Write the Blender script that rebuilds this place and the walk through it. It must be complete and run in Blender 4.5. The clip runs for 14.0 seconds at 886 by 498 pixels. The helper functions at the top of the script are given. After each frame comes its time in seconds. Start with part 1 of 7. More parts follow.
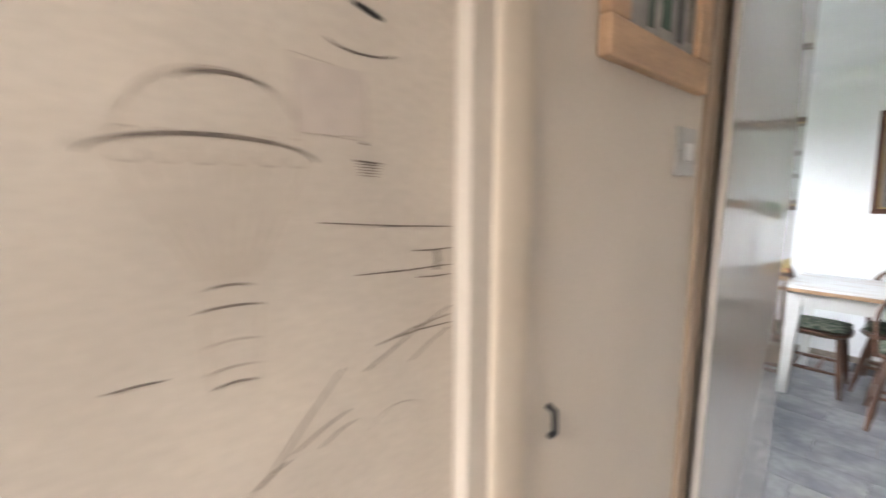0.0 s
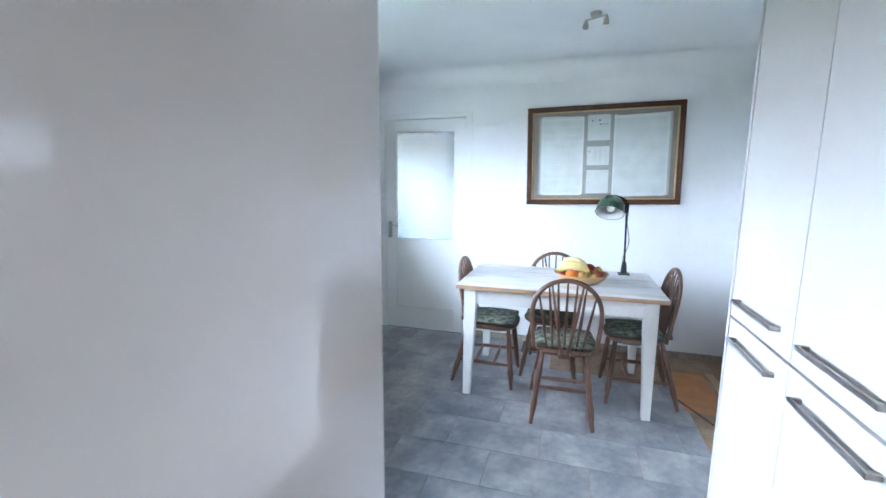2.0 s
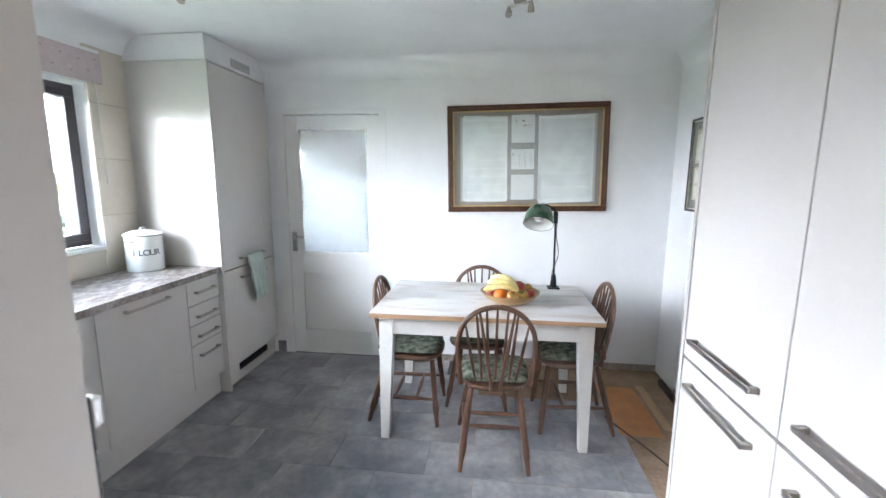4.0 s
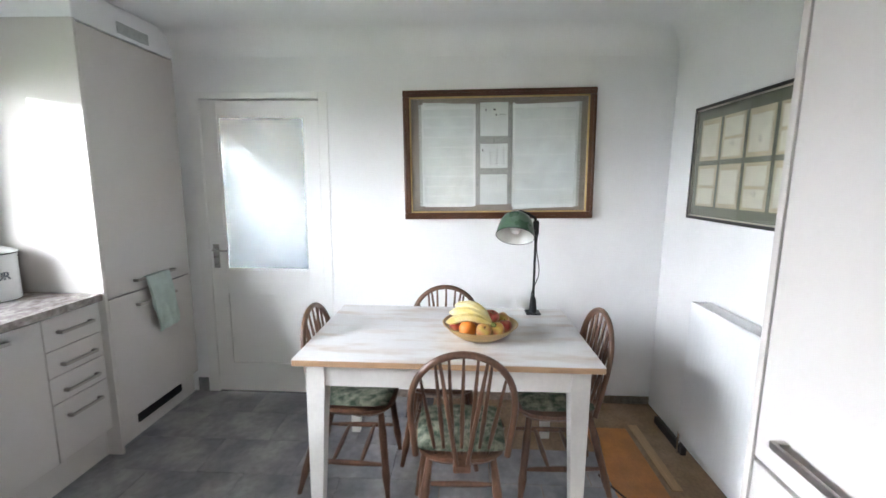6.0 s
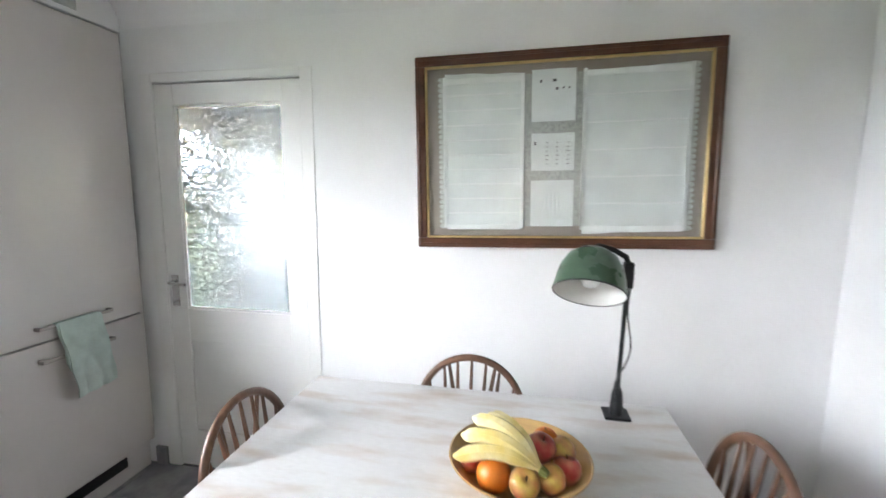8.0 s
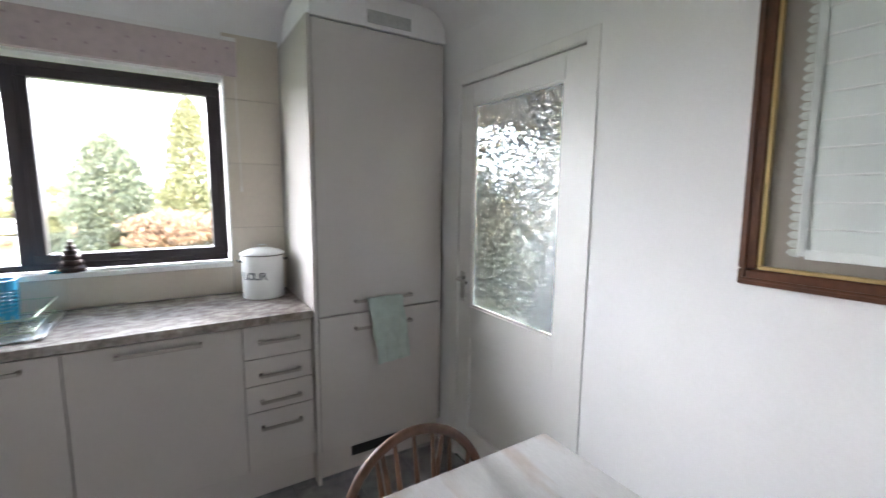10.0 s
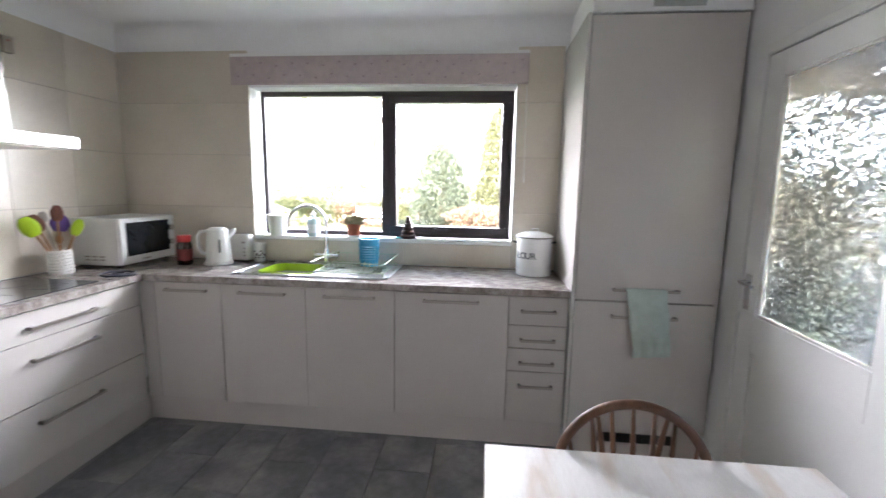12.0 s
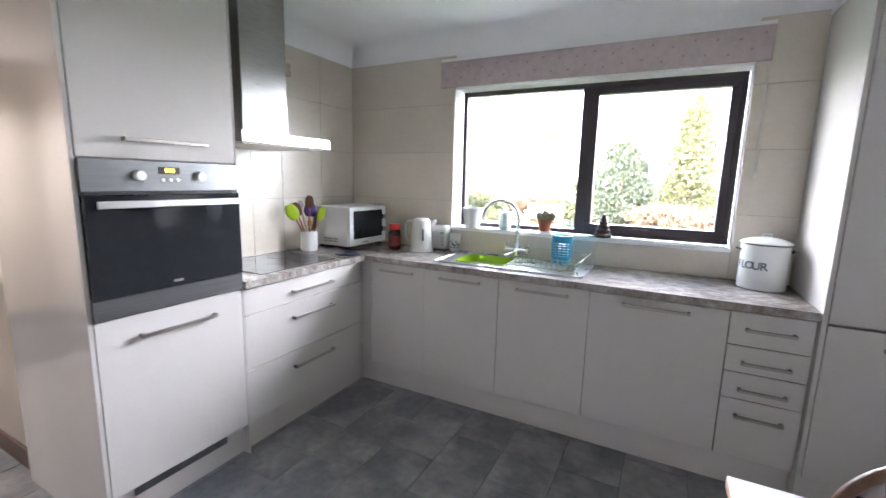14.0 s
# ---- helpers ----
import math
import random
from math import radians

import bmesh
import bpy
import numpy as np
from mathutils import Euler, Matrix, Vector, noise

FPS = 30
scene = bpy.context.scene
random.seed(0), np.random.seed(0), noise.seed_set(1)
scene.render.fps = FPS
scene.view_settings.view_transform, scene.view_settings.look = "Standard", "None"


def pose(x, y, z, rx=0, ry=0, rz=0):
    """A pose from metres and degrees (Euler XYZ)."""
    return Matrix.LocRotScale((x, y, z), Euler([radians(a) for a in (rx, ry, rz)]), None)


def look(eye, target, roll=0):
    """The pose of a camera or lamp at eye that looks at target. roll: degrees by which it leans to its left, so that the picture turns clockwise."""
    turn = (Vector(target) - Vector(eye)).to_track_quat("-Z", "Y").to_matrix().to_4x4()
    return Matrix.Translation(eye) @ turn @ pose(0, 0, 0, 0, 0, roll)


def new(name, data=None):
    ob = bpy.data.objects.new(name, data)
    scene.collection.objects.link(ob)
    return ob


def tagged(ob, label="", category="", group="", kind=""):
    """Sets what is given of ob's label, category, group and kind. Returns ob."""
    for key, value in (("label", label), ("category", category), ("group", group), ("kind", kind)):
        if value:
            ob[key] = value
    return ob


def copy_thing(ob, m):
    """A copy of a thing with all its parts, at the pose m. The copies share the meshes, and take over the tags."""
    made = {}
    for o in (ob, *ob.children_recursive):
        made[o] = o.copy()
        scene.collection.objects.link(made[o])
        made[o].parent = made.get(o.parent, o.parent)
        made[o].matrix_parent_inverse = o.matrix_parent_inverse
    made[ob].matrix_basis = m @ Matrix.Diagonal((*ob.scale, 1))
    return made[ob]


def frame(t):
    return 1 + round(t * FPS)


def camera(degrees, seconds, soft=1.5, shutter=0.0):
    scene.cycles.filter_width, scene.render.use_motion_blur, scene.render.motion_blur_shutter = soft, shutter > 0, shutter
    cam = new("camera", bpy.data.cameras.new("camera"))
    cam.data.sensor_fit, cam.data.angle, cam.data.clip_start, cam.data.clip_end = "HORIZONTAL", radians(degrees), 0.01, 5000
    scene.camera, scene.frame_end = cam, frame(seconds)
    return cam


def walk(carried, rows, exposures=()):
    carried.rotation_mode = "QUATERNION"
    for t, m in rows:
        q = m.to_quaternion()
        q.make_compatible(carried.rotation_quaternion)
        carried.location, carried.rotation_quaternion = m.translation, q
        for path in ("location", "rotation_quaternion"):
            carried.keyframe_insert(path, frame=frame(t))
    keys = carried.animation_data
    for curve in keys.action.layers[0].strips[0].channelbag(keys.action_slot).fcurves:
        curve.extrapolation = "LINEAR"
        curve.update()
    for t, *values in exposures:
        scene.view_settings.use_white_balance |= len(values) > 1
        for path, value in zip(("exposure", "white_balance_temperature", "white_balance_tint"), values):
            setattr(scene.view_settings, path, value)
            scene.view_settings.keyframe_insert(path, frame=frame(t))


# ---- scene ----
cam = camera(92.2, 14.0, shutter=0.5)
PATH = [
    (0, (0.327, 0.185, 1.44), (1.624, 1.683, 1.172), 0.2),
    (0.5, (0.615, 0.196, 1.436), (2.201, 1.378, 1.145), 0.6),
    (1, (0.889, 0.205, 1.43), (2.683, 1.050, 1.136), 0.9),
    (1.5, (1.185, 0.181, 1.452), (3.055, 0.826, 1.149), 0.8),
    (2, (1.425, 0.159, 1.446), (3.32, 0.7255, 1.142), 0.5),
    (2.5, (1.62, 0.166, 1.459), (3.537, 0.6435, 1.145), 0.4),
    (3, (1.73, 0.142, 1.474), (3.653, 0.507, 1.159), 0.3),
    (3.2, (1.755, 0.145, 1.483), (3.68, 0.472, 1.173), 0.3),
    (5.3, (2.17, 0.265, 1.567), (4.142, 0.362, 1.228), 0.3),
    (5.5, (2.237, 0.264, 1.56), (4.208, 0.341, 1.227), 0.3),
    (6, (2.486, 0.167, 1.518), (4.46, 0.254, 1.208), 0.5),
    (6.5, (2.717, 0.093, 1.509), (4.689, 0.239, 1.207), 0.5),
    (7, (3.01, 0.069, 1.517), (4.976, 0.267, 1.208), 0.6),
    (7.2, (3.107, 0.08, 1.53), (5.07, 0.28, 1.218), 0.6),
    (9.3, (4.03, 0.075, 1.50), (5.576, 1.327, 1.25), 0.5),
    (9.5, (4.097, 0.068, 1.502), (5.481, 1.484, 1.222), 0.4),
    (10, (4.072, 0.011, 1.505), (5.126, 1.689, 1.236), 0.7),
    (10.5, (4.103, -0.069, 1.506), (4.827, 1.776, 1.238), 0.9),
    (11, (4.166, -0.115, 1.484), (4.562, 1.826, 1.21), 1.1),
    (11.5, (4.17, -0.168, 1.474), (4.257, 1.81, 1.191), 1.0),
    (12, (4.155, -0.183, 1.448), (3.963, 1.787, 1.161), 1.0),
    (12.5, (4.119, -0.195, 1.44), (3.694, 1.736, 1.146), 1.1),
    (13, (4.06, -0.208, 1.442), (3.437, 1.667, 1.132), 1.2),
    (13.5, (4.01, -0.217, 1.432), (3.221, 1.594, 1.117), 1.3),
    (14, (3.988, -0.241, 1.44), (3.075, 1.51, 1.12), 1.4),
]
UNIT = 0.955          # metres in one unit of the plan below, from the door, the oven and the worktop


def true(p):
    return Vector(p) * UNIT + Vector((0, 0, 0.035 * UNIT))


walk(cam, [(t, look(true(eye), true(target), roll)) for t, eye, target, roll in PATH], [(0.0, 6.4, 6150, 12), (0.5, 6.75, 5600, 11), (1.0, 6.85, 5500, 10), (1.5, 6.65, 5050, 8), (2.0, 6.55, 5150, 9), (2.5, 6.5, 5350, 10), (3.2, 6.5, 5650, 11), (5.5, 6.25, 6100, 13), (7.0, 6.35, 6250, 13), (9.5, 6.05, 6250, 14), (10.5, 5.55, 6350, 17), (11.5, 5.8, 6350, 18), (12.5, 6.0, 6150, 18), (14.0, 6.05, 6050, 17)])

# ---- light ----
world = bpy.data.worlds.new("world")
scene.world = world
world.use_nodes = True
_nt = world.node_tree
_sky = _nt.nodes.new("ShaderNodeTexSky")
_sky.sky_type = 'NISHITA'
_sky.sun_disc = False
_sky.sun_elevation = radians(26)
_sky.sun_rotation = radians(180)
_sky.dust_density = 1.5
_nt.links.new(_sky.outputs[0], _nt.nodes["Background"].inputs[0])
_nt.nodes["Background"].inputs[1].default_value = 0.09


def sun_lamp():
    d = bpy.data.lights.new("sun", 'SUN')
    d.energy, d.angle, d.color = 0.6, radians(8.0), (1.0, 0.9, 0.74)
    ob = new("sun", d)
    ob.matrix_world = look((0, 0, 0), (0.0, 1.0, -0.488))
    return tagged(ob, kind="structure")


def area_lamp(name, eye, target, w, h, energy, color, spread=180):
    d = bpy.data.lights.new(name, 'AREA')
    d.spread = radians(spread)
    d.shape, d.size, d.size_y, d.energy, d.color = 'RECTANGLE', w, h, energy, color
    ob = new(name, d)
    ob.matrix_world = look(eye, target)
    return tagged(ob, kind="structure")


sun_lamp()
# unseen area lamp, added in place of high sky light through the kitchen window
area_lamp("skylight_garden", (3.0, 14.0, 7.0), (3.4, 2.0, 1.0), 14.0, 4.0, 27.4, (0.92, 0.94, 1.0))
# unseen ceiling lamp, added for the warm light in the hall
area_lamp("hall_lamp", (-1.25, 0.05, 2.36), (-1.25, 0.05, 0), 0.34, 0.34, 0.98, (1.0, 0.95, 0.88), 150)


# ---- materials ----
def mat(name, col, rough=0.5, metal=0.0, var=0.06, scale=6.0, fine=90.0, bump=0.05, coat=0.0, spec=0.5, stretch=(1, 1, 1), col2=None, dist=0.002, island=0.0, ramp=(0.36, 0.64)):
    """A surface with stains at one scale, grain at a finer one, and slight relief."""
    m = bpy.data.materials.new(name)
    m.use_nodes = True
    nt = m.node_tree
    N, L = nt.nodes, nt.links
    b = N["Principled BSDF"]
    tc = N.new("ShaderNodeTexCoord")
    mp = N.new("ShaderNodeMapping")
    mp.inputs["Scale"].default_value = stretch
    if island:
        place, rnd_ob, off = N.new("ShaderNodeNewGeometry"), N.new("ShaderNodeObjectInfo"), N.new("ShaderNodeVectorMath")
        off.operation = 'MULTIPLY_ADD'
        off.inputs[1].default_value = (37.0, 23.0, 11.0)
        L.new(rnd_ob.outputs["Random"], off.inputs[0])
        L.new(place.outputs["Position"], off.inputs[2])
        L.new(off.outputs[0], mp.inputs[0])
    else:
        L.new(tc.outputs["Object"], mp.inputs[0])
    n1 = N.new("ShaderNodeTexNoise")
    n1.inputs["Scale"].default_value, n1.inputs["Detail"].default_value = scale, 5
    n2 = N.new("ShaderNodeTexNoise")
    n2.inputs["Scale"].default_value, n2.inputs["Detail"].default_value = fine, 3
    L.new(mp.outputs[0], n1.inputs["Vector"])
    L.new(mp.outputs[0], n2.inputs["Vector"])
    mix = N.new("ShaderNodeMix")
    mix.data_type = 'RGBA'
    a = [max(0.0, c * (1 - var)) for c in col]
    c2 = col2 or [min(1.0, c * (1 + var)) for c in col]
    mix.inputs["A"].default_value = (*(col if col2 else a), 1)
    mix.inputs["B"].default_value = (*c2, 1)
    r = N.new("ShaderNodeValToRGB")
    r.color_ramp.elements[0].position, r.color_ramp.elements[1].position = ramp
    L.new(n1.outputs[0], r.inputs[0])
    L.new(r.outputs[0], mix.inputs["Factor"])
    g = N.new("ShaderNodeMix")
    g.data_type, g.blend_type = 'RGBA', 'MULTIPLY'
    g.inputs["Factor"].default_value = min(1.0, var * 2.5)
    L.new(mix.outputs["Result"], g.inputs["A"])
    L.new(n2.outputs[0], g.inputs["B"])
    gain = N.new("ShaderNodeBrightContrast")
    gain.inputs["Bright"].default_value = 0.0
    L.new(g.outputs["Result"], gain.inputs[0])
    out = gain.outputs[0]
    if island:
        gi = N.new("ShaderNodeNewGeometry")
        oi = N.new("ShaderNodeObjectInfo")
        ad = N.new("ShaderNodeMath")
        ad.operation = 'ADD'
        L.new(gi.outputs["Random Per Island"], ad.inputs[0])
        L.new(oi.outputs["Random"], ad.inputs[1])
        mr = N.new("ShaderNodeMapRange")
        mr.inputs["From Max"].default_value = 2.0
        mr.inputs["To Min"].default_value, mr.inputs["To Max"].default_value = 1 - island, 1 + island
        L.new(ad.outputs[0], mr.inputs[0])
        hs = N.new("ShaderNodeHueSaturation")
        L.new(mr.outputs[0], hs.inputs["Value"])
        L.new(out, hs.inputs["Color"])
        out = hs.outputs[0]
    L.new(out, b.inputs["Base Color"])
    rr = N.new("ShaderNodeMapRange")
    rr.inputs["To Min"].default_value, rr.inputs["To Max"].default_value = max(0.02, rough * 0.8), min(1.0, rough * 1.2)
    L.new(n1.outputs[0], rr.inputs[0])
    L.new(rr.outputs[0], b.inputs["Roughness"])
    b.inputs["Metallic"].default_value = metal
    b.inputs["Coat Weight"].default_value = coat
    b.inputs["Coat Roughness"].default_value = 0.02
    b.inputs["Specular IOR Level"].default_value = spec
    if bump:
        bp = N.new("ShaderNodeBump")
        bp.inputs["Strength"].default_value, bp.inputs["Distance"].default_value = bump, dist
        L.new(n2.outputs[0], bp.inputs["Height"])
        L.new(bp.outputs[0], b.inputs["Normal"])
    return m


def glass_mat(name, tint=(1, 1, 1), rough=0.0, wavy=0.0):
    m = bpy.data.materials.new(name)
    m.use_nodes = True
    b = m.node_tree.nodes["Principled BSDF"]
    b.inputs["Base Color"].default_value = (*tint, 1)
    b.inputs["Roughness"].default_value = rough
    b.inputs["Transmission Weight"].default_value = 1.0
    b.inputs["IOR"].default_value = 1.45
    return m


def glow(name, col, strength):
    m = bpy.data.materials.new(name)
    m.use_nodes = True
    b = m.node_tree.nodes["Principled BSDF"]
    b.inputs["Base Color"].default_value = (*col, 1)
    b.inputs["Emission Color"].default_value = (*col, 1)
    b.inputs["Emission Strength"].default_value = strength
    return m


M_wall = mat("white_emulsion", (0.86, 0.865, 0.87), 0.75, var=0.03, scale=2.2, fine=160, bump=0.18)
M_ceil = mat("ceiling_paint", (0.87, 0.875, 0.88), 0.8, var=0.03, scale=2.0, fine=120, bump=0.2)
M_hall = mat("hall_cream_paint", (0.66, 0.60, 0.53), 0.7, var=0.04, scale=2.5, fine=140, bump=0.15)
M_gloss_white = mat("white_gloss_paint", (0.83, 0.83, 0.82), 0.4, var=0.012, scale=4, fine=60, bump=0.08)
M_cab = mat("cashmere_gloss_front", (0.60, 0.57, 0.545), 0.03, var=0.012, scale=3, fine=40, bump=0.0, spec=0.26)
M_cab_end = mat("high_gloss_end_panel", (0.60, 0.57, 0.545), 0.02, var=0.012, scale=3, fine=40, bump=0.0, coat=1.0, spec=0.6)
M_carc = mat("cabinet_carcass", (0.42, 0.39, 0.37), 0.4, var=0.03, scale=5, fine=50, bump=0.02)
M_steel = mat("brushed_steel", (0.24, 0.24, 0.245), 0.36, 1.0, var=0.06, scale=3, fine=70, bump=0.05, stretch=(1, 1, 30))
M_handle = mat("satin_nickel", (0.43, 0.395, 0.365), 0.38, 1.0, var=0.05, scale=8, fine=200, bump=0.03)
M_chrome = mat("chrome", (0.75, 0.75, 0.76), 0.08, 1.0, var=0.03, scale=10, fine=50, bump=0.0)
M_black = mat("black_glass", (0.02, 0.022, 0.025), 0.06, var=0.1, scale=5, fine=40, bump=0.0)
M_dark = mat("black_plastic", (0.02, 0.02, 0.022), 0.45, var=0.1, scale=12, fine=150, bump=0.05)
M_frame_win = mat("dark_brown_upvc", (0.055, 0.044, 0.05), 0.35, var=0.12, scale=8, fine=120, bump=0.05)
M_tile = mat("cream_wall_tile", (0.66, 0.60, 0.51), 0.25, var=0.035, scale=3, fine=50, bump=0.03, island=0.03)
M_grout = mat("tile_grout", (0.50, 0.45, 0.38), 0.9, var=0.08, scale=20, fine=200, bump=0.1)
M_ftile = mat("slate_grey_floor_tile", (0.225, 0.228, 0.245), 0.36, var=0.2, scale=4.2, fine=26, bump=0.12, col2=(0.43, 0.42, 0.415), island=0.14, ramp=(0.40, 0.68))
M_fgrout = mat("floor_joint", (0.10, 0.10, 0.105), 0.8, var=0.2, scale=20, fine=200, bump=0.1)
M_screed = mat("bare_screed_floor", (0.30, 0.20, 0.12), 0.8, var=0.2, scale=7, fine=60, bump=0.3, col2=(0.42, 0.30, 0.20))
M_ply = mat("orange_hardboard", (0.48, 0.20, 0.06), 0.55, var=0.12, scale=9, fine=80, bump=0.1)
M_wt = mat("stone_effect_laminate", (0.34, 0.285, 0.26), 0.18, var=0.3, scale=16, fine=60, bump=0.02, col2=(0.62, 0.57, 0.53), stretch=(1, 1.6, 1))
M_table_paint = mat("white_painted_wood", (0.76, 0.75, 0.72), 0.5, var=0.05, scale=5, fine=60, bump=0.15)
M_table_top = mat("whitewashed_pine", (0.74, 0.735, 0.73), 0.4, var=0.08, scale=3.0, fine=40, bump=0.12, stretch=(4.5, 1, 1), col2=(0.56, 0.46, 0.385), ramp=(0.48, 0.74))
M_table_edge = mat("raw_pine_edge", (0.52, 0.33, 0.19), 0.5, var=0.12, scale=8, fine=50, bump=0.1, stretch=(6, 1, 6))
M_chair = mat("dark_stained_elm", (0.10, 0.047, 0.028), 0.38, var=0.3, scale=9, fine=60, bump=0.1, stretch=(1, 1, 0.3), col2=(0.21, 0.105, 0.06))
M_frame = mat("mahogany_frame", (0.10, 0.035, 0.015), 0.3, var=0.25, scale=12, fine=80, bump=0.08, col2=(0.15, 0.055, 0.025))
M_gold = mat("gilt_slip", (0.66, 0.50, 0.24), 0.35, 0.8, var=0.1, scale=20, fine=150, bump=0.1)
M_mount = mat("grey_card_mount", (0.36, 0.31, 0.27), 0.85, var=0.06, scale=30, fine=250, bump=0.1)
M_linen = mat("white_linen", (0.84, 0.86, 0.85), 0.85, var=0.06, scale=10, fine=220, bump=0.2)
M_rad = mat("radiator_enamel", (0.80, 0.81, 0.82), 0.3, var=0.02, scale=4, fine=50, bump=0.02)
M_blind = mat("lilac_blind_fabric", (0.50, 0.42, 0.42), 0.85, var=0.06, scale=30, fine=250, bump=0.15)


def thin_glass(name):
    """A thin flat pane: clear straight through, with a Fresnel sheen."""
    m = bpy.data.materials.new(name)
    m.use_nodes = True
    nt = m.node_tree
    N, L = nt.nodes, nt.links
    N.remove(N["Principled BSDF"])
    tr, gl, mx = N.new("ShaderNodeBsdfTransparent"), N.new("ShaderNodeBsdfGlossy"), N.new("ShaderNodeMixShader")
    lw, pw, fr = N.new("ShaderNodeLayerWeight"), N.new("ShaderNodeMath"), N.new("ShaderNodeMapRange")
    pw.operation = 'POWER'
    pw.inputs[1].default_value = 5.0
    L.new(lw.outputs["Facing"], pw.inputs[0])
    L.new(pw.outputs[0], fr.inputs[0])
    fr.inputs["To Min"].default_value, fr.inputs["To Max"].default_value = 0.02, 0.9
    tr.inputs["Color"].default_value = (0.96, 0.975, 0.97, 1)
    gl.inputs["Roughness"].default_value = 0.0
    L.new(fr.outputs[0], mx.inputs[0])
    L.new(tr.outputs[0], mx.inputs[1])
    L.new(gl.outputs[0], mx.inputs[2])
    L.new(mx.outputs[0], N["Material Output"].inputs[0])
    return m


M_glass = thin_glass("clear_glass")

# ---- building helpers ----
origin = {}


def thing(name, loc=(0, 0, 0), label="", category="", group="", kind=""):
    ob = new(name)
    ob.location = loc
    ob.empty_display_size = 0.1
    origin[ob] = Vector(loc)
    return tagged(ob, label, category, group, kind)


def part(name, bm, material, parent=None, label="", smooth=False):
    """Links a bmesh, built in world coordinates, as one mesh object under a thing or part."""
    me = bpy.data.meshes.new(name)
    o = origin.get(parent, Vector((0, 0, 0)))
    if o.length:
        bmesh.ops.translate(bm, vec=-o, verts=bm.verts)
    if smooth:
        for fc in bm.faces:
            fc.smooth = True
    bm.to_mesh(me)
    bm.free()
    me.materials.append(material)
    if smooth:
        me.set_sharp_from_angle(angle=radians(40))
    ob = new(name, me)
    if parent is not None:
        ob.parent = parent
    origin[ob] = o
    return tagged(ob, label)


def solo(name, bm, material, label, category, group="", kind="", smooth=False):
    """A thing of one single mesh."""
    return tagged(part(name, bm, material, None, "", smooth), label, category, group, kind)


def struct(name, bm, material, label="", smooth=False):
    return tagged(part(name, bm, material, None, label, smooth), kind="structure")


def box(bm, x0, x1, y0, y1, z0, z1, bev=0.0, seg=1):
    vs = bmesh.ops.create_cube(bm, size=1)["verts"]
    bmesh.ops.scale(bm, vec=(x1 - x0, y1 - y0, z1 - z0), verts=vs)
    bmesh.ops.translate(bm, vec=((x0 + x1) / 2, (y0 + y1) / 2, (z0 + z1) / 2), verts=vs)
    if bev:
        es = list({e for v in vs for e in v.link_edges})
        bmesh.ops.bevel(bm, geom=es, offset=bev, segments=seg, affect='EDGES', profile=0.5)
    return bm


def B(*a, **k):
    return box(bmesh.new(), *a, **k)


def lathe(bm, prof, c=(0, 0, 0), seg=24, axis='Z'):
    """Revolves (radius, height) pairs round an upright axis through c."""
    rings = []
    for r, z in prof:
        ring = []
        for i in range(seg):
            a = 2 * math.pi * i / seg
            p = Vector((r * math.cos(a), r * math.sin(a), z))
            if axis == 'X':
                p = Vector((p.z, p.x, p.y))
            elif axis == 'Y':
                p = Vector((p.x, p.z, p.y))
            ring.append(bm.verts.new(p + Vector(c)))
        rings.append(ring)
    for a, b in zip(rings, rings[1:]):
        for i in range(seg):
            j = (i + 1) % seg
            bm.faces.new((a[i], a[j], b[j], b[i]))
    if prof[0][0] > 1e-5:
        bm.faces.new(rings[0][::-1])
    if prof[-1][0] > 1e-5:
        bm.faces.new(rings[-1])
    bmesh.ops.remove_doubles(bm, verts=bm.verts, dist=1e-6)
    bmesh.ops.recalc_face_normals(bm, faces=bm.faces)
    return bm


def tube(bm, pts, rad, seg=10, closed=False, flat=1.0):
    """Sweeps a round section along pts; rad: one radius or one a point."""
    pts = [Vector(p) for p in pts]
    n = len(pts)
    rads = rad if isinstance(rad, (list, tuple)) else [rad] * n
    rings, up = [], None
    for i, p in enumerate(pts):
        if closed:
            d = pts[(i + 1) % n] - pts[i - 1]
        else:
            d = pts[min(i + 1, n - 1)] - pts[max(i - 1, 0)]
        d.normalize()
        if up is None:
            up = d.orthogonal().normalized()
        up = (up - d * up.dot(d)).normalized()
        side = d.cross(up)
        rings.append([bm.verts.new(p + (up * math.cos(t) * flat + side * math.sin(t)) * rads[i]) for t in (2 * math.pi * k / seg for k in range(seg))])
    pairs = list(zip(rings, rings[1:]))
    if closed:
        pairs.append((rings[-1], rings[0]))
    for a, b in pairs:
        for k in range(seg):
            j = (k + 1) % seg
            bm.faces.new((a[k], a[j], b[j], b[k]))
    if not closed:
        bm.faces.new(rings[0][::-1])
        bm.faces.new(rings[-1])
    bmesh.ops.recalc_face_normals(bm, faces=bm.faces)
    return bm


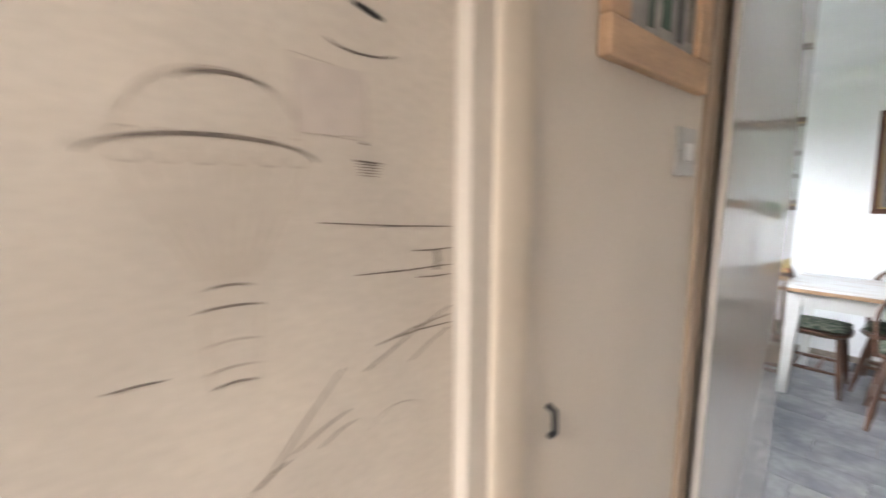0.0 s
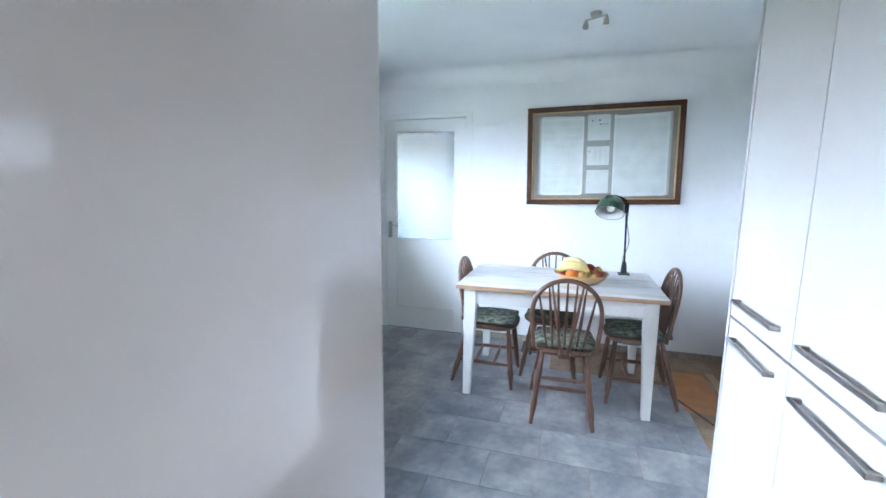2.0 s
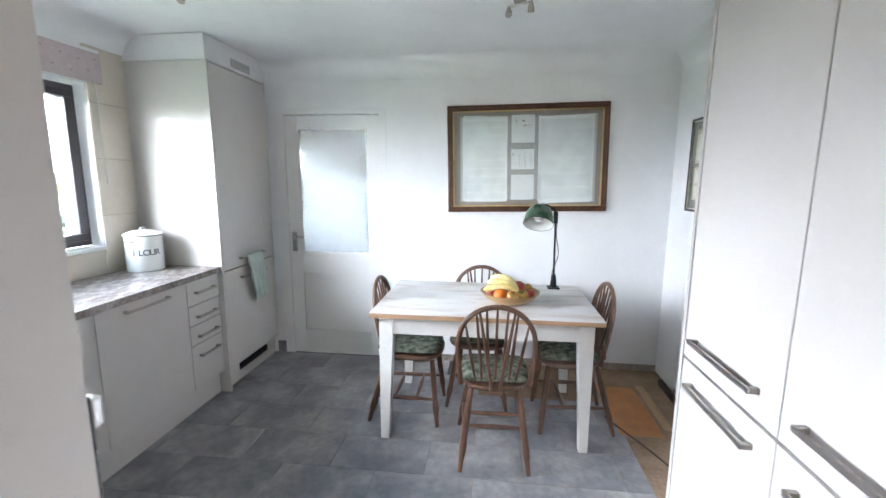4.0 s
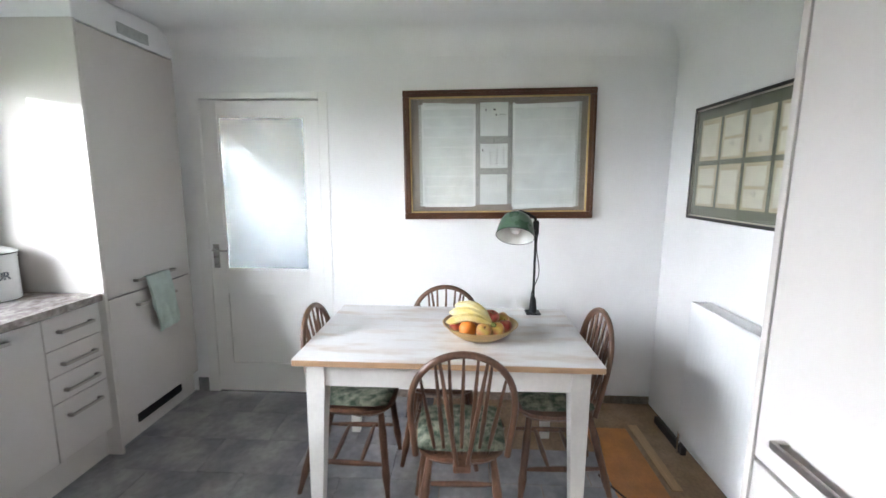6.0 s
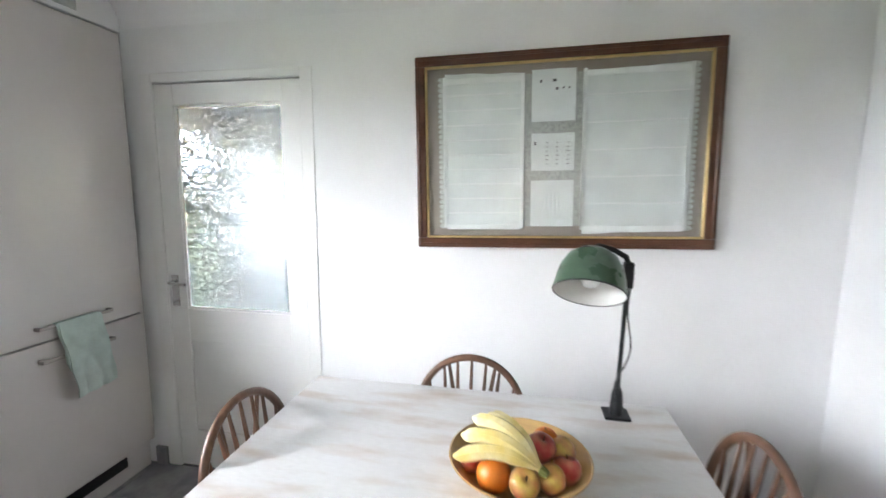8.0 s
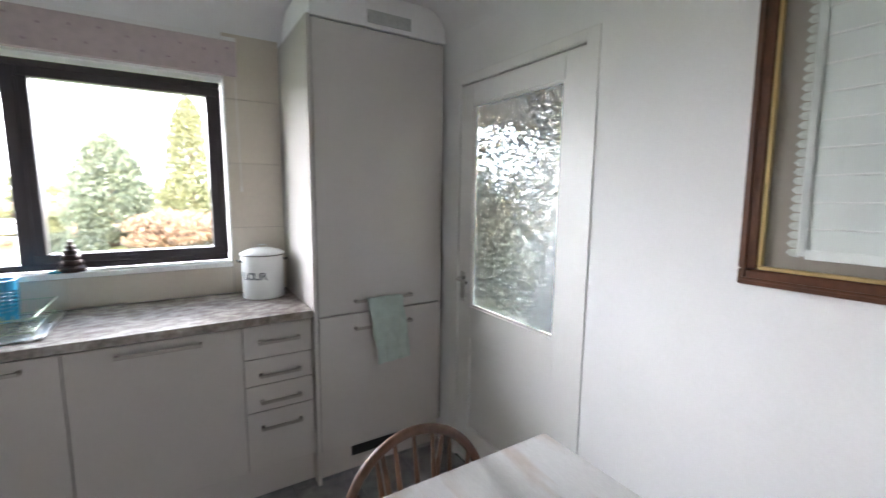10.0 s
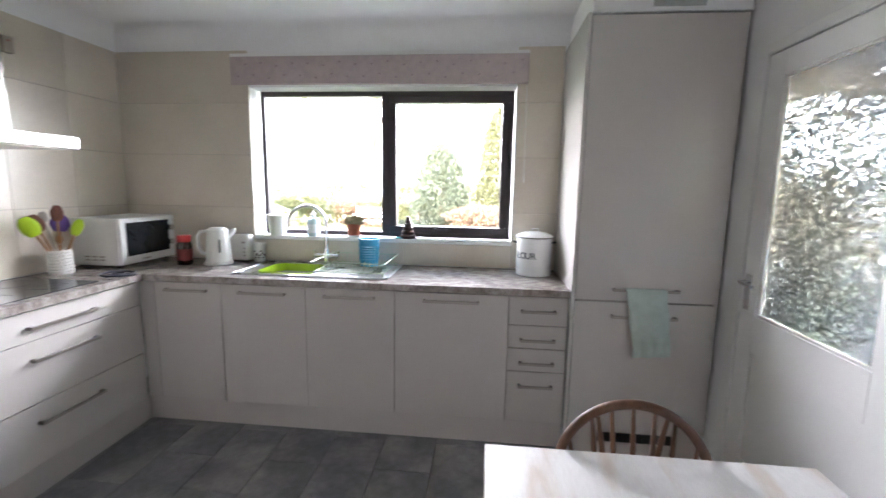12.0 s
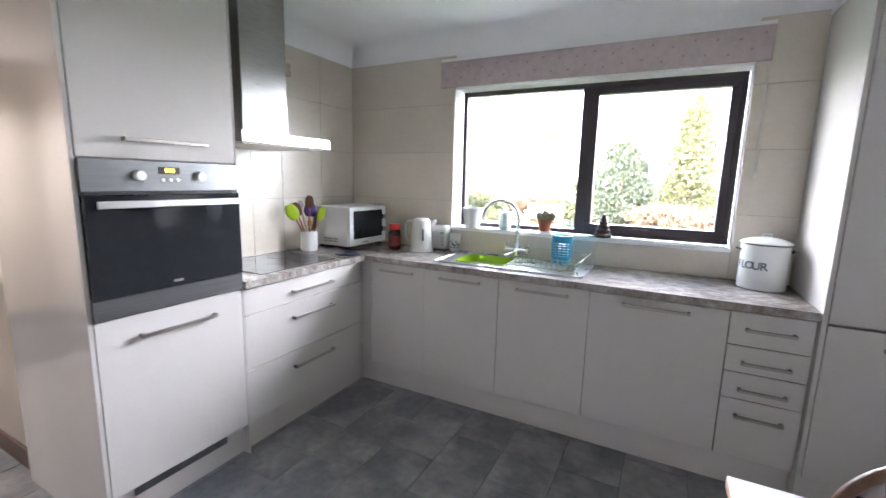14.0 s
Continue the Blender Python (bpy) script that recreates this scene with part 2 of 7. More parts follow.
def wall(name, axis, at, thick, lo, hi, z0, z1, holes, material, label):
    """An upright wall slab across axis ('x' or 'y') at a place, with rectangular holes (a, b, z0, z1) through it."""
    bm = bmesh.new()
    us = sorted({lo, hi, *[h[0] for h in holes], *[h[1] for h in holes]})
    zs = sorted({z0, z1, *[h[2] for h in holes], *[h[3] for h in holes]})
    us = [u for u in us if lo <= u <= hi]
    zs = [z for z in zs if z0 <= z <= z1]
    solid = lambda u, z: not any(h[0] < u < h[1] and h[2] < z < h[3] for h in holes)
    grid = [[solid((a + b) / 2, (c + d) / 2) for c, d in zip(zs, zs[1:])] for a, b in zip(us, us[1:])]
    P = (lambda u, d, z: (at + d * thick, u, z)) if axis == 'x' else (lambda u, d, z: (u, at + d * thick, z))
    quad = lambda pts: bm.faces.new([bm.verts.new(p) for p in pts])
    nu, nz = len(grid), len(grid[0])
    for i in range(nu):
        for k in range(nz):
            if not grid[i][k]:
                continue
            a, b, c, d = us[i], us[i + 1], zs[k], zs[k + 1]
            for s in (0, 1):
                quad([P(a, s, c), P(b, s, c), P(b, s, d), P(a, s, d)])
            for di, dk, pts in ((-1, 0, [(a, c), (a, d)]), (1, 0, [(b, c), (b, d)]), (0, -1, [(a, c), (b, c)]), (0, 1, [(a, d), (b, d)])):
                ii, kk = i + di, k + dk
                if not (0 <= ii < nu and 0 <= kk < nz and grid[ii][kk]):
                    (u0, w0), (u1, w1) = pts
                    quad([P(u0, 0, w0), P(u1, 0, w1), P(u1, 1, w1), P(u0, 1, w0)])
    bmesh.ops.remove_doubles(bm, verts=bm.verts, dist=1e-5)
    bmesh.ops.recalc_face_normals(bm, faces=bm.faces)
    return struct(name, bm, material, label)


# ---- the large structure ----
XE, YN, XW, YS, ZC = 5.390, 2.69, 1.57, -1.185, 2.47
FL = -0.035           # the floor's level
HW = 0.53            # face of the hall side wall
TOWER0, TOWER1 = 0.486, 1.140

struct("floor", B(-2.1, 8.1, -1.3, 2.95, FL - 0.12, FL - 0.006), M_fgrout)
struct("ceiling", B(-2.1, 5.52, -1.3, 2.95, ZC, ZC + 0.12), M_ceil)
wall("wall_east", 'x', XE, 0.12, YS - 0.1, YN, FL, ZC, [(1.10, 1.96, FL, 2.06)], M_wall, "white painted plaster wall behind the table")
wall("wall_north", 'y', YN, 0.26, 1.48, XE + 0.12, FL, ZC, [(2.535, 4.335, 1.085, 2.095)], M_wall, "outer wall with the kitchen window")
wall("wall_west", 'x', XW - 0.12, 0.12, TOWER1 + 0.001, YN, FL, ZC, [], M_wall, "wall behind the hob")
wall("wall_west_return", 'x', 1.38, 0.10, HW, TOWER1, FL, ZC, [], M_hall, "end of the wall behind the oven tower")
wall("wall_south", 'y', YS - 0.1, 0.1, 1.48, XE, FL, ZC, [], M_wall, "white painted wall over the radiator")
wall("wall_hall_north", 'y', HW, 0.12, 0.66, 1.38, FL, ZC, [], M_hall, "cream painted hall wall")
wall("wall_hall_south", 'y', -0.95, 0.1, -2.0, 1.48, FL, ZC, [], M_hall, "cream painted hall wall")
wall("wall_hall_west", 'x', -2.0, 0.1, -0.95, HW, FL, ZC, [], M_hall, "hall end wall")
wall("wall_hall_east", 'x', 1.38, 0.1, YS, -0.56, FL, ZC, [], M_hall, "short wall beside the kitchen entrance")

# unseen eave, added to cut off high sky light above the window
struct("roof_eave", B(0.5, 7.6, 2.951, 3.55, 2.37, 2.50, bev=0.004), M_gloss_white, "unseen white eave board, added to block the high sky")

# ---- kitchen: trim, doors, window ----
def cove(name, pts_axis, at, lo, hi, sign):
    """A quarter-round plaster cornice along a wall. sign: the way from the wall into the room."""
    bm = bmesh.new()
    r, prof = 0.15, []
    for i in range(9):
        a = math.pi / 2 * i / 8
        prof.append((r * (1 - math.sin(a)), ZC - r * (1 - math.cos(a))))
    prof = [(0.002, ZC - 0.002)] + [(d + 0.002, z - 0.002) for d, z in prof]
    rows = []
    for u in (lo, hi):
        rows.append([bm.verts.new((at + sign * d, u, z) if pts_axis == 'x' else (u, at + sign * d, z)) for d, z in prof])
    n = len(prof)
    for i in range(n):
        j = (i + 1) % n
        bm.faces.new((rows[0][i], rows[0][j], rows[1][j], rows[1][i]))
    bm.faces.new(rows[0])
    bm.faces.new(rows[1][::-1])
    bmesh.ops.recalc_face_normals(bm, faces=bm.faces)
    return struct(name, bm, M_ceil, smooth=True)


cove("trim_cornice_north", 'y', YN, XW, XE, -1)
cove("trim_cornice_west", 'x', XW, TOWER1, YN, 1)
cove("trim_cornice_east", 'x', XE, YS, YN, -1)
cove("trim_cornice_south", 'y', YS, 3.5, XE, 1)


def bar_handle(parent, c, length, axis, out, drop=0.0):
    """A flat bar pull on two short feet. axis: 'x' or 'y'; out: the way it stands off the front."""
    bm = bmesh.new()
    h, w, off = length / 2, 0.008, 0.032
    bx = lambda u0, u1, d0, d1, z0, z1: box(bm, *((c[0] + u0, c[0] + u1, *sorted((c[1] + out * d0, c[1] + out * d1))) if axis == 'x' else (*sorted((c[0] + out * d0, c[0] + out * d1)), c[1] + u0, c[1] + u1)), c[2] + z0, c[2] + z1, bev=0.0015)
    bx(-h, h, off - 0.008, off, -w, w)
    bx(-h, -h + 0.014, 0.0, off - 0.0075, -w, w)
    bx(h - 0.014, h, 0.0, off - 0.0075, -w, w)
    return part("handle", bm, M_handle, parent, "brushed nickel bar handle")


def front(parent, name, axis, at, lo, hi, z0, z1, out, handle=None, hl=0.3, thick=0.019):
    """A slab door or drawer front with its pull; at: the place of its face."""
    g = 0.002
    a, b = sorted((at, at - out * thick))
    bm = B(lo + g, hi - g, a, b, z0 + g, z1 - g, bev=0.0015) if axis == 'x' else B(a, b, lo + g, hi - g, z0 + g, z1 - g, bev=0.0015)
    ob = part(name, bm, M_cab, parent)
    if handle is not None:
        m = (lo + hi) / 2
        c = (m, at, handle) if axis == 'x' else (at, m, handle)
        bar_handle(ob, c, hl, axis, out)
    return ob


YF, XF = 2.113, 2.135     # faces of the window run and of the hob run
YR = -0.49                # face of the tall cupboards
WT = 0.912                # worktop's top
Z0, Z1 = 0.135, 0.866


def base_unit(lo, hi, label, handle_z=0.822, hl=0.3, category="cabinet"):
    u = thing("base_cabinet", ((lo + hi) / 2, YF + 0.3, 0), label, category, "base cabinets under the window")
    part("body", B(lo + 0.001, hi - 0.001, YF + 0.021, YN - 0.02, 0.13, 0.872), M_carc, u)
    front(u, "door", 'x', YF, lo, hi, Z0, Z1, -1, handle_z, hl)
    return u


for lo, hi, hl in ((2.205, 2.625, 0.26), (2.625, 3.14, 0.28), (3.14, 3.662, 0.3), (3.662, 4.30, 0.31)):
    base_unit(lo, hi, "cashmere gloss slab-door base cabinet under the worktop", hl=hl)


def drawer_unit():
    lo, hi = 4.30, 4.62
    u = thing("drawer_cabinet", ((lo + hi) / 2, YF + 0.3, 0), "narrow cashmere gloss cabinet of four drawers", "cabinet", "base cabinets under the window")
    part("body", B(lo + 0.001, hi - 0.001, YF + 0.021, YN - 0.02, 0.13, 0.872), M_carc, u)
    zs = (Z1, 0.703, 0.570, 0.436, Z0)
    for a, b in zip(zs, zs[1:]):
        front(u, "drawer", 'x', YF, lo, hi, b, a, -1, a - 0.080, 0.19)
    return u


drawer_unit()


def fridge_tower():
    lo, hi, top = 4.623, XE - 0.02, 2.298
    u = thing("fridge_cabinet", ((lo + hi) / 2, YF + 0.3, 0), "tall cashmere gloss cabinet with integrated fridge freezer", "cabinet")
    part("body", B(lo + 0.019, hi, YF + 0.0, YN - 0.005, 0.13, top - 0.004), M_carc, u)
    part("side_panel", B(lo, lo + 0.018, YF - 0.035, YN - 0.005, FL, top, bev=0.001), M_cab, u)
    part("filler_strip", B(hi - 0.022, hi, YF - 0.018, YF - 0.002, 0.13, top - 0.006), M_cab, u)
    y = YF - 0.035
    front(u, "upper_door", 'x', y, lo + 0.02, hi - 0.024, 0.872, top - 0.012, -1, 0.935, 0.33)
    front(u, "lower_door", 'x', y, lo + 0.02, hi - 0.024, 0.14, 0.866, -1, 0.79, 0.33)
    part("plinth", B(lo + 0.02, hi, YF + 0.02, YF + 0.036, FL, 0.128), M_cab, u)
    bm = B(4.82, 5.22, YF + 0.012, YF + 0.018, 0.045, 0.098)
    for i in range(7):
        box(bm, 4.82, 5.22, YF + 0.008, YF + 0.013, 0.047 + i * 0.0075, 0.0505 + i * 0.0075)
    part("vent_grille", bm, M_dark, u, "dark slotted plinth vent")
    return u


fridge_tower()
struct("trim_plinth_window_run", B(XF - 0.05, 4.622, YF + 0.05, YF + 0.066, FL, 0.128), M_cab)
struct("trim_plinth_hob_run", B(XF - 0.066, XF - 0.05, TOWER0 + 0.02, YF + 0.065, FL, 0.128), M_cab)
struct("trim_corner_post", B(XF - 0.018, 2.203, YF + 0.001, YF + 0.019, Z0, Z1), M_cab)


def hob_unit():
    lo, hi = TOWER1 + 0.004, 2.10
    u = thing("hob_drawer_cabinet", (XF - 0.3, (lo + hi) / 2, 0), "wide cashmere gloss pan drawer cabinet under the hob", "cabinet")
    part("body", B(XW + 0.02, XF - 0.021, lo, hi - 0.002, 0.13, 0.872), M_carc, u)
    for a, b, h in ((Z1, 0.726, 0.79), (0.726, 0.43, 0.638), (0.43, Z0, 0.338)):
        front(u, "drawer", 'y', XF, lo, hi - 0.01, b, a, 1, h, 0.33)
    return u


hob_unit()


def oven_tower():
    lo, hi, top = TOWER0, TOWER1, 2.302
    u = thing("oven_cabinet", (XF - 0.3, (lo + hi) / 2, 0), "tall cashmere gloss cabinet housing a built-in oven", "cabinet")
    part("body", B(1.49, XF - 0.022, lo + 0.02, hi - 0.004, 0.13, top - 0.004), M_carc, u)
    part("side_panel", B(1.402, XF - 0.001, lo + 0.003, lo + 0.0185, FL, top, bev=0.001), M_cab_end, u, "glossy cashmere end panel")
    part("side_panel", B(XW + 0.0, XF + 0.0, hi - 0.003, hi + 0.003, FL, top), M_cab, u)
    front(u, "upper_door", 'y', XF, lo + 0.02, hi - 0.004, 1.490, top, 1, 1.565, 0.33)
    front(u, "lower_door", 'y', XF, lo + 0.02, hi - 0.004, Z0 + 0.0, 0.876, 1, 0.785, 0.33)
    part("plinth_vent", B(XF - 0.05, XF - 0.044, lo + 0.12, hi - 0.1, 0.07, 0.12), M_steel, u, "blue-grey steel plinth vent")
    return u


oven_tower()


def oven():
    lo, hi, z0, z1 = TOWER0 + 0.021, TOWER1 - 0.005, 0.879, 1.488
    x = XF
    u = thing("oven", (x, (lo + hi) / 2, z0), "built-in electric oven with dark glass door and grey steel fascia", "oven")
    part("casing", B(x - 0.5, x - 0.004, lo + 0.02, hi - 0.02, z0 + 0.004, z1 - 0.004), M_dark, u)
    fas = part("fascia", B(x - 0.003, x + 0.012, lo, hi, 1.366, z1, bev=0.002), M_steel, u, "brushed steel control panel")
    m = (lo + hi) / 2
    for y in (m - 0.12, m + 0.125):
        part("knob", lathe(bmesh.new(), [(0.021, 0), (0.021, 0.018), (0.018, 0.023), (0, 0.024)], (x + 0.0122, y, 1.428), 20, 'X'), M_gloss_white, fas, "round white knob", True)
    part("display", B(x + 0.0122, x + 0.014, m - 0.045, m + 0.04, 1.436, 1.464), M_dark, fas)
    digits = bpy.data.curves.new("digits", 'FONT')
    digits.body, digits.size, digits.extrude, digits.align_x, digits.align_y = "9:52", 0.023, 0.0003, 'CENTER', 'CENTER'
    d = new("clock_digits", digits)
    d.matrix_world = Matrix.Translation((x + 0.0146, m, 1.450)) @ pose(0, 0, 0, 90, 0, 90)
    dep = bpy.context.evaluated_depsgraph_get()
    me = bpy.data.meshes.new_from_object(d.evaluated_get(dep))
    me.transform(Matrix.Translation(Vector((x + 0.0146, m, 1.450)) - origin[u]) @ pose(0, 0, 0, 90, 0, 90))
    bpy.data.objects.remove(d)
    me.materials.clear()
    me.materials.append(glow("amber_display", (1.0, 0.45, 0.03), 0.35))
    dd = new("clock_digits", me)
    dd.parent = fas
    tagged(dd, "glowing amber clock digits")
    for y in (m - 0.03, m, m + 0.03):
        part("button", lathe(bmesh.new(), [(0.007, 0), (0.007, 0.005), (0, 0.006)], (x + 0.0122, y, 1.412), 12, 'X'), M_gloss_white, fas, "", True)
    door = part("oven_door", B(x - 0.003, x + 0.02, lo, hi, 0.963, 1.354, bev=0.003), M_black, u, "dark reflective glass oven door")
    part("vent_slot", B(x - 0.003, x + 0.006, lo + 0.01, hi - 0.01, 1.356, 1.364), M_dark, u)
    bm = B(x + 0.045, x + 0.056, lo + 0.03, hi - 0.02, 1.305, 1.333, bev=0.003, seg=2)
    for y in (lo + 0.06, hi - 0.05):
        box(bm, x + 0.0202, x + 0.046, y - 0.008, y + 0.008, 1.310, 1.328, bev=0.001)
    part("handle", bm, mat("bright_aluminium", (0.78, 0.78, 0.78), 0.3, 0.9, var=0.03), door, "bright aluminium bar handle")
    part("badge", B(x + 0.0202, x + 0.021, m - 0.02, m + 0.02, 0.982, 0.993), M_handle, door)
    part("lower_trim", B(x - 0.003, x + 0.014, lo, hi, z0, 0.961, bev=0.002), M_steel, u, "brushed steel strip")
    return u


oven()


def tall_cupboard(lo, hi):
    u = thing("tall_cupboard", ((lo + hi) / 2, YR - 0.3, 0), "tall pale gloss larder cupboard with two doors", "cabinet", "tall cupboards along the passage")
    part("body", B(lo + 0.001, hi - 0.001, YS + 0.01, YR - 0.021, 0.13, 2.298), M_carc, u)
    front(u, "upper_door", 'x', YR, lo, hi, 0.922, 2.30, 1, 1.002, 0.345)
    front(u, "lower_door", 'x', YR, lo, hi, 0.075, 0.916, 1, 0.847, 0.345)
    return u


CX = 3.385
for i in range(3):
    tall_cupboard(CX - 0.505 * (i + 1), CX - 0.505 * i)
solo("cupboard_end_panel", B(CX + 0.001, CX + 0.02, YS + 0.005, YR + 0.003, FL, 2.302, bev=0.001), M_cab, "pale gloss end panel of the tall cupboards", "panel")
struct("trim_plinth_tall_run", B(1.87, CX, YR - 0.05, YR - 0.035, FL, 0.098), M_cab)


def worktop():
    u = thing("worktop", (3.0, 2.4, 0.874), "brown stone-effect laminate worktop in an L shape", "worktop")
    x0, x1, y0, y1 = XW + 0.012, 4.621, YF - 0.025, YN - 0.012
    bm = bmesh.new()
    for a, b, c, d in ((x0, 2.745, y0 + 0.003, y1), (3.135, x1, y0 + 0.003, y1), (2.745, 3.135, y0 + 0.003, 2.215), (2.745, 3.135, 2.565, y1)):
        box(bm, a, b, c, d, 0.874, WT)
    part("window_run_top", bm, M_wt, u)
    part("front_edge", B(XF + 0.026, x1, y0, y0 + 0.0029, 0.875, WT - 0.001, bev=0.001), M_wt, u)
    part("hob_run_top", B(x0, XF + 0.025, TOWER1 + 0.005, y0 + 0.0025, 0.874, WT, bev=0.001), M_wt, u)
    return u


worktop()


def window():
    x0, x1, z0, z1, y0, y1 = 2.57, 4.325, 1.097, 2.082, 2.762, 2.83
    u = thing("window_1", ((x0 + x1) / 2, y0, z0), "dark brown two-light kitchen window", kind="structure")
    fr = bmesh.new()
    f = 0.032
    for b in ((x0, x1, z0, z0 + f), (x0, x1, z1 - f, z1), (x0, x0 + f, z0 + f, z1 - f), (x1 - f, x1, z0 + f, z1 - f), (3.43, 3.49, z0 + f, z1 - f)):
        box(fr, b[0], b[1], y0, y1, b[2], b[3], bev=0.003)
    part("window_frame", fr, M_frame_win, u)
    sash = bmesh.new()
    a, b, c, d, s = 3.491, x1 - f, z0 + f, z1 - f, 0.046
    for q in ((a, b, c, c + s), (a, b, d - s, d), (a, a + s, c + s, d - s), (b - s, b, c + s, d - s)):
        box(sash, q[0], q[1], y0 - 0.012, y1 - 0.01, q[2], q[3], bev=0.004)
    sa = part("sash", sash, M_frame_win, u, "opening casement")
    hb = B(3.80, 3.90, y0 - 0.04, y0 - 0.028, c + 0.014, c + 0.03, bev=0.003)
    box(hb, 3.80, 3.825, y0 - 0.03, y0 - 0.012, c + 0.012, c + 0.034, bev=0.002)
    part("window_handle", hb, M_frame_win, sa)
    for n, (p, q, r, t) in (("pane", (x0 + f, 3.43, z0 + f, z1 - f)), ("pane", (a + s, b - s, c + s, d - s))):
        g = part(n, B(p, q, y0 + 0.03, y0 + 0.036, r, t), M_glass, u)
        g.visible_shadow = False
    part("window_sill", B(2.537, 4.333, YN - 0.022, y0 + 0.002, 1.065, 1.092, bev=0.004), M_gloss_white, u, "white tiled sill")
    return u


window()


def blind():
    u = thing("roman_blind", (3.4, 2.64, 2.09), "raised lilac fabric roman blind with faint spots", "blind")
    bm = bmesh.new()
    for i, (y, z0, z1) in enumerate(((2.652, 2.105, 2.275), (2.640, 2.098, 2.25), (2.628, 2.10, 2.275))):
        box(bm, 2.44 + i * 0.002, 4.40 - i * 0.002, y - 0.005, y + 0.005, z0, z1, bev=0.003, seg=2)
    part("folds", bm, M_blind, u)
    dots = bmesh.new()
    for i in range(18):
        for k in range(2):
            x, z = 2.50 + i * 0.106 + 0.053 * k, 2.15 + 0.075 * k + 0.012 * math.sin(i * 2.3)
            box(dots, x - 0.006, x + 0.006, 2.6222, 2.6229, z - 0.005, z + 0.005)
    tagged(part("spots", dots, mat("mauve_spot_print", (0.36, 0.27, 0.29), 0.85, var=0.1, scale=60), u, "small woven mauve spots"), kind="stuff")
    part("headrail", B(2.44, 4.40, 2.634, YN - 0.002, 2.277, 2.297), M_gloss_white, u)
    return u


blind()


# ---- the panelled door with patterned glass ----
def glazed_door():
    y0, y1, zt = 1.138, 1.946, 2.047
    u = thing("door_1", (XE, (y0 + y1) / 2, 0), "white painted door with patterned glass panel, closed", kind="structure")
    x0, x1 = XE + 0.004, XE + 0.044
    gl, gr, gb, gt = 1.835, 1.234, 0.888, 1.945
    leaf = bmesh.new()
    for b in ((y0, gr, FL + 0.008, zt), (gl, y1, FL + 0.008, zt), (gr, gl, gt, zt), (gr, gl, 0.71, gb), (gr, gl, FL + 0.008, 0.19)):
        box(leaf, x0, x1, b[0], b[1], b[2], b[3], bev=0.0015)
    lf = part("leaf", leaf, M_gloss_white, u)
    part("lower_panel", B(x0 + 0.012, x1 - 0.012, gr - 0.005, gl + 0.005, 0.185, 0.715), M_gloss_white, u)
    bead = bmesh.new()
    for b in ((gr, gl, gb, gb + 0.012), (gr, gl, gt - 0.012, gt), (gr, gr + 0.012, gb, gt), (gl - 0.012, gl, gb, gt)):
        box(bead, x0 + 0.004, x0 + 0.014, b[0], b[1], b[2], b[3], bev=0.002)
    part("glazing_bead", bead, M_gloss_white, u)
    # small moulded facets, brick-bonded, each a little tilted
    pg = B(x0 + 0.018, x0 + 0.021, gr, gl, gb, gt)
    rnd = random.Random(12)
    ny, nz = 30, 104
    dy, dz = (gl - gr - 0.026) / ny, (gt - gb - 0.026) / nz
    for k in range(nz):
        ya, za = gr + 0.013, gb + 0.013 + k * dz
        while ya < gl - 0.016:
            yb, zb = min(ya + dy * rnd.choice((0.35, 0.7, 1.3)), gl - 0.013), za + dz * 0.96
            base, ty, tz = x0 + 0.0168 - rnd.uniform(0, 0.0012), rnd.uniform(-0.0012, 0.0012), rnd.uniform(-0.0009, 0.0009)
            c4 = ((ya, za), (yb, za), (yb, zb), (ya, zb))
            q = [pg.verts.new((base + sy * ty + sz * tz, p, r)) for (p, r), (sy, sz) in zip(c4, ((-1, -1), (1, -1), (1, 1), (-1, 1)))]
            w = [pg.verts.new((x0 + 0.0180, p, r)) for p, r in c4]
            pg.faces.new(q[::-1])
            for e in range(4):
                pg.faces.new((q[e], q[(e + 1) % 4], w[(e + 1) % 4], w[e]))
            ya = yb + 0.0006
    g = part("patterned_glass", pg, M_pglass, u, "obscure glass with a woven pattern")
    lk = B(x0 - 0.003, x0, 1.88, 1.925, 0.90, 1.07, bev=0.001)
    pl = part("lock_plate", lk, M_chrome, u)
    tb = tube(bmesh.new(), [(x0 - 0.003, 1.902, 1.035), (x0 - 0.045, 1.902, 1.035), (x0 - 0.05, 1.89, 1.035), (x0 - 0.05, 1.80, 1.03)], 0.008, 10)
    part("door_handle", tb, M_chrome, pl, "chrome lever handle", True)
    for z in (0.3, 1.78):
        part("hinge", B(x0 - 0.006, x0 + 0.004, y0 - 0.008, y0 + 0.006, z, z + 0.09, bev=0.001), M_gloss_white, u)
    arch = bmesh.new()
    xa = XE - 0.005
    for b in ((1.952, 2.02, FL, 2.10), (1.070, 1.132, FL, 2.10), (1.132, 1.952, 2.058, 2.10)):
        box(arch, xa, XE, b[0], b[1], b[2], b[3], bev=0.002)
    part("architrave", arch, M_gloss_white, u)
    jm = bmesh.new()
    for b in ((1.948, 1.9595, FL, 2.06), (1.1005, 1.136, FL, 2.06), (1.136, 1.948, 2.054, 2.0595)):
        box(jm, XE + 0.0005, XE + 0.1, b[0], b[1], b[2], b[3])
    for b in ((1.136, 1.948, 2.03, 2.0535), (1.136, 1.15, FL, 2.0295), (1.934, 1.948, FL, 2.0295)):
        box(jm, x1 + 0.002, x1 + 0.016, b[0], b[1], b[2], b[3])
    part("jamb", jm, M_gloss_white, u)
    return u


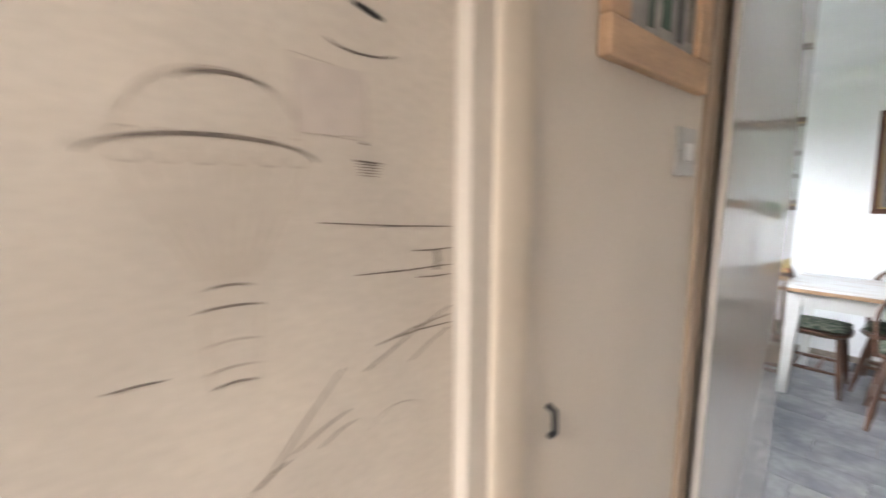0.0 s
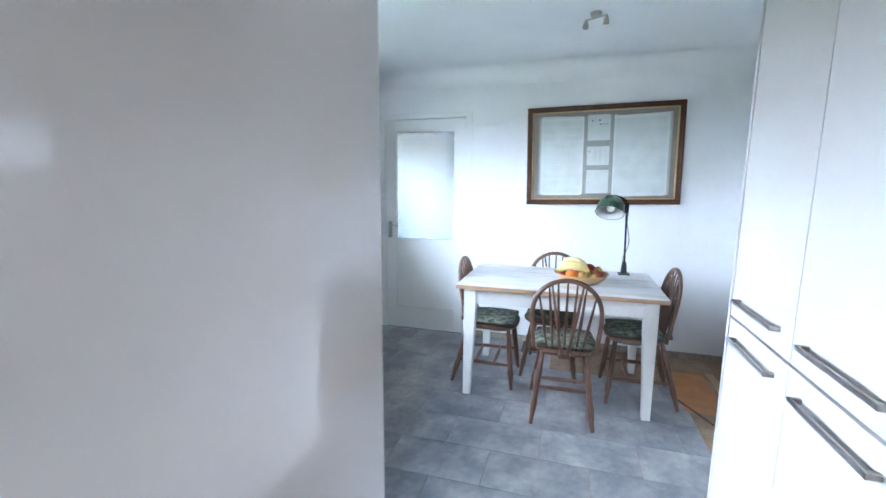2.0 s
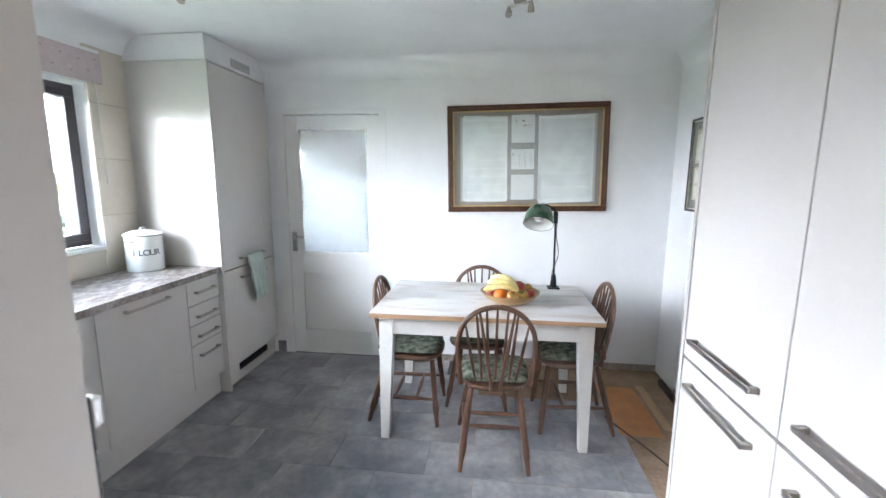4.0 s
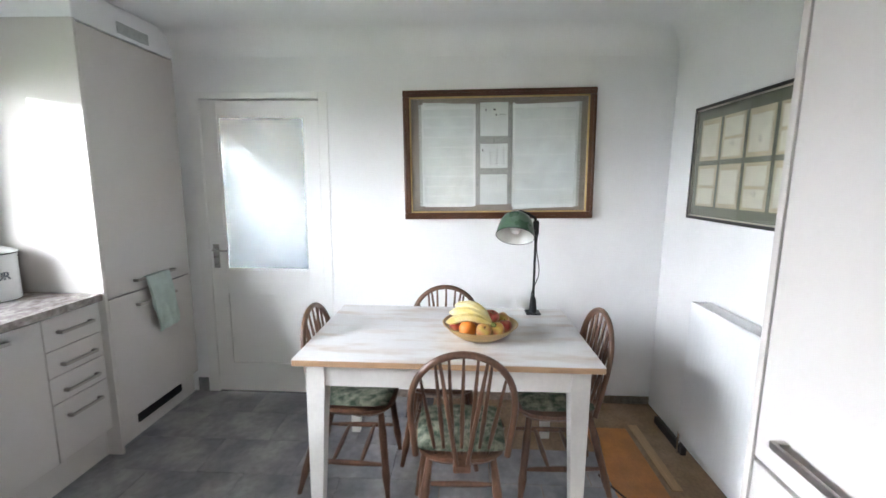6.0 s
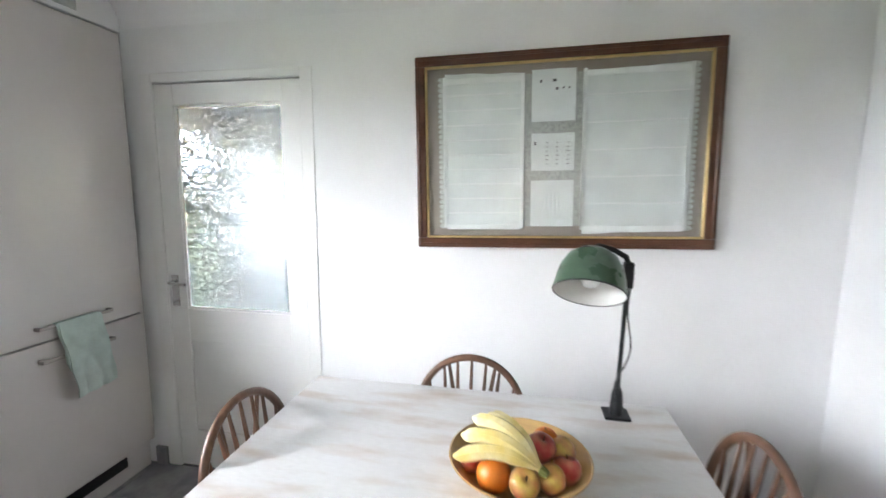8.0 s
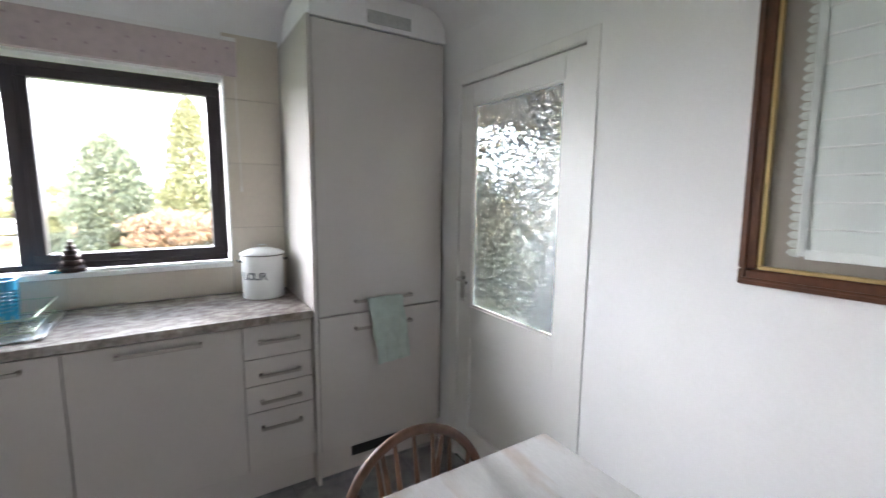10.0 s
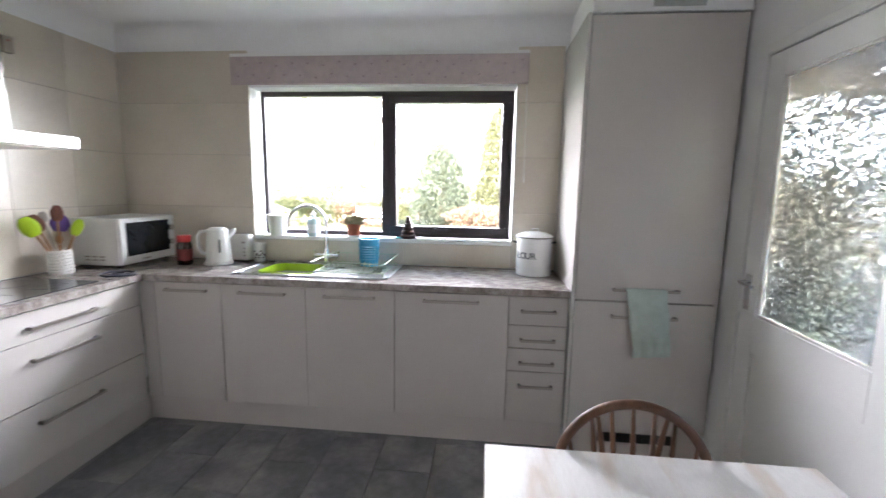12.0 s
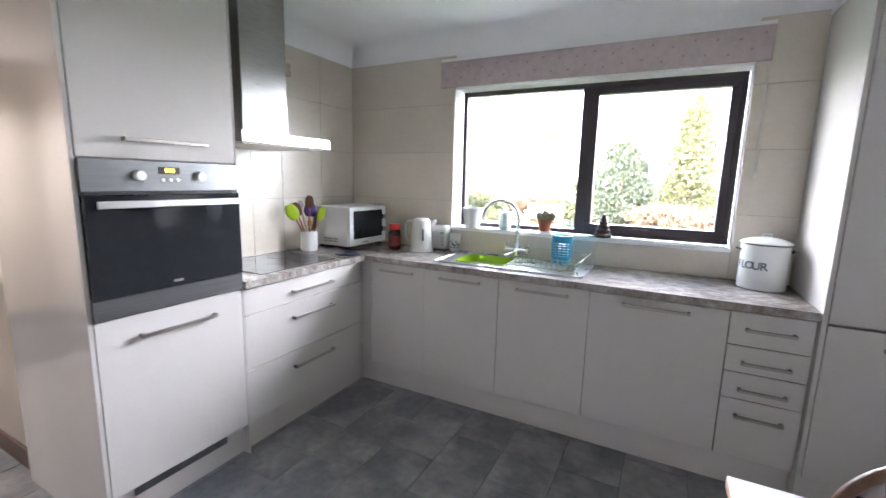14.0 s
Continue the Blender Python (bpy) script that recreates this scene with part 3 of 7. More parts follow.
M_pglass = glass_mat("patterned_glass", (0.265, 0.287, 0.297), 0.05)
glazed_door()
struct("baseboard_corner", B(XE - 0.014, XE, 2.031, 2.10, FL, 0.07), M_ftile)

# the assumed lobby behind the glazed door, open to the garden
wall("wall_lobby_east", 'x', 8.0, 0.1, 0.2, 2.9, FL, 2.46, [], M_wall, "lobby wall")
# unseen south opening, added to let sunlight brighten the lobby
wall("wall_lobby_south", 'y', 0.2, 0.1, XE + 0.12, 8.0, FL, 2.46, [(6.0, 7.6, 0.9, 2.0)], M_wall, "lobby wall")
struct("ceiling_lobby", B(XE + 0.12, 8.1, 0.2, 2.9, 2.46, 2.58), M_ceil)
wall("wall_lobby_north", 'y', 2.8, 0.1, XE + 0.12, 8.0, FL, 2.46, [(6.72, 7.9, 0.22, 1.92)], M_wall, "lobby wall with a glazed opening")


# ---- table and chairs ----
TX0, TX1, TY0, TY1, TZ = 4.173, 5.0, -0.438, 0.885, 0.767


def dining_table():
    u = thing("dining_table", ((TX0 + TX1) / 2, (TY0 + TY1) / 2, 0), "white painted farmhouse table with a worn whitewashed pine top", "table")
    top = part("tabletop", B(TX0, TX1, TY0, TY1, TZ - 0.004, TZ, bev=0.0015), M_table_top, u, "whitewashed pine boards, worn in patches")
    part("edge", B(TX0, TX1, TY0, TY1, TZ - 0.03, TZ - 0.0042, bev=0.002), M_table_edge, top, "bare orange pine edge")
    ins = 0.03
    ax0, ax1, ay0, ay1 = TX0 + ins, TX1 - ins, TY0 + ins + 0.02, TY1 - ins - 0.02
    for n, b in (("apron", (ax0 + 0.012, ax0 + 0.034, ay0 + 0.08, ay1 - 0.08)), ("apron", (ax1 - 0.034, ax1 - 0.012, ay0 + 0.08, ay1 - 0.08)),
                 ("apron", (ax0 + 0.08, ax1 - 0.08, ay0 + 0.012, ay0 + 0.034)), ("apron", (ax0 + 0.08, ax1 - 0.08, ay1 - 0.034, ay1 - 0.012))):
        part(n, B(*b, TZ - 0.135, TZ - 0.0305), M_table_paint, u)
    for sx in (0, 1):
        for sy in (0, 1):
            bm = bmesh.new()
            w, t = 0.082, 0.05
            cx, cy = (ax1 - w / 2 if sx else ax0 + w / 2), (ay1 - w / 2 if sy else ay0 + w / 2)
            ox, oy = (w / 2 if sx else -w / 2), (w / 2 if sy else -w / 2)
            rows = []
            for z, s in ((TZ - 0.0305, w), (TZ - 0.14, w), (FL, t)):
                # the outer corner stays upright, the inner sides taper
                xs = (cx + ox - (s if sx else 0), cx + ox + (0 if sx else s))
                ys = (cy + oy - (s if sy else 0), cy + oy + (0 if sy else s))
                rows.append([bm.verts.new(p) for p in ((xs[0], ys[0], z), (xs[1], ys[0], z), (xs[1], ys[1], z), (xs[0], ys[1], z))])
            for a, b in zip(rows, rows[1:]):
                for i in range(4):
                    bm.faces.new((a[i], a[(i + 1) % 4], b[(i + 1) % 4], b[i]))
            bm.faces.new(rows[0])
            bm.faces.new(rows[-1][::-1])
            bmesh.ops.recalc_face_normals(bm, faces=bm.faces)
            bmesh.ops.bevel(bm, geom=list(bm.edges), offset=0.002, segments=1, affect='EDGES')
            part("leg", bm, M_table_paint, u, "tapered white leg")
    return u


dining_table()

M_cushion = mat("green_leaf_print_cotton", (0.05, 0.10, 0.055), 0.9, var=0.4, scale=24, fine=160, bump=0.2, col2=(0.42, 0.44, 0.33))


def turned(bm, a, b, r0, rmid, r1, beads=()):
    """A turned stick from a to b, with swellings."""
    a, b = Vector(a), Vector(b)
    pts, rad = [], []
    for i in range(15):
        t = i / 14
        r = (r0 * (1 - t) + r1 * t) + (rmid - (r0 + r1) / 2) * math.sin(math.pi * t)
        for c, w, h in beads:
            r += h * math.exp(-((t - c) / w) ** 2)
        pts.append(a.lerp(b, t))
        rad.append(r)
    return tube(bm, pts, rad, 10)


def windsor_chair():
    """Bow-back stick chair at the origin, facing +x, with its back at -x."""
    u = thing("dining_chair", (0, 0, 0), "dark-stained bow-back Windsor chair with a green leaf-print seat pad", "chair", "chairs round the table")
    sz = 0.462
    seat = bmesh.new()
    n = 28
    ring = []
    for i in range(n):
        a = 2 * math.pi * i / n
        c, s = math.cos(a), math.sin(a)
        k = (abs(c) ** 3.2 + abs(s) ** 3.2) ** (-1 / 3.2)
        ring.append((0.2 * k * c + 0.01, (0.205 if c > 0 else 0.19) * k * s))
    lo, hi, md = [], [], []
    for x, y in ring:
        lo.append(seat.verts.new((x * 0.9, y * 0.9, sz - 0.036)))
        md.append(seat.verts.new((x, y, sz - 0.014)))
        hi.append(seat.verts.new((x * 0.985, y * 0.985, sz)))
    for a, b in ((lo, md), (md, hi)):
        for i in range(n):
            seat.faces.new((a[i], a[(i + 1) % n], b[(i + 1) % n], b[i]))
    seat.faces.new(lo[::-1])
    seat.faces.new(hi)
    part("seat", seat, M_chair, u, "", True)
    part("tailpiece", B(-0.235, -0.175, -0.035, 0.035, sz - 0.03, sz - 0.002, bev=0.006, seg=2), M_chair, u)
    legs = []
    for sx, sy in ((1, 1), (1, -1), (-1, 1), (-1, -1)):
        a = (0.145 * sx, 0.13 * sy, sz - 0.02)
        b = ((0.19 if sx > 0 else -0.262) + 0.0, (0.205 if sx > 0 else 0.185) * sy, 0.0)
        legs.append((Vector(a), Vector(b)))
        part("leg", turned(bmesh.new(), a, b, 0.014, 0.019, 0.012, ((0.3, 0.03, 0.003), (0.72, 0.03, 0.004), (0.8, 0.03, 0.004))), M_chair, u, "", True)
    at = lambda i, z: legs[i][0].lerp(legs[i][1], (sz - 0.02 - z) / (sz - 0.02))
    for i, j, z in ((0, 2, 0.17), (1, 3, 0.17)):
        part("stretcher", turned(bmesh.new(), at(i, z), at(j, z), 0.008, 0.014, 0.008), M_chair, u, "", True)
    for f in (0.32, 0.68):
        p, q = at(0, 0.17).lerp(at(2, 0.17), f), at(1, 0.17).lerp(at(3, 0.17), f)
        part("stretcher", turned(bmesh.new(), p, q, 0.008, 0.014, 0.008), M_chair, u, "", True)
    H, lean, hw = 0.460, 0.075, 0.240
    hoop = []
    def bow(t):
        # t from 0 to 1 round the hoop
        a = math.pi * t
        y = -hw * math.cos(a)
        z = math.sin(a)
        zz = sz - 0.004 + H * z ** 0.62
        pinch = 1 - 0.22 * (1 - z) ** 2.0
        return Vector((-0.155 - lean * (zz - sz) / H, y * pinch, zz))
    for i in range(41):
        hoop.append(bow(i / 40))
    part("bow", tube(bmesh.new(), hoop, 0.0145, 12, flat=0.9), M_chair, u, "bent hoop backrest rail", True)
    top_at = lambda y: min(hoop[3:-3], key=lambda p: abs(p.y - y))
    for k in range(7):
        f = (k - 3) / 3
        p = Vector((-0.150, 0.105 * f, sz - 0.004))
        q = top_at(0.172 * f)
        part("spindle", turned(bmesh.new(), p, q, 0.0065, 0.0085, 0.005, ((0.35, 0.12, 0.002),)), M_chair, u, "", True)
    for s in (1, -1):
        part("brace_stick", turned(bmesh.new(), (-0.222, 0.02 * s, sz - 0.006), top_at(0.1 * s) + Vector((-0.004, 0, 0)), 0.008, 0.0095, 0.006), M_chair, u, "", True)
    cu = bmesh.new()
    m = 20
    vs = [[None] * (m + 1) for _ in range(m + 1)]
    for side in (1, -1):
        for i in range(m + 1):
            for j in range(m + 1):
                a, b = 2 * i / m - 1, 2 * j / m - 1
                e = max(abs(a), abs(b))
                puff = (1 - a ** 4) * (1 - b ** 4)
                z = sz + 0.022 + side * 0.020 * puff ** 0.5 + 0.004 * noise.noise((a * 2.5, b * 2.5, side * 3.0)) * puff
                w = Vector((0.012 + 0.183 * a * (1 - 0.06 * b * b), 0.188 * b * (1 - 0.06 * a * a), z))
                if side == 1 or (0 < i < m and 0 < j < m):
                    v = cu.verts.new(w)
                    if side == 1:
                        vs[i][j] = v
                    else:
                        low[i][j] = v
        if side == 1:
            low = [row[:] for row in vs]
            for i in range(m):
                for j in range(m):
                    cu.faces.new((vs[i][j], vs[i + 1][j], vs[i + 1][j + 1], vs[i][j + 1]))
        else:
            for i in range(m):
                for j in range(m):
                    cu.faces.new((low[i][j], low[i][j + 1], low[i + 1][j + 1], low[i + 1][j]))
    part("seat_pad", cu, M_cushion, u, "green and cream leaf-print seat pad", True)
    return u


chair = windsor_chair()
chair.matrix_basis = pose(4.225, 0.16, FL, 0, 0, 2)
for x, y, a in ((4.565, 0.70, -90), (4.575, -0.318, 92), (4.80, 0.265, 178)):
    copy_thing(chair, pose(x, y, FL, 0, 0, a))

# ---- wall pictures and radiator ----
def text_mesh(s, size, m, material, parent, depth=0.0004, name="lettering", bold=0.0, spacing=1.0):
    cu = bpy.data.curves.new(name, 'FONT')
    cu.body, cu.size, cu.extrude, cu.align_x, cu.align_y, cu.offset, cu.space_character = s, size, depth, 'CENTER', 'CENTER', bold, spacing
    ob = new(name, cu)
    me = bpy.data.meshes.new_from_object(ob.evaluated_get(bpy.context.evaluated_depsgraph_get()))
    bpy.data.objects.remove(ob)
    me.transform(Matrix.Translation(-origin.get(parent, Vector((0, 0, 0)))) @ m)
    me.materials.clear()
    me.materials.append(material)
    o = new(name, me)
    o.parent = parent
    return o


def sheet(x, y0, y1, z0, z1, nu, nv, relief, wav=0.0, seed=0.0, skew=0.0):
    """A hanging cloth facing -x, with soft folds; relief and wav in metres."""
    bm = bmesh.new()
    g = []
    for i in range(nu + 1):
        row = []
        for j in range(nv + 1):
            a, b = i / nu, j / nv
            y, z = y0 + (y1 - y0) * a, z0 + (z1 - z0) * b
            d = relief * (noise.noise((a * 3 + seed, b * 9, seed)) + 0.6 * noise.noise((a * 9 + b * 7, b * 5 - a * 3, seed + 3)))
            e = wav * noise.noise((a * 4 + seed, b * 4, 7.0))
            row.append(bm.verts.new((x - abs(relief) * 1.2 - d, y + e, z + e + skew * a)))
        g.append(row)
    for i in range(nu):
        for j in range(nv):
            bm.faces.new((g[i][j], g[i + 1][j], g[i + 1][j + 1], g[i][j + 1]))
    r = bmesh.ops.extrude_face_region(bm, geom=list(bm.faces))
    bmesh.ops.translate(bm, vec=(0.0015, 0, 0), verts=[v for v in r["geom"] if isinstance(v, bmesh.types.BMVert)])
    bmesh.ops.recalc_face_normals(bm, faces=bm.faces)
    return bm


M_ink = mat("faded_ink", (0.10, 0.09, 0.10), 0.8, var=0.1)
M_redink = mat("red_thread", (0.35, 0.06, 0.06), 0.8, var=0.1)
M_hem = mat("hemmed_linen", (0.84, 0.86, 0.85), 0.85, var=0.04, scale=20, fine=220, bump=0.15)
M_lace = mat("lace_edging", (0.72, 0.73, 0.70), 0.9, var=0.12, scale=60, fine=300, bump=0.3)
M_lace2 = mat("lace_insert", (0.54, 0.54, 0.52), 0.9, var=0.2, scale=90, fine=300, bump=0.3)
M_picglass = thin_glass("picture_glass")


def sampler_picture():
    y0, y1, z0, z1 = -0.698, 0.552, 1.278, 2.114
    x = XE - 0.034
    u = thing("framed_textile", (XE, (y0 + y1) / 2, z0), "large dark wood frame with gilt slip round white lace-edged linen", "picture")
    w = 0.043
    fr = bmesh.new()
    for b in ((y0, y1, z0, z0 + w), (y0, y1, z1 - w, z1), (y0, y0 + w, z0 + w, z1 - w), (y1 - w, y1, z0 + w, z1 - w)):
        box(fr, x, XE - 0.001, *b, bev=0.006, seg=2)
    for b in ((y0 + 0.012, y1 - 0.012, z0 + 0.012, z0 + 0.02), (y0 + 0.012, y1 - 0.012, z1 - 0.02, z1 - 0.012), (y0 + 0.012, y0 + 0.02, z0 + 0.02, z1 - 0.02), (y1 - 0.02, y1 - 0.012, z0 + 0.02, z1 - 0.02)):
        box(fr, x - 0.005, x + 0.002, *b, bev=0.002)
    part("frame", fr, M_frame, u, "polished mahogany frame")
    gs = bmesh.new()
    a, b, c, d, s = y0 + w, y1 - w, z0 + w, z1 - w, 0.010
    for q in ((a, b, c, c + s), (a, b, d - s, d), (a, a + s, c + s, d - s), (b - s, b, c + s, d - s)):
        box(gs, x + 0.006, XE - 0.012, *q, bev=0.002)
    part("gilt_slip", gs, M_gold, u)
    part("mount", B(XE - 0.012, XE - 0.002, a, b, c, d), M_mount, u)
    xm = XE - 0.0125
    W, H = b - a, d - c
    Y = lambda f: b - f * W          # f runs from the door side of the picture
    Z = lambda f: d - f * H
    for n, (f0, f1, t, bt, k, sd) in enumerate(((0.075, 0.365, 0.06, 0.945, 0.012, 1.0), (0.585, 0.935, 0.055, 0.955, -0.014, 4.0))):
        part("linen_panel", sheet(xm, Y(f1), Y(f0), Z(bt), Z(t), 40, 40, 0.0022, 0.004, sd, k), M_linen, u, "white linen with tucks and creases")
        for f in (f0, f1):
            part("hem", B(xm - 0.0090, xm - 0.0065, Y(f) - 0.008, Y(f) + 0.008, Z(bt) + 0.004, Z(t) - 0.002, bev=0.0008), M_hem, u)
        for zz in (bt - 0.012, t + 0.03):
            part("hem", B(xm - 0.0089, xm - 0.0066, Y(f1) + 0.008, Y(f0) - 0.008, Z(zz) - 0.012, Z(zz) + 0.012, bev=0.0008), M_hem, u)
        for q in range(9 if n == 0 else 5):
            zz = Z(0.17 + 0.085 * q) if n == 0 else Z(0.2 + 0.15 * q)
            part("tuck", B(xm - 0.0098, xm - 0.0066, Y(f1) + 0.01, Y(f0) - 0.01, zz - 0.0022, zz + 0.0022, bev=0.0006), M_hem, u)
        lace = bmesh.new()
        fo, sg = (f0, 1) if n == 0 else (f1, -1)
        m = 30
        for q in range(m):
            za, zb = Z(bt) + (Z(t) - Z(bt)) * q / m, Z(bt) + (Z(t) - Z(bt)) * (q + 1) / m
            zc = (za + zb) / 2
            ye = Y(fo) + sg * 0.004
            pts = [(ye, za), (ye + sg * 0.019, za + 0.002), (ye + sg * 0.028, zc), (ye + sg * 0.019, zb - 0.002), (ye, zb)]
            f_, k_ = [lace.verts.new((xm - 0.0045, p, z)) for p, z in pts], [lace.verts.new((xm - 0.0025, p, z)) for p, z in pts]
            lace.faces.new(f_)
            lace.faces.new(k_[::-1])
            for i in range(5):
                lace.faces.new((f_[i], k_[i], k_[(i + 1) % 5], f_[(i + 1) % 5]))
        bmesh.ops.recalc_face_normals(lace, faces=lace.faces)
        part("lace_edge", lace, M_lace, u, "scalloped lace edging")
    part("lace_strip", sheet(xm - 0.0008, Y(0.585), Y(0.365), Z(0.93), Z(0.07), 10, 30, 0.0005, 0.002, 9.0), M_lace2, u)
    for t, bt, sd in ((0.05, 0.335, 2.0), (0.40, 0.61, 3.0), (0.665, 0.93, 6.0)):
        part("cloth_square", sheet(xm - 0.0030, Y(0.553), Y(0.398), Z(bt), Z(t), 14, 14, 0.0012, 0.002, sd), M_linen, u)
    st = bmesh.new()
    for f, zf, ww, hh in ((0.43, 0.115, 0.008, 0.012), (0.478, 0.112, 0.016, 0.011), (0.487, 0.157, 0.011, 0.011), (0.51, 0.154, 0.008, 0.007), (0.53, 0.154, 0.008, 0.007), (0.412, 0.455, 0.008, 0.014)):
        box(st, xm - 0.0062, xm - 0.005, Y(f) - ww / 2, Y(f) + ww / 2, Z(zf) - hh / 2, Z(zf) + hh / 2)
    for r in range(6):
        for f in (0.455, 0.492, 0.53):
            box(st, xm - 0.0062, xm - 0.005, Y(f) - 0.006, Y(f) + 0.006, Z(0.452 + r * 0.024) - 0.0012, Z(0.452 + r * 0.024) + 0.0012)
    part("stitching", st, M_ink, u, "small dark stitched marks")
    fold = bmesh.new()
    for q in range(5):
        tube(fold, [(xm - 0.0045, Y(0.45 + q * 0.013), Z(0.735)), (xm - 0.009, Y(0.449 + q * 0.0145), Z(0.80)), (xm - 0.0045, Y(0.45 + q * 0.013), Z(0.875))], 0.0025, 6)
    part("pleat", fold, M_linen, u, "", True)
    g = part("picture_glass", B(x + 0.0125, x + 0.0145, a + 0.003, b - 0.003, c + 0.003, d - 0.003), M_picglass, u)
    g.visible_shadow = False
    u.rotation_euler = (radians(-1.1), 0, 0)
    return u


sampler_picture()


def eight_pane_picture():
    x0, x1, z0, z1 = 4.18, 5.085, 1.322, 1.945
    u = thing("framed_letters", ((x0 + x1) / 2, YS, z0), "black frame with olive mount showing eight aged cream papers", "picture")
    y = YS + 0.024
    fr = bmesh.new()
    w = 0.016
    for b in ((x0, x1, z0, z0 + w), (x0, x1, z1 - w, z1), (x0, x0 + w, z0 + w, z1 - w), (x1 - w, x1, z0 + w, z1 - w)):
        box(fr, b[0], b[1], YS + 0.001, y, b[2], b[3], bev=0.002)
    part("frame", fr, mat("ebonised_wood", (0.03, 0.027, 0.025), 0.4, var=0.2, scale=14, fine=90), u, "thin black frame")
    gl = bmesh.new()
    a, b, c, d, s = x0 + w, x1 - w, z0 + w, z1 - w, 0.006
    for q in ((a, b, c, c + s), (a, b, d - s, d), (a, a + s, c + s, d - s), (b - s, b, c + s, d - s)):
        box(gl, q[0], q[1], YS + 0.004, y - 0.004, q[2], q[3])
    part("slip", gl, mat("silver_slip", (0.62, 0.58, 0.48), 0.3, 0.8), u)
    part("mount", B(a, b, YS + 0.002, YS + 0.009, c, d), mat("olive_mount", (0.20, 0.20, 0.155), 0.9, var=0.06, scale=30, fine=250), u)
    M_paper = mat("aged_paper", (0.62, 0.53, 0.37), 0.85, var=0.08, scale=12, fine=200, bump=0.05)
    M_cloth = mat("pale_sampler_cloth", (0.76, 0.71, 0.60), 0.85, var=0.06, scale=16, fine=250, bump=0.1)
    cols, rows = 4, 2
    mx, mz, gp = 0.05, 0.06, 0.026
    pw, ph = (b - a - 2 * mx - (cols - 1) * gp) / cols, (d - c - 2 * mz - gp) / 2
    for i in range(cols):
        for j in range(rows):
            px, pz = a + mx + i * (pw + gp), c + mz + j * (ph + gp)
            p = part("paper", B(px, px + pw, YS + 0.0085, YS + 0.0105, pz, pz + ph), M_paper, u, "aged cream paper")
            for k, (f0, f1) in enumerate(((0.06, 0.44), (0.52, 0.92)) if (i + j) % 2 else ((0.1, 0.86),)):
                part("sample", B(px + pw * 0.1, px + pw * 0.9, YS + 0.0106, YS + 0.0125, pz + ph * f0, pz + ph * f1, bev=0.0008), M_cloth, p)
            if (i, j) in ((1, 1), (2, 1), (1, 0)):
                q = bmesh.new()
                for k in range(5):
                    cx, cz = px + pw * (0.4 + 0.06 * (k % 3)), pz + ph * (0.3 + 0.05 * (k // 2))
                    box(q, cx, cx + 0.008, YS + 0.0126, YS + 0.0135, cz, cz + 0.004)
                part("mark", q, M_ink, p)
    g = part("picture_glass", B(a + 0.002, b - 0.002, YS + 0.0165, YS + 0.0185, c + 0.002, d - 0.002), M_picglass, u)
    g.visible_shadow = False
    return u


eight_pane_picture()


def radiator():
    x0, x1, y, z0, z1 = 3.60, 4.765, -1.07, 0.13, 0.895
    u = thing("radiator", ((x0 + x1) / 2, y, 0), "white double-panel radiator with slotted top grille", "radiator")
    part("front_panel", B(x0, x1, y - 0.010, y, z0, z1 - 0.006, bev=0.004, seg=2), M_rad, u)
    part("back_panel", B(x0, x1, YS + 0.02, YS + 0.03, z0, z1 - 0.006, bev=0.004, seg=2), M_rad, u)
    fl = bmesh.new()
    n = int((x1 - x0 - 0.06) / 0.034)
    for i in range(n):
        xx = x0 + 0.04 + i * 0.034
        box(fl, xx, xx + 0.02, y + 0.0005, y + 0.0013, z0 + 0.045, z1 - 0.06, bev=0.0004)
    part("panel_ribs", fl, M_rad, u, "upright pressed ribs")
    gr = bmesh.new()
    for i in range(46):
        xx = x0 + 0.03 + i * (x1 - x0 - 0.06) / 45
        box(gr, xx - 0.008, xx + 0.008, YS + 0.034, y - 0.014, z1 - 0.004, z1)
    box(gr, x0, x1, y - 0.014, y, z1 - 0.0055, z1 + 0.001, bev=0.001)
    box(gr, x0, x1, YS + 0.02, YS + 0.034, z1 - 0.0055, z1 + 0.001, bev=0.001)
    part("top_grille", gr, mat("grille_grey", (0.80, 0.80, 0.80), 0.4, var=0.04), u)
    for xx in (x0, x1):
        part("side_cheek", B(xx - 0.002, xx + 0.002, YS + 0.02, y, z0 + 0.01, z1), M_rad, u)
    part("valve_tail", tube(bmesh.new(), [(x1 + 0.002, y - 0.04, z0 + 0.04), (x1 + 0.05, y - 0.04, z0 + 0.04), (x1 + 0.06, y - 0.04, z0 + 0.02), (x1 + 0.06, y - 0.04, FL)], 0.008, 8), M_chrome, u, "", True)
    for xx in (x0 + 0.2, x1 - 0.2):
        part("bracket", B(xx, xx + 0.03, YS + 0.0005, YS + 0.02, z0 + 0.05, z1 - 0.1), M_rad, u)
    return u


radiator()


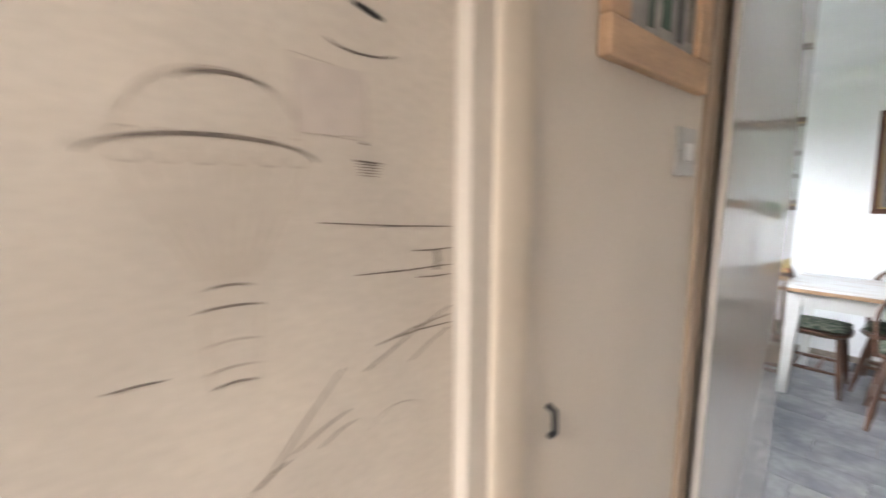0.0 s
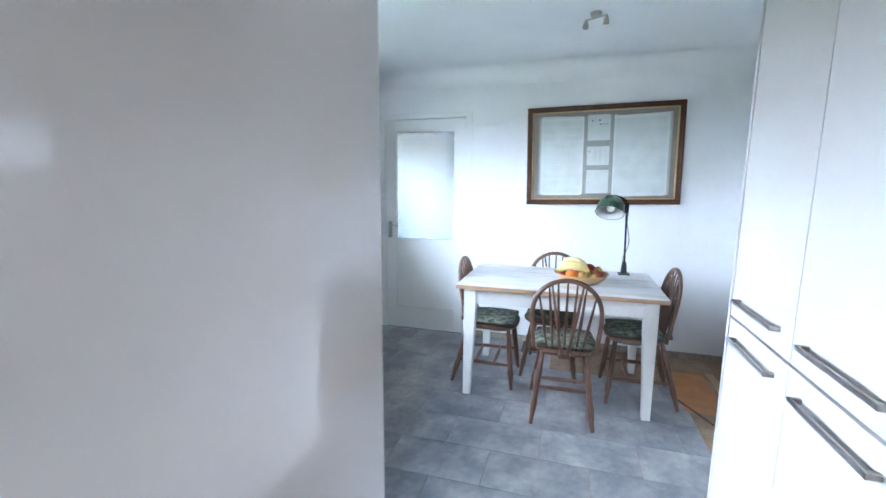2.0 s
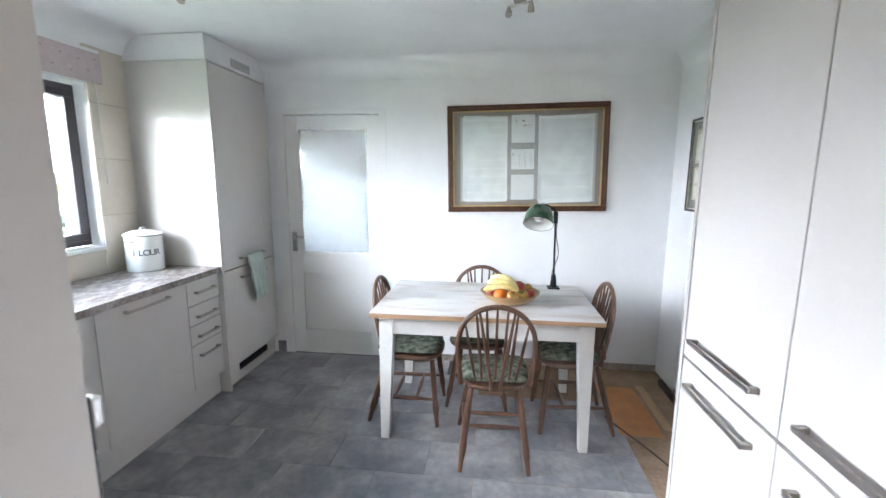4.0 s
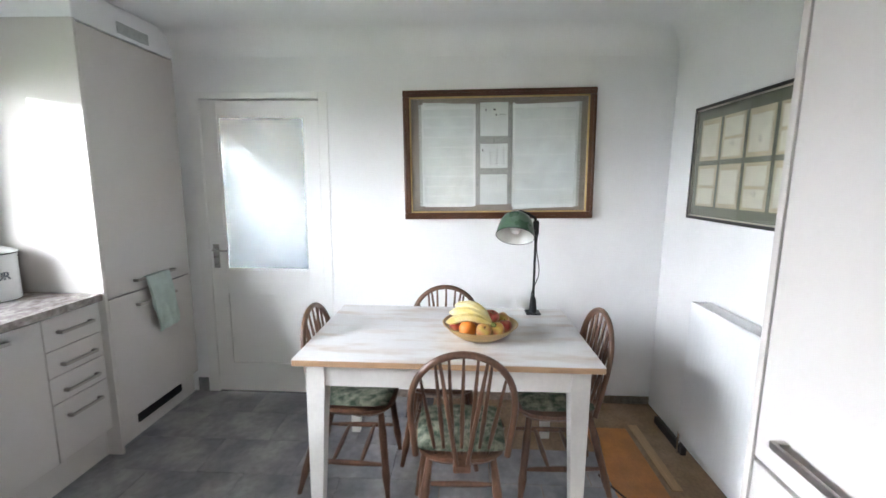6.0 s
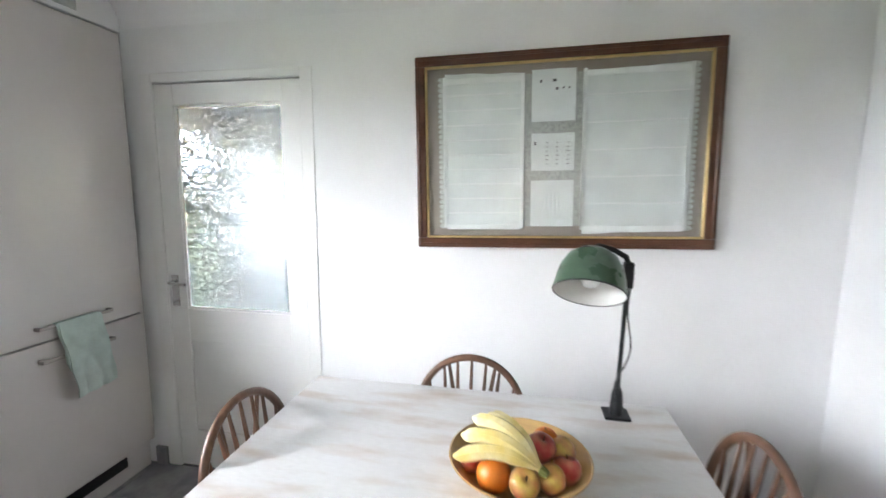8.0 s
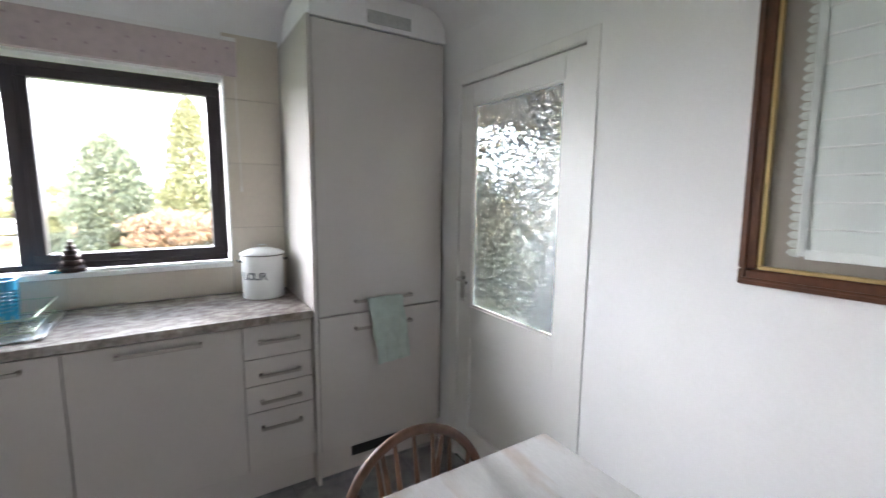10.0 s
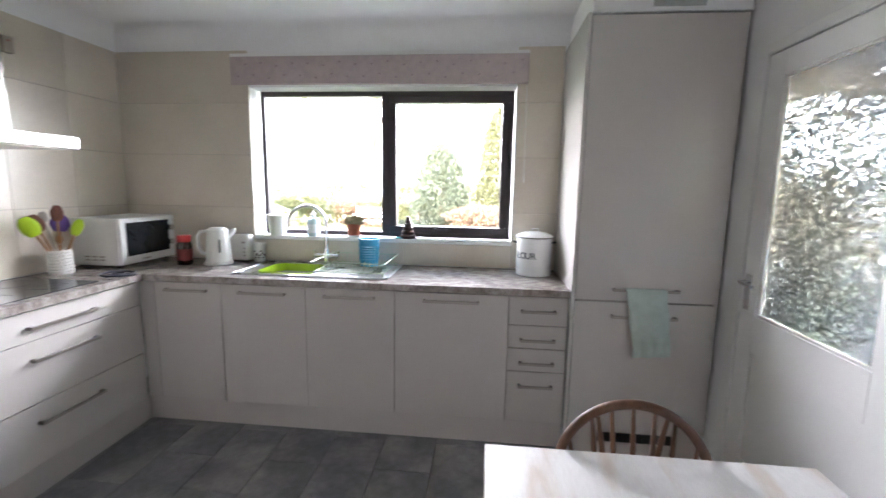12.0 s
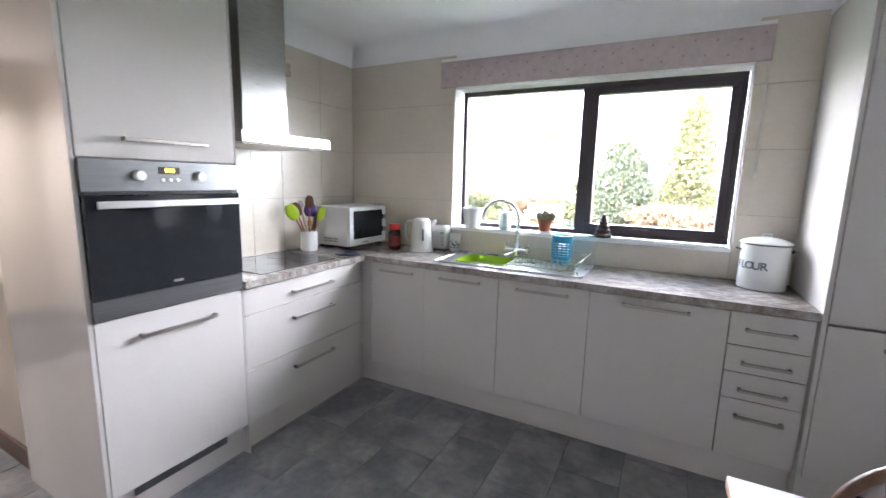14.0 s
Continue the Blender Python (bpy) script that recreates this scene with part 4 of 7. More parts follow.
# ---- on the table ----
def desk_lamp():
    u = thing("desk_lamp", (4.905, -0.252, TZ), "old black jointed desk lamp with a green enamel shade", "lamp")
    M_iron = mat("black_cast_iron", (0.022, 0.024, 0.026), 0.45, 0.4, var=0.25, scale=20, fine=120, bump=0.15)
    M_green = mat("green_enamel", (0.085, 0.15, 0.095), 0.28, var=0.14, scale=10, fine=60, bump=0.03)
    M_in = mat("white_enamel", (0.78, 0.78, 0.75), 0.3, var=0.04)
    bx, by = 4.905, -0.252
    base = B(bx - 0.04, bx + 0.04, by - 0.042, by + 0.042, TZ, TZ + 0.01, bev=0.003)
    lathe(base, [(0.024, 0.009), (0.019, 0.06), (0.017, 0.085), (0.011, 0.1), (0.0, 0.101)], (bx, by, TZ), 16)
    part("base", base, M_iron, u, "square cast base with a tapered socket")
    elbow = Vector((4.735, -0.222, 1.278))
    part("arm", tube(bmesh.new(), [(bx, by, TZ + 0.08), Vector((bx, by, TZ + 0.08)).lerp(elbow, 0.5), elbow], [0.0075, 0.0065, 0.0065], 10), M_iron, u, "", True)
    part("joint", B(elbow.x - 0.014, elbow.x + 0.014, elbow.y - 0.014, elbow.y + 0.014, elbow.z - 0.03, elbow.z + 0.045, bev=0.004, seg=2), M_iron, u)
    c = Vector((4.625, -0.100, 1.252))
    tilt = Matrix.Translation(c) @ pose(0, 0, 0, 8, 33, 0)
    top = tilt @ Vector((0, 0, 0.130))
    part("neck", tube(bmesh.new(), [elbow + Vector((0, 0, 0.035)), elbow + Vector((0, 0.008, 0.06)), elbow.lerp(top, 0.45) + Vector((0.006, 0, 0.045)), top + Vector((0.004, -0.012, 0.012)), top], 0.008, 10), M_iron, u, "", True)
    prof = [(0.0, 0.132), (0.02, 0.131), (0.046, 0.122), (0.068, 0.104), (0.083, 0.075), (0.091, 0.042), (0.096, 0.0)]
    outer = lathe(bmesh.new(), prof, (0, 0, 0), 40)
    for f in [f for f in outer.faces if len(f.verts) > 20]:
        outer.faces.remove(f)
    bmesh.ops.transform(outer, matrix=tilt, verts=outer.verts)
    sh = part("shade", outer, M_green, u, "green enamel dome shade", True)
    inner = lathe(bmesh.new(), [(max(0.0, r - 0.0025), z - 0.0022 if z > 0.01 else z) for r, z in prof], (0, 0, 0), 40)
    for f in [f for f in inner.faces if len(f.verts) > 20]:
        inner.faces.remove(f)
    bmesh.ops.transform(inner, matrix=tilt, verts=inner.verts)
    part("shade_lining", inner, M_in, sh, "white enamel inside", True)
    rim = tube(bmesh.new(), [(0.0955 * math.cos(a), 0.0955 * math.sin(a), 0) for a in (2 * math.pi * i / 40 for i in range(40))], 0.002, 6, True)
    bmesh.ops.transform(rim, matrix=tilt, verts=rim.verts)
    part("rim", rim, M_dark, sh, "", True)
    bulb = lathe(bmesh.new(), [(0.0, 0.018), (0.018, 0.022), (0.029, 0.04), (0.028, 0.06), (0.015, 0.085), (0.013, 0.115)], (0, 0, 0), 20)
    bmesh.ops.transform(bulb, matrix=tilt, verts=bulb.verts)
    part("bulb", bulb, mat("opal_bulb", (0.8, 0.8, 0.78), 0.25, var=0.02), sh, "", True)
    pts = []
    for i in range(15):
        t = i / 14
        p = Vector((bx, by, TZ + 0.03)).lerp(elbow, t)
        pts.append(p + Vector((0.0, -0.012 + 0.03 * math.sin(t * 9.0) * (1 - t), 0)))
    part("flex", tube(bmesh.new(), pts, 0.0028, 6), M_dark, u, "thin black flex", True)
    return u


desk_lamp()

M_bowl = mat("turned_pale_wood", (0.55, 0.36, 0.14), 0.4, var=0.12, scale=6, fine=60, bump=0.05, stretch=(1, 1, 8))
BOWL = Vector((4.515, 0.07, TZ))


def fruit_bowl():
    prof = [(0.0, 0.0005), (0.09, 0.0005), (0.105, 0.004), (0.145, 0.03), (0.183, 0.066), (0.186, 0.07), (0.182, 0.071), (0.14, 0.037), (0.1, 0.012), (0.0, 0.009)]
    return solo("fruit_bowl", lathe(bmesh.new(), prof, BOWL, 48), M_bowl, "wide pale wooden bowl heaped with fruit on the table", "bowl", smooth=True)


fruit_bowl()


def blotchy(name, a, b, c, scale):
    m = mat(name, a, 0.32, var=0.15, scale=scale, fine=120, bump=0.03, col2=b)
    return m


M_apple = blotchy("red_apple_skin", (0.46, 0.05, 0.045), (0.58, 0.26, 0.14), 0, 22)
M_apple2 = blotchy("yellow_apple_skin", (0.64, 0.46, 0.10), (0.58, 0.17, 0.10), 0, 18)
M_orange = mat("orange_peel", (0.72, 0.20, 0.015), 0.42, var=0.06, scale=20, fine=260, bump=0.35)
M_banana = mat("banana_skin", (0.70, 0.55, 0.17), 0.5, var=0.08, scale=14, fine=90, bump=0.05, col2=(0.80, 0.72, 0.42))
M_stalk = mat("fruit_stalk", (0.10, 0.07, 0.03), 0.8, var=0.2)


def fruit(kind, p, r, material, tilt=(0, 0, 0)):
    u = thing(kind, p, {"apple": "ripe apple in the wooden bowl", "orange": "whole orange in the wooden bowl"}[kind], kind, "fruit in the bowl")
    if kind == "apple":
        prof = [(0.0, -0.78), (0.12, -0.86), (0.32, -0.88), (0.62, -0.72), (0.86, -0.38), (0.99, 0.06), (0.97, 0.40), (0.80, 0.72), (0.52, 0.88), (0.28, 0.87), (0.10, 0.74), (0.0, 0.64)]
    else:
        prof = [(math.sin(math.pi * i / 12), -math.cos(math.pi * i / 12)) for i in range(13)]
    bm = lathe(bmesh.new(), [(max(a, 0) * r, z * r) for a, z in prof], (0, 0, 0), 22)
    for v in bm.verts:
        v.co *= 1 + 0.025 * noise.noise(v.co * 30 + Vector(p) * 9)
    rot = pose(0, 0, 0, *tilt)
    bmesh.ops.transform(bm, matrix=Matrix.Translation(p) @ rot, verts=bm.verts)
    part("flesh", bm, material, u, "", True)
    st = tube(bmesh.new(), [(0, 0, r * 0.62), (0.001, 0, r * 0.85), (0.004, 0.001, r * 1.06)], [0.0022, 0.0018, 0.0022], 6) if kind == "apple" else lathe(bmesh.new(), [(0.004, r * 0.97), (0.003, r * 1.01), (0, r * 1.012)], (0, 0, 0), 8)
    bmesh.ops.transform(st, matrix=Matrix.Translation(p) @ rot, verts=st.verts)
    part("stalk", st, M_stalk, u, "", True)
    return u


for kind, dx, dy, dz, r, m_, tl in (("orange", -0.085, 0.062, 0.062, 0.043, M_orange, (20, 0, 0)), ("apple", -0.10, -0.012, 0.057, 0.038, M_apple2, (10, -35, 0)), ("apple", -0.075, -0.078, 0.058, 0.036, M_apple2, (-20, -20, 0)),
                                 ("apple", -0.012, -0.052, 0.098, 0.039, M_apple, (15, -10, 0)), ("apple", 0.018, -0.112, 0.080, 0.035, M_apple2, (-50, 0, 0)), ("apple", -0.035, -0.118, 0.060, 0.036, M_apple, (0, 15, 0)),
                                 ("apple", 0.05, 0.0, 0.062, 0.037, M_apple, (0, 25, 0)), ("apple", 0.03, 0.072, 0.058, 0.036, M_apple, (20, 0, 0)), ("apple", -0.04, 0.122, 0.06, 0.030, M_apple, (0, 0, 0)), ("orange", 0.075, -0.07, 0.07, 0.036, M_orange, (0, 0, 0))):
    fruit(kind, tuple(BOWL + Vector((dx, dy, dz))), r, m_, tl)


def bananas():
    u = thing("bananas", tuple(BOWL + Vector((-0.02, 0.04, 0.1))), "hand of pale yellow bananas resting on the other fruit", "banana", "fruit in the bowl")
    tip = BOWL + Vector((-0.095, -0.055, 0.092))
    for k, (end, lift, off) in enumerate((((-0.075, 0.165, 0.092), 0.030, 0.0), ((-0.035, 0.15, 0.128), 0.034, 0.0), ((0.012, 0.125, 0.152), 0.036, 0.0), ((0.04, 0.085, 0.152), 0.030, 0))):
        e = BOWL + Vector(end)
        pts, rad = [], []
        for i in range(17):
            t = i / 16
            p = tip.lerp(e, t) + Vector((0, 0, lift * math.sin(math.pi * min(1, t * 1.05))))
            pts.append(p)
            rad.append(0.006 + 0.0145 * min(1, max(0, (t - 0.06) / 0.22)) if t < 0.85 else 0.0205 * max(0.25, 1 - ((t - 0.85) / 0.15) ** 1.6 * 0.8))
        part("banana", tube(bmesh.new(), pts, rad, 7), M_banana, u, "", True)
    part("stem", tube(bmesh.new(), [tip + Vector((0.004, 0.004, 0)), tip + Vector((-0.006, -0.012, -0.004))], [0.013, 0.009], 8), mat("banana_stem", (0.16, 0.17, 0.03), 0.6, var=0.2), u, "green-brown stem", True)
    return u


bananas()

# ---- hob, hood, sink and what stands on the worktop ----
M_white_pl = mat("white_plastic", (0.74, 0.74, 0.72), 0.35, var=0.03, scale=6, fine=100, bump=0.03)
M_inox = mat("stainless_sink", (0.62, 0.62, 0.62), 0.28, 1.0, var=0.06, scale=6, fine=160, bump=0.04)


def hob():
    x0, x1, y0, y1 = 1.63, 2.095, 1.29, 1.87
    u = thing("hob", ((x0 + x1) / 2, (y0 + y1) / 2, WT), "black glass induction hob set in the worktop", "hob")
    M_zone = mat("grey_print", (0.12, 0.12, 0.12), 0.3)
    part("glass", B(x0, x1, y0, y1, WT + 0.0005, WT + 0.005, bev=0.0015), M_black, u)
    for x, y, r in ((1.76, 1.44, 0.075), (1.97, 1.44, 0.09), (1.76, 1.72, 0.09), (1.97, 1.72, 0.075)):
        rg = tube(bmesh.new(), [(x + r * math.cos(a), y + r * math.sin(a), WT + 0.005) for a in (2 * math.pi * i / 36 for i in range(36))], 0.0009, 4, True)
        part("zone_mark", rg, M_zone, u)
    return u


hob()


def hood():
    y0, y1, z0 = 1.235, 1.872, 1.607
    u = thing("cooker_hood", (XW, (y0 + y1) / 2, z0), "stainless steel chimney cooker hood on the tiled wall", "cooker hood")
    M_st = mat("brushed_stainless", (0.33, 0.32, 0.305), 0.30, 1.0, var=0.05, scale=2.0, fine=60, bump=0.04, stretch=(6, 6, 60))
    part("canopy", B(XW + 0.014, 2.065, y0, y1, z0, z0 + 0.062, bev=0.003), M_st, u)
    part("filter", B(XW + 0.06, 2.02, y0 + 0.04, y1 - 0.04, z0 - 0.004, z0), M_handle, u)
    part("chimney", B(XW + 0.014, 1.885, 1.385, 1.70, z0 + 0.0625, ZC - 0.001, bev=0.003), M_st, u)
    for i in range(4):
        part("button", B(2.065, 2.068, 1.615 + i * 0.025, 1.63 + i * 0.025, z0 + 0.026, z0 + 0.036), M_dark, u)
    part("chimney_vent", B(1.70, 1.78, 1.383, 1.3848, 2.14, 2.18), M_dark, u)
    return u


hood()


def alarm_sensor():
    u = thing("wall_sensor", (XW + 0.012, 1.968, 2.12), "small beige sensor box with a red light", "sensor")
    part("case", B(XW + 0.013, XW + 0.042, 1.94, 1.995, 2.115, 2.20, bev=0.004, seg=2), mat("beige_plastic", (0.42, 0.36, 0.29), 0.5, var=0.05), u)
    part("indicator", lathe(bmesh.new(), [(0.005, 0), (0.004, 0.003), (0, 0.004)], (XW + 0.042, 1.968, 2.178), 10, 'X'), mat("red_lens", (0.45, 0.04, 0.03), 0.3), u, "", True)
    return u


alarm_sensor()


def ring_shell(bm, x0, x1, y0, y1, ztop, zbot, r, thick, flare=0.0, n=6):
    """An open basin with rounded corners: outside down, inside up."""
    def loop(dx, z, rr):
        out = []
        for cx, cy, a0 in ((x1 - rr - dx, y1 - rr - dx, 0), (x0 + rr + dx, y1 - rr - dx, 90), (x0 + rr + dx, y0 + rr + dx, 180), (x1 - rr - dx, y0 + rr + dx, 270)):
            for i in range(n + 1):
                a = radians(a0 + 90 * i / n)
                out.append(bm.verts.new((cx + rr * math.cos(a), cy + rr * math.sin(a), z)))
        return out
    L = [loop(flare + 0.01, zbot, r), loop(flare, zbot + 0.012, r), loop(0, ztop, r), loop(thick, ztop, r - thick), loop(flare + thick, zbot + 0.016, r - thick), loop(flare + thick + 0.012, zbot + thick + 0.004, r - thick)]
    for a, b in zip(L, L[1:]):
        for i in range(len(a)):
            j = (i + 1) % len(a)
            bm.faces.new((a[i], a[j], b[j], b[i]))
    bm.faces.new(L[0][::-1])
    bm.faces.new(L[-1])
    bmesh.ops.recalc_face_normals(bm, faces=bm.faces)
    return bm


def sink():
    u = thing("sink", (3.1, 2.4, WT), "stainless steel inset sink with a ribbed drainer", "sink")
    x0, x1, y0, y1, zt = 2.66, 3.605, 2.175, 2.615, WT + 0.004
    bx0, bx1, by0, by1 = 2.755, 3.125, 2.225, 2.555
    bm = bmesh.new()
    for a, b, c, d in ((x0, bx0, y0, y1), (bx1, x1, y0, y1), (bx0, bx1, y0, by0), (bx0, bx1, by1, y1)):
        box(bm, a, b, c, d, WT + 0.0005, zt)
    part("deck", bm, M_inox, u)
    part("basin", ring_shell(bmesh.new(), bx0, bx1, by0, by1, zt, 0.76, 0.05, 0.0015, 0.012), M_inox, u, "", True)
    rb = bmesh.new()
    for i in range(9):
        yy = y0 + 0.07 + i * 0.037
        box(rb, bx1 + 0.06, x1 - 0.05, yy, yy + 0.012, zt + 0.0002, zt + 0.004, bev=0.0018)
    part("drainer_ribs", rb, M_inox, u)
    rim = bmesh.new()
    for a, b, c, d in ((x0, x1, y0, y0 + 0.012), (x0, x1, y1 - 0.012, y1), (x0, x0 + 0.012, y0 + 0.012, y1 - 0.012), (x1 - 0.012, x1, y0 + 0.012, y1 - 0.012)):
        box(rim, a, b, c, d, zt + 0.0002, zt + 0.006, bev=0.002)
    part("rim", rim, M_inox, u)
    return u


sink()
solo("washing_up_bowl", ring_shell(bmesh.new(), 2.768, 3.112, 2.238, 2.542, WT + 0.009, 0.77, 0.06, 0.004, 0.025), mat("lime_green_plastic", (0.42, 0.62, 0.02), 0.35, var=0.05, scale=6, fine=80), "lime green plastic washing-up bowl in the sink", "washing-up bowl", smooth=True)


def mixer_tap():
    u = thing("mixer_tap", (3.09, 2.595, WT), "chrome swan-neck mixer tap with two lever handles", "tap")
    c = Vector((3.09, 2.592, WT + 0.0042))
    part("body", lathe(bmesh.new(), [(0.026, 0), (0.026, 0.008), (0.019, 0.014), (0.019, 0.1), (0.015, 0.11), (0, 0.111)], c, 20), M_chrome, u, "", True)
    R = 0.12
    d = Vector((-0.93, -0.36, 0)).normalized()
    pts = [c + Vector((0, 0, 0.1)), c + Vector((0, 0, 0.19)), c + Vector((0, 0, 0.275))]
    for i in range(1, 15):
        a = math.pi * i / 14 * 1.06
        pts.append(c + Vector((0, 0, 0.275)) + d * (R - R * math.cos(a)) + Vector((0, 0, R * math.sin(a))))
    part("spout", tube(bmesh.new(), pts, 0.0115, 12), M_chrome, u, "arched chrome spout", True)
    for s in (-1, 1):
        h = lathe(bmesh.new(), [(0.014, 0), (0.014, 0.045), (0.018, 0.05), (0.018, 0.068), (0, 0.07)], (0, 0, 0), 14, 'X')
        bmesh.ops.scale(h, vec=(s, 1, 1), verts=h.verts)
        bmesh.ops.translate(h, vec=c + Vector((0.017 * s, 0, 0.055)), verts=h.verts)
        bmesh.ops.recalc_face_normals(h, faces=h.faces)
        hd = part("valve", h, M_chrome, u, "", True)
        part("lever", tube(bmesh.new(), [c + Vector((0.076 * s, 0, 0.06)), c + Vector((0.085 * s, -0.005, 0.095))], 0.005, 8), M_chrome, hd, "", True)
    return u


mixer_tap()


def dish_rack():
    u = thing("dish_rack", (3.35, 2.4, WT), "plastic-coated wire dish rack on the drainer", "dish rack")
    M_wire = mat("pale_green_coated_wire", (0.42, 0.50, 0.36), 0.35, 0.3, var=0.06)
    x0, x1, y0, y1, z0, z1 = 3.15, 3.57, 2.22, 2.585, WT + 0.0095, WT + 0.085
    def frame_loop(e, z):
        return [(x0 - e, y0 - e, z), (x1 + e, y0 - e, z), (x1 + e, y1 + e, z), (x0 - e, y1 + e, z)]
    for e, z in ((0.012, z1), (0.0, z0 + 0.018)):
        bm = bmesh.new()
        q = frame_loop(e, z)
        for a, b in zip(q, q[1:] + q[:1]):
            tube(bm, [a, b], 0.003, 6)
        part("rim_wire", bm, M_wire, u, "", True)
    for i in range(13):
        xx = x0 + 0.02 + i * (x1 - x0 - 0.04) / 12
        part("wire", tube(bmesh.new(), [(xx, y0 - 0.012, z1), (xx, y0, z0 + 0.018), (xx, y0 + 0.12, z0 + 0.018), (xx, y0 + 0.14, z0 + 0.06), (xx, y0 + 0.16, z0 + 0.018), (xx, y1, z0 + 0.018), (xx, y1 + 0.012, z1)], 0.0017, 5), M_wire, u, "", True)
    for p in ((x0, y0), (x1, y0), (x0, y1), (x1, y1)):
        part("foot", tube(bmesh.new(), [(p[0], p[1], z0), (p[0], p[1], z0 + 0.018)], 0.005, 8), M_wire, u, "", True)
    return u


dish_rack()


def cutlery_basket():
    cx, cy, r, z0, h = 3.425, 2.455, 0.064, WT + 0.0305, 0.175
    u = thing("cutlery_basket", (cx, cy, z0), "blue slotted plastic cutlery basket in the dish rack", "basket")
    M_bl = mat("blue_plastic", (0.02, 0.30, 0.52), 0.35, var=0.06, scale=8, fine=90)
    bm = bmesh.new()
    lathe(bm, [(0.0, 0.0), (r * 0.88, 0.0), (r * 0.9, 0.035), (r * 0.86, 0.035), (r * 0.84, 0.004), (0.0, 0.004)], (cx, cy, z0), 28)
    part("cup", bm, M_bl, u, "", True)
    for z in [0.035 + 0.016 * k for k in range(6)]:
        rr = r * (0.9 + 0.1 * z / h)
        part("band", lathe(bmesh.new(), [(rr, z), (rr, z + 0.009), (rr - 0.0025, z + 0.009), (rr - 0.0025, z), (rr, z)], (cx, cy, z0), 28), M_bl, u)
    for k in range(14):
        a = 2 * math.pi * k / 14
        b = bmesh.new()
        r0, r1 = r * 0.895, r * 0.985
        tube(b, [(cx + r0 * math.cos(a), cy + r0 * math.sin(a), z0 + 0.03), (cx + r1 * math.cos(a), cy + r1 * math.sin(a), z0 + 0.135)], 0.0045, 5)
        part("slat", b, M_bl, u)
    part("collar", lathe(bmesh.new(), [(r * 0.985, 0.13), (r * 1.0, h - 0.006), (r * 1.06, h - 0.005), (r * 1.06, h), (r * 0.95, h), (r * 0.94, 0.13), (r * 0.985, 0.13)], (cx, cy, z0), 28), M_bl, u, "", True)
    return u


cutlery_basket()


def flour_tin():
    c = Vector((4.468, 2.525, WT))
    u = thing("flour_tin", tuple(c), "white enamel flour tin with dark lettering and lid", "storage tin")
    M_en = mat("white_enamel_tin", (0.74, 0.76, 0.76), 0.25, var=0.03, scale=8, fine=50)
    M_lt = mat("grey_blue_lettering", (0.10, 0.12, 0.15), 0.5, var=0.1)
    r, h = 0.109, 0.232
    part("tin", lathe(bmesh.new(), [(0.0, 0.0005), (r - 0.004, 0.0005), (r, 0.004), (r, h), (r + 0.003, h + 0.003), (r - 0.002, h + 0.006), (0, h + 0.006)], c, 48), M_en, u, "", True)
    lid = part("lid", lathe(bmesh.new(), [(r + 0.005, h + 0.004), (r + 0.006, h + 0.012), (r - 0.006, h + 0.02), (r * 0.6, h + 0.034), (r * 0.2, h + 0.039), (0, h + 0.04)], c, 48), M_en, u, "", True)
    part("lid_rim", tube(bmesh.new(), [(c.x + (r + 0.006) * math.cos(a), c.y + (r + 0.006) * math.sin(a), c.z + h + 0.006) for a in (2 * math.pi * i / 48 for i in range(48))], 0.0028, 6, True), M_dark, lid, "dark enamel rim", True)
    part("knob", tube(bmesh.new(), [c + Vector((-0.022, 0, h + 0.037)), c + Vector((-0.018, 0, h + 0.056)), c + Vector((0.018, 0, h + 0.056)), c + Vector((0.022, 0, h + 0.037))], 0.004, 8), M_en, lid, "", True)
    for s in (-1, 1):
        part("side_handle", tube(bmesh.new(), [c + Vector((s * (r - 0.002), -0.025, h - 0.03)), c + Vector((s * (r + 0.022), -0.02, h - 0.026)), c + Vector((s * (r + 0.022), 0.02, h - 0.026)), c + Vector((s * (r - 0.002), 0.025, h - 0.03))], 0.004, 8), M_dark, u, "", True)
    for k, ch in enumerate("FLOUR"):
        a = radians(192 + k * 17.5)
        d = Vector((math.cos(a), math.sin(a), 0))
        rot = Matrix((( -d.y, 0, d.x, 0), (d.x, 0, d.y, 0), (0, 1, 0, 0), (0, 0, 0, 1)))
        text_mesh(ch, 0.055, Matrix.Translation(c + d * (r + 0.0004) + Vector((0, 0, 0.126))) @ rot, M_lt, u, 0.0004, "letter", 0.0012)
    return u


flour_tin()


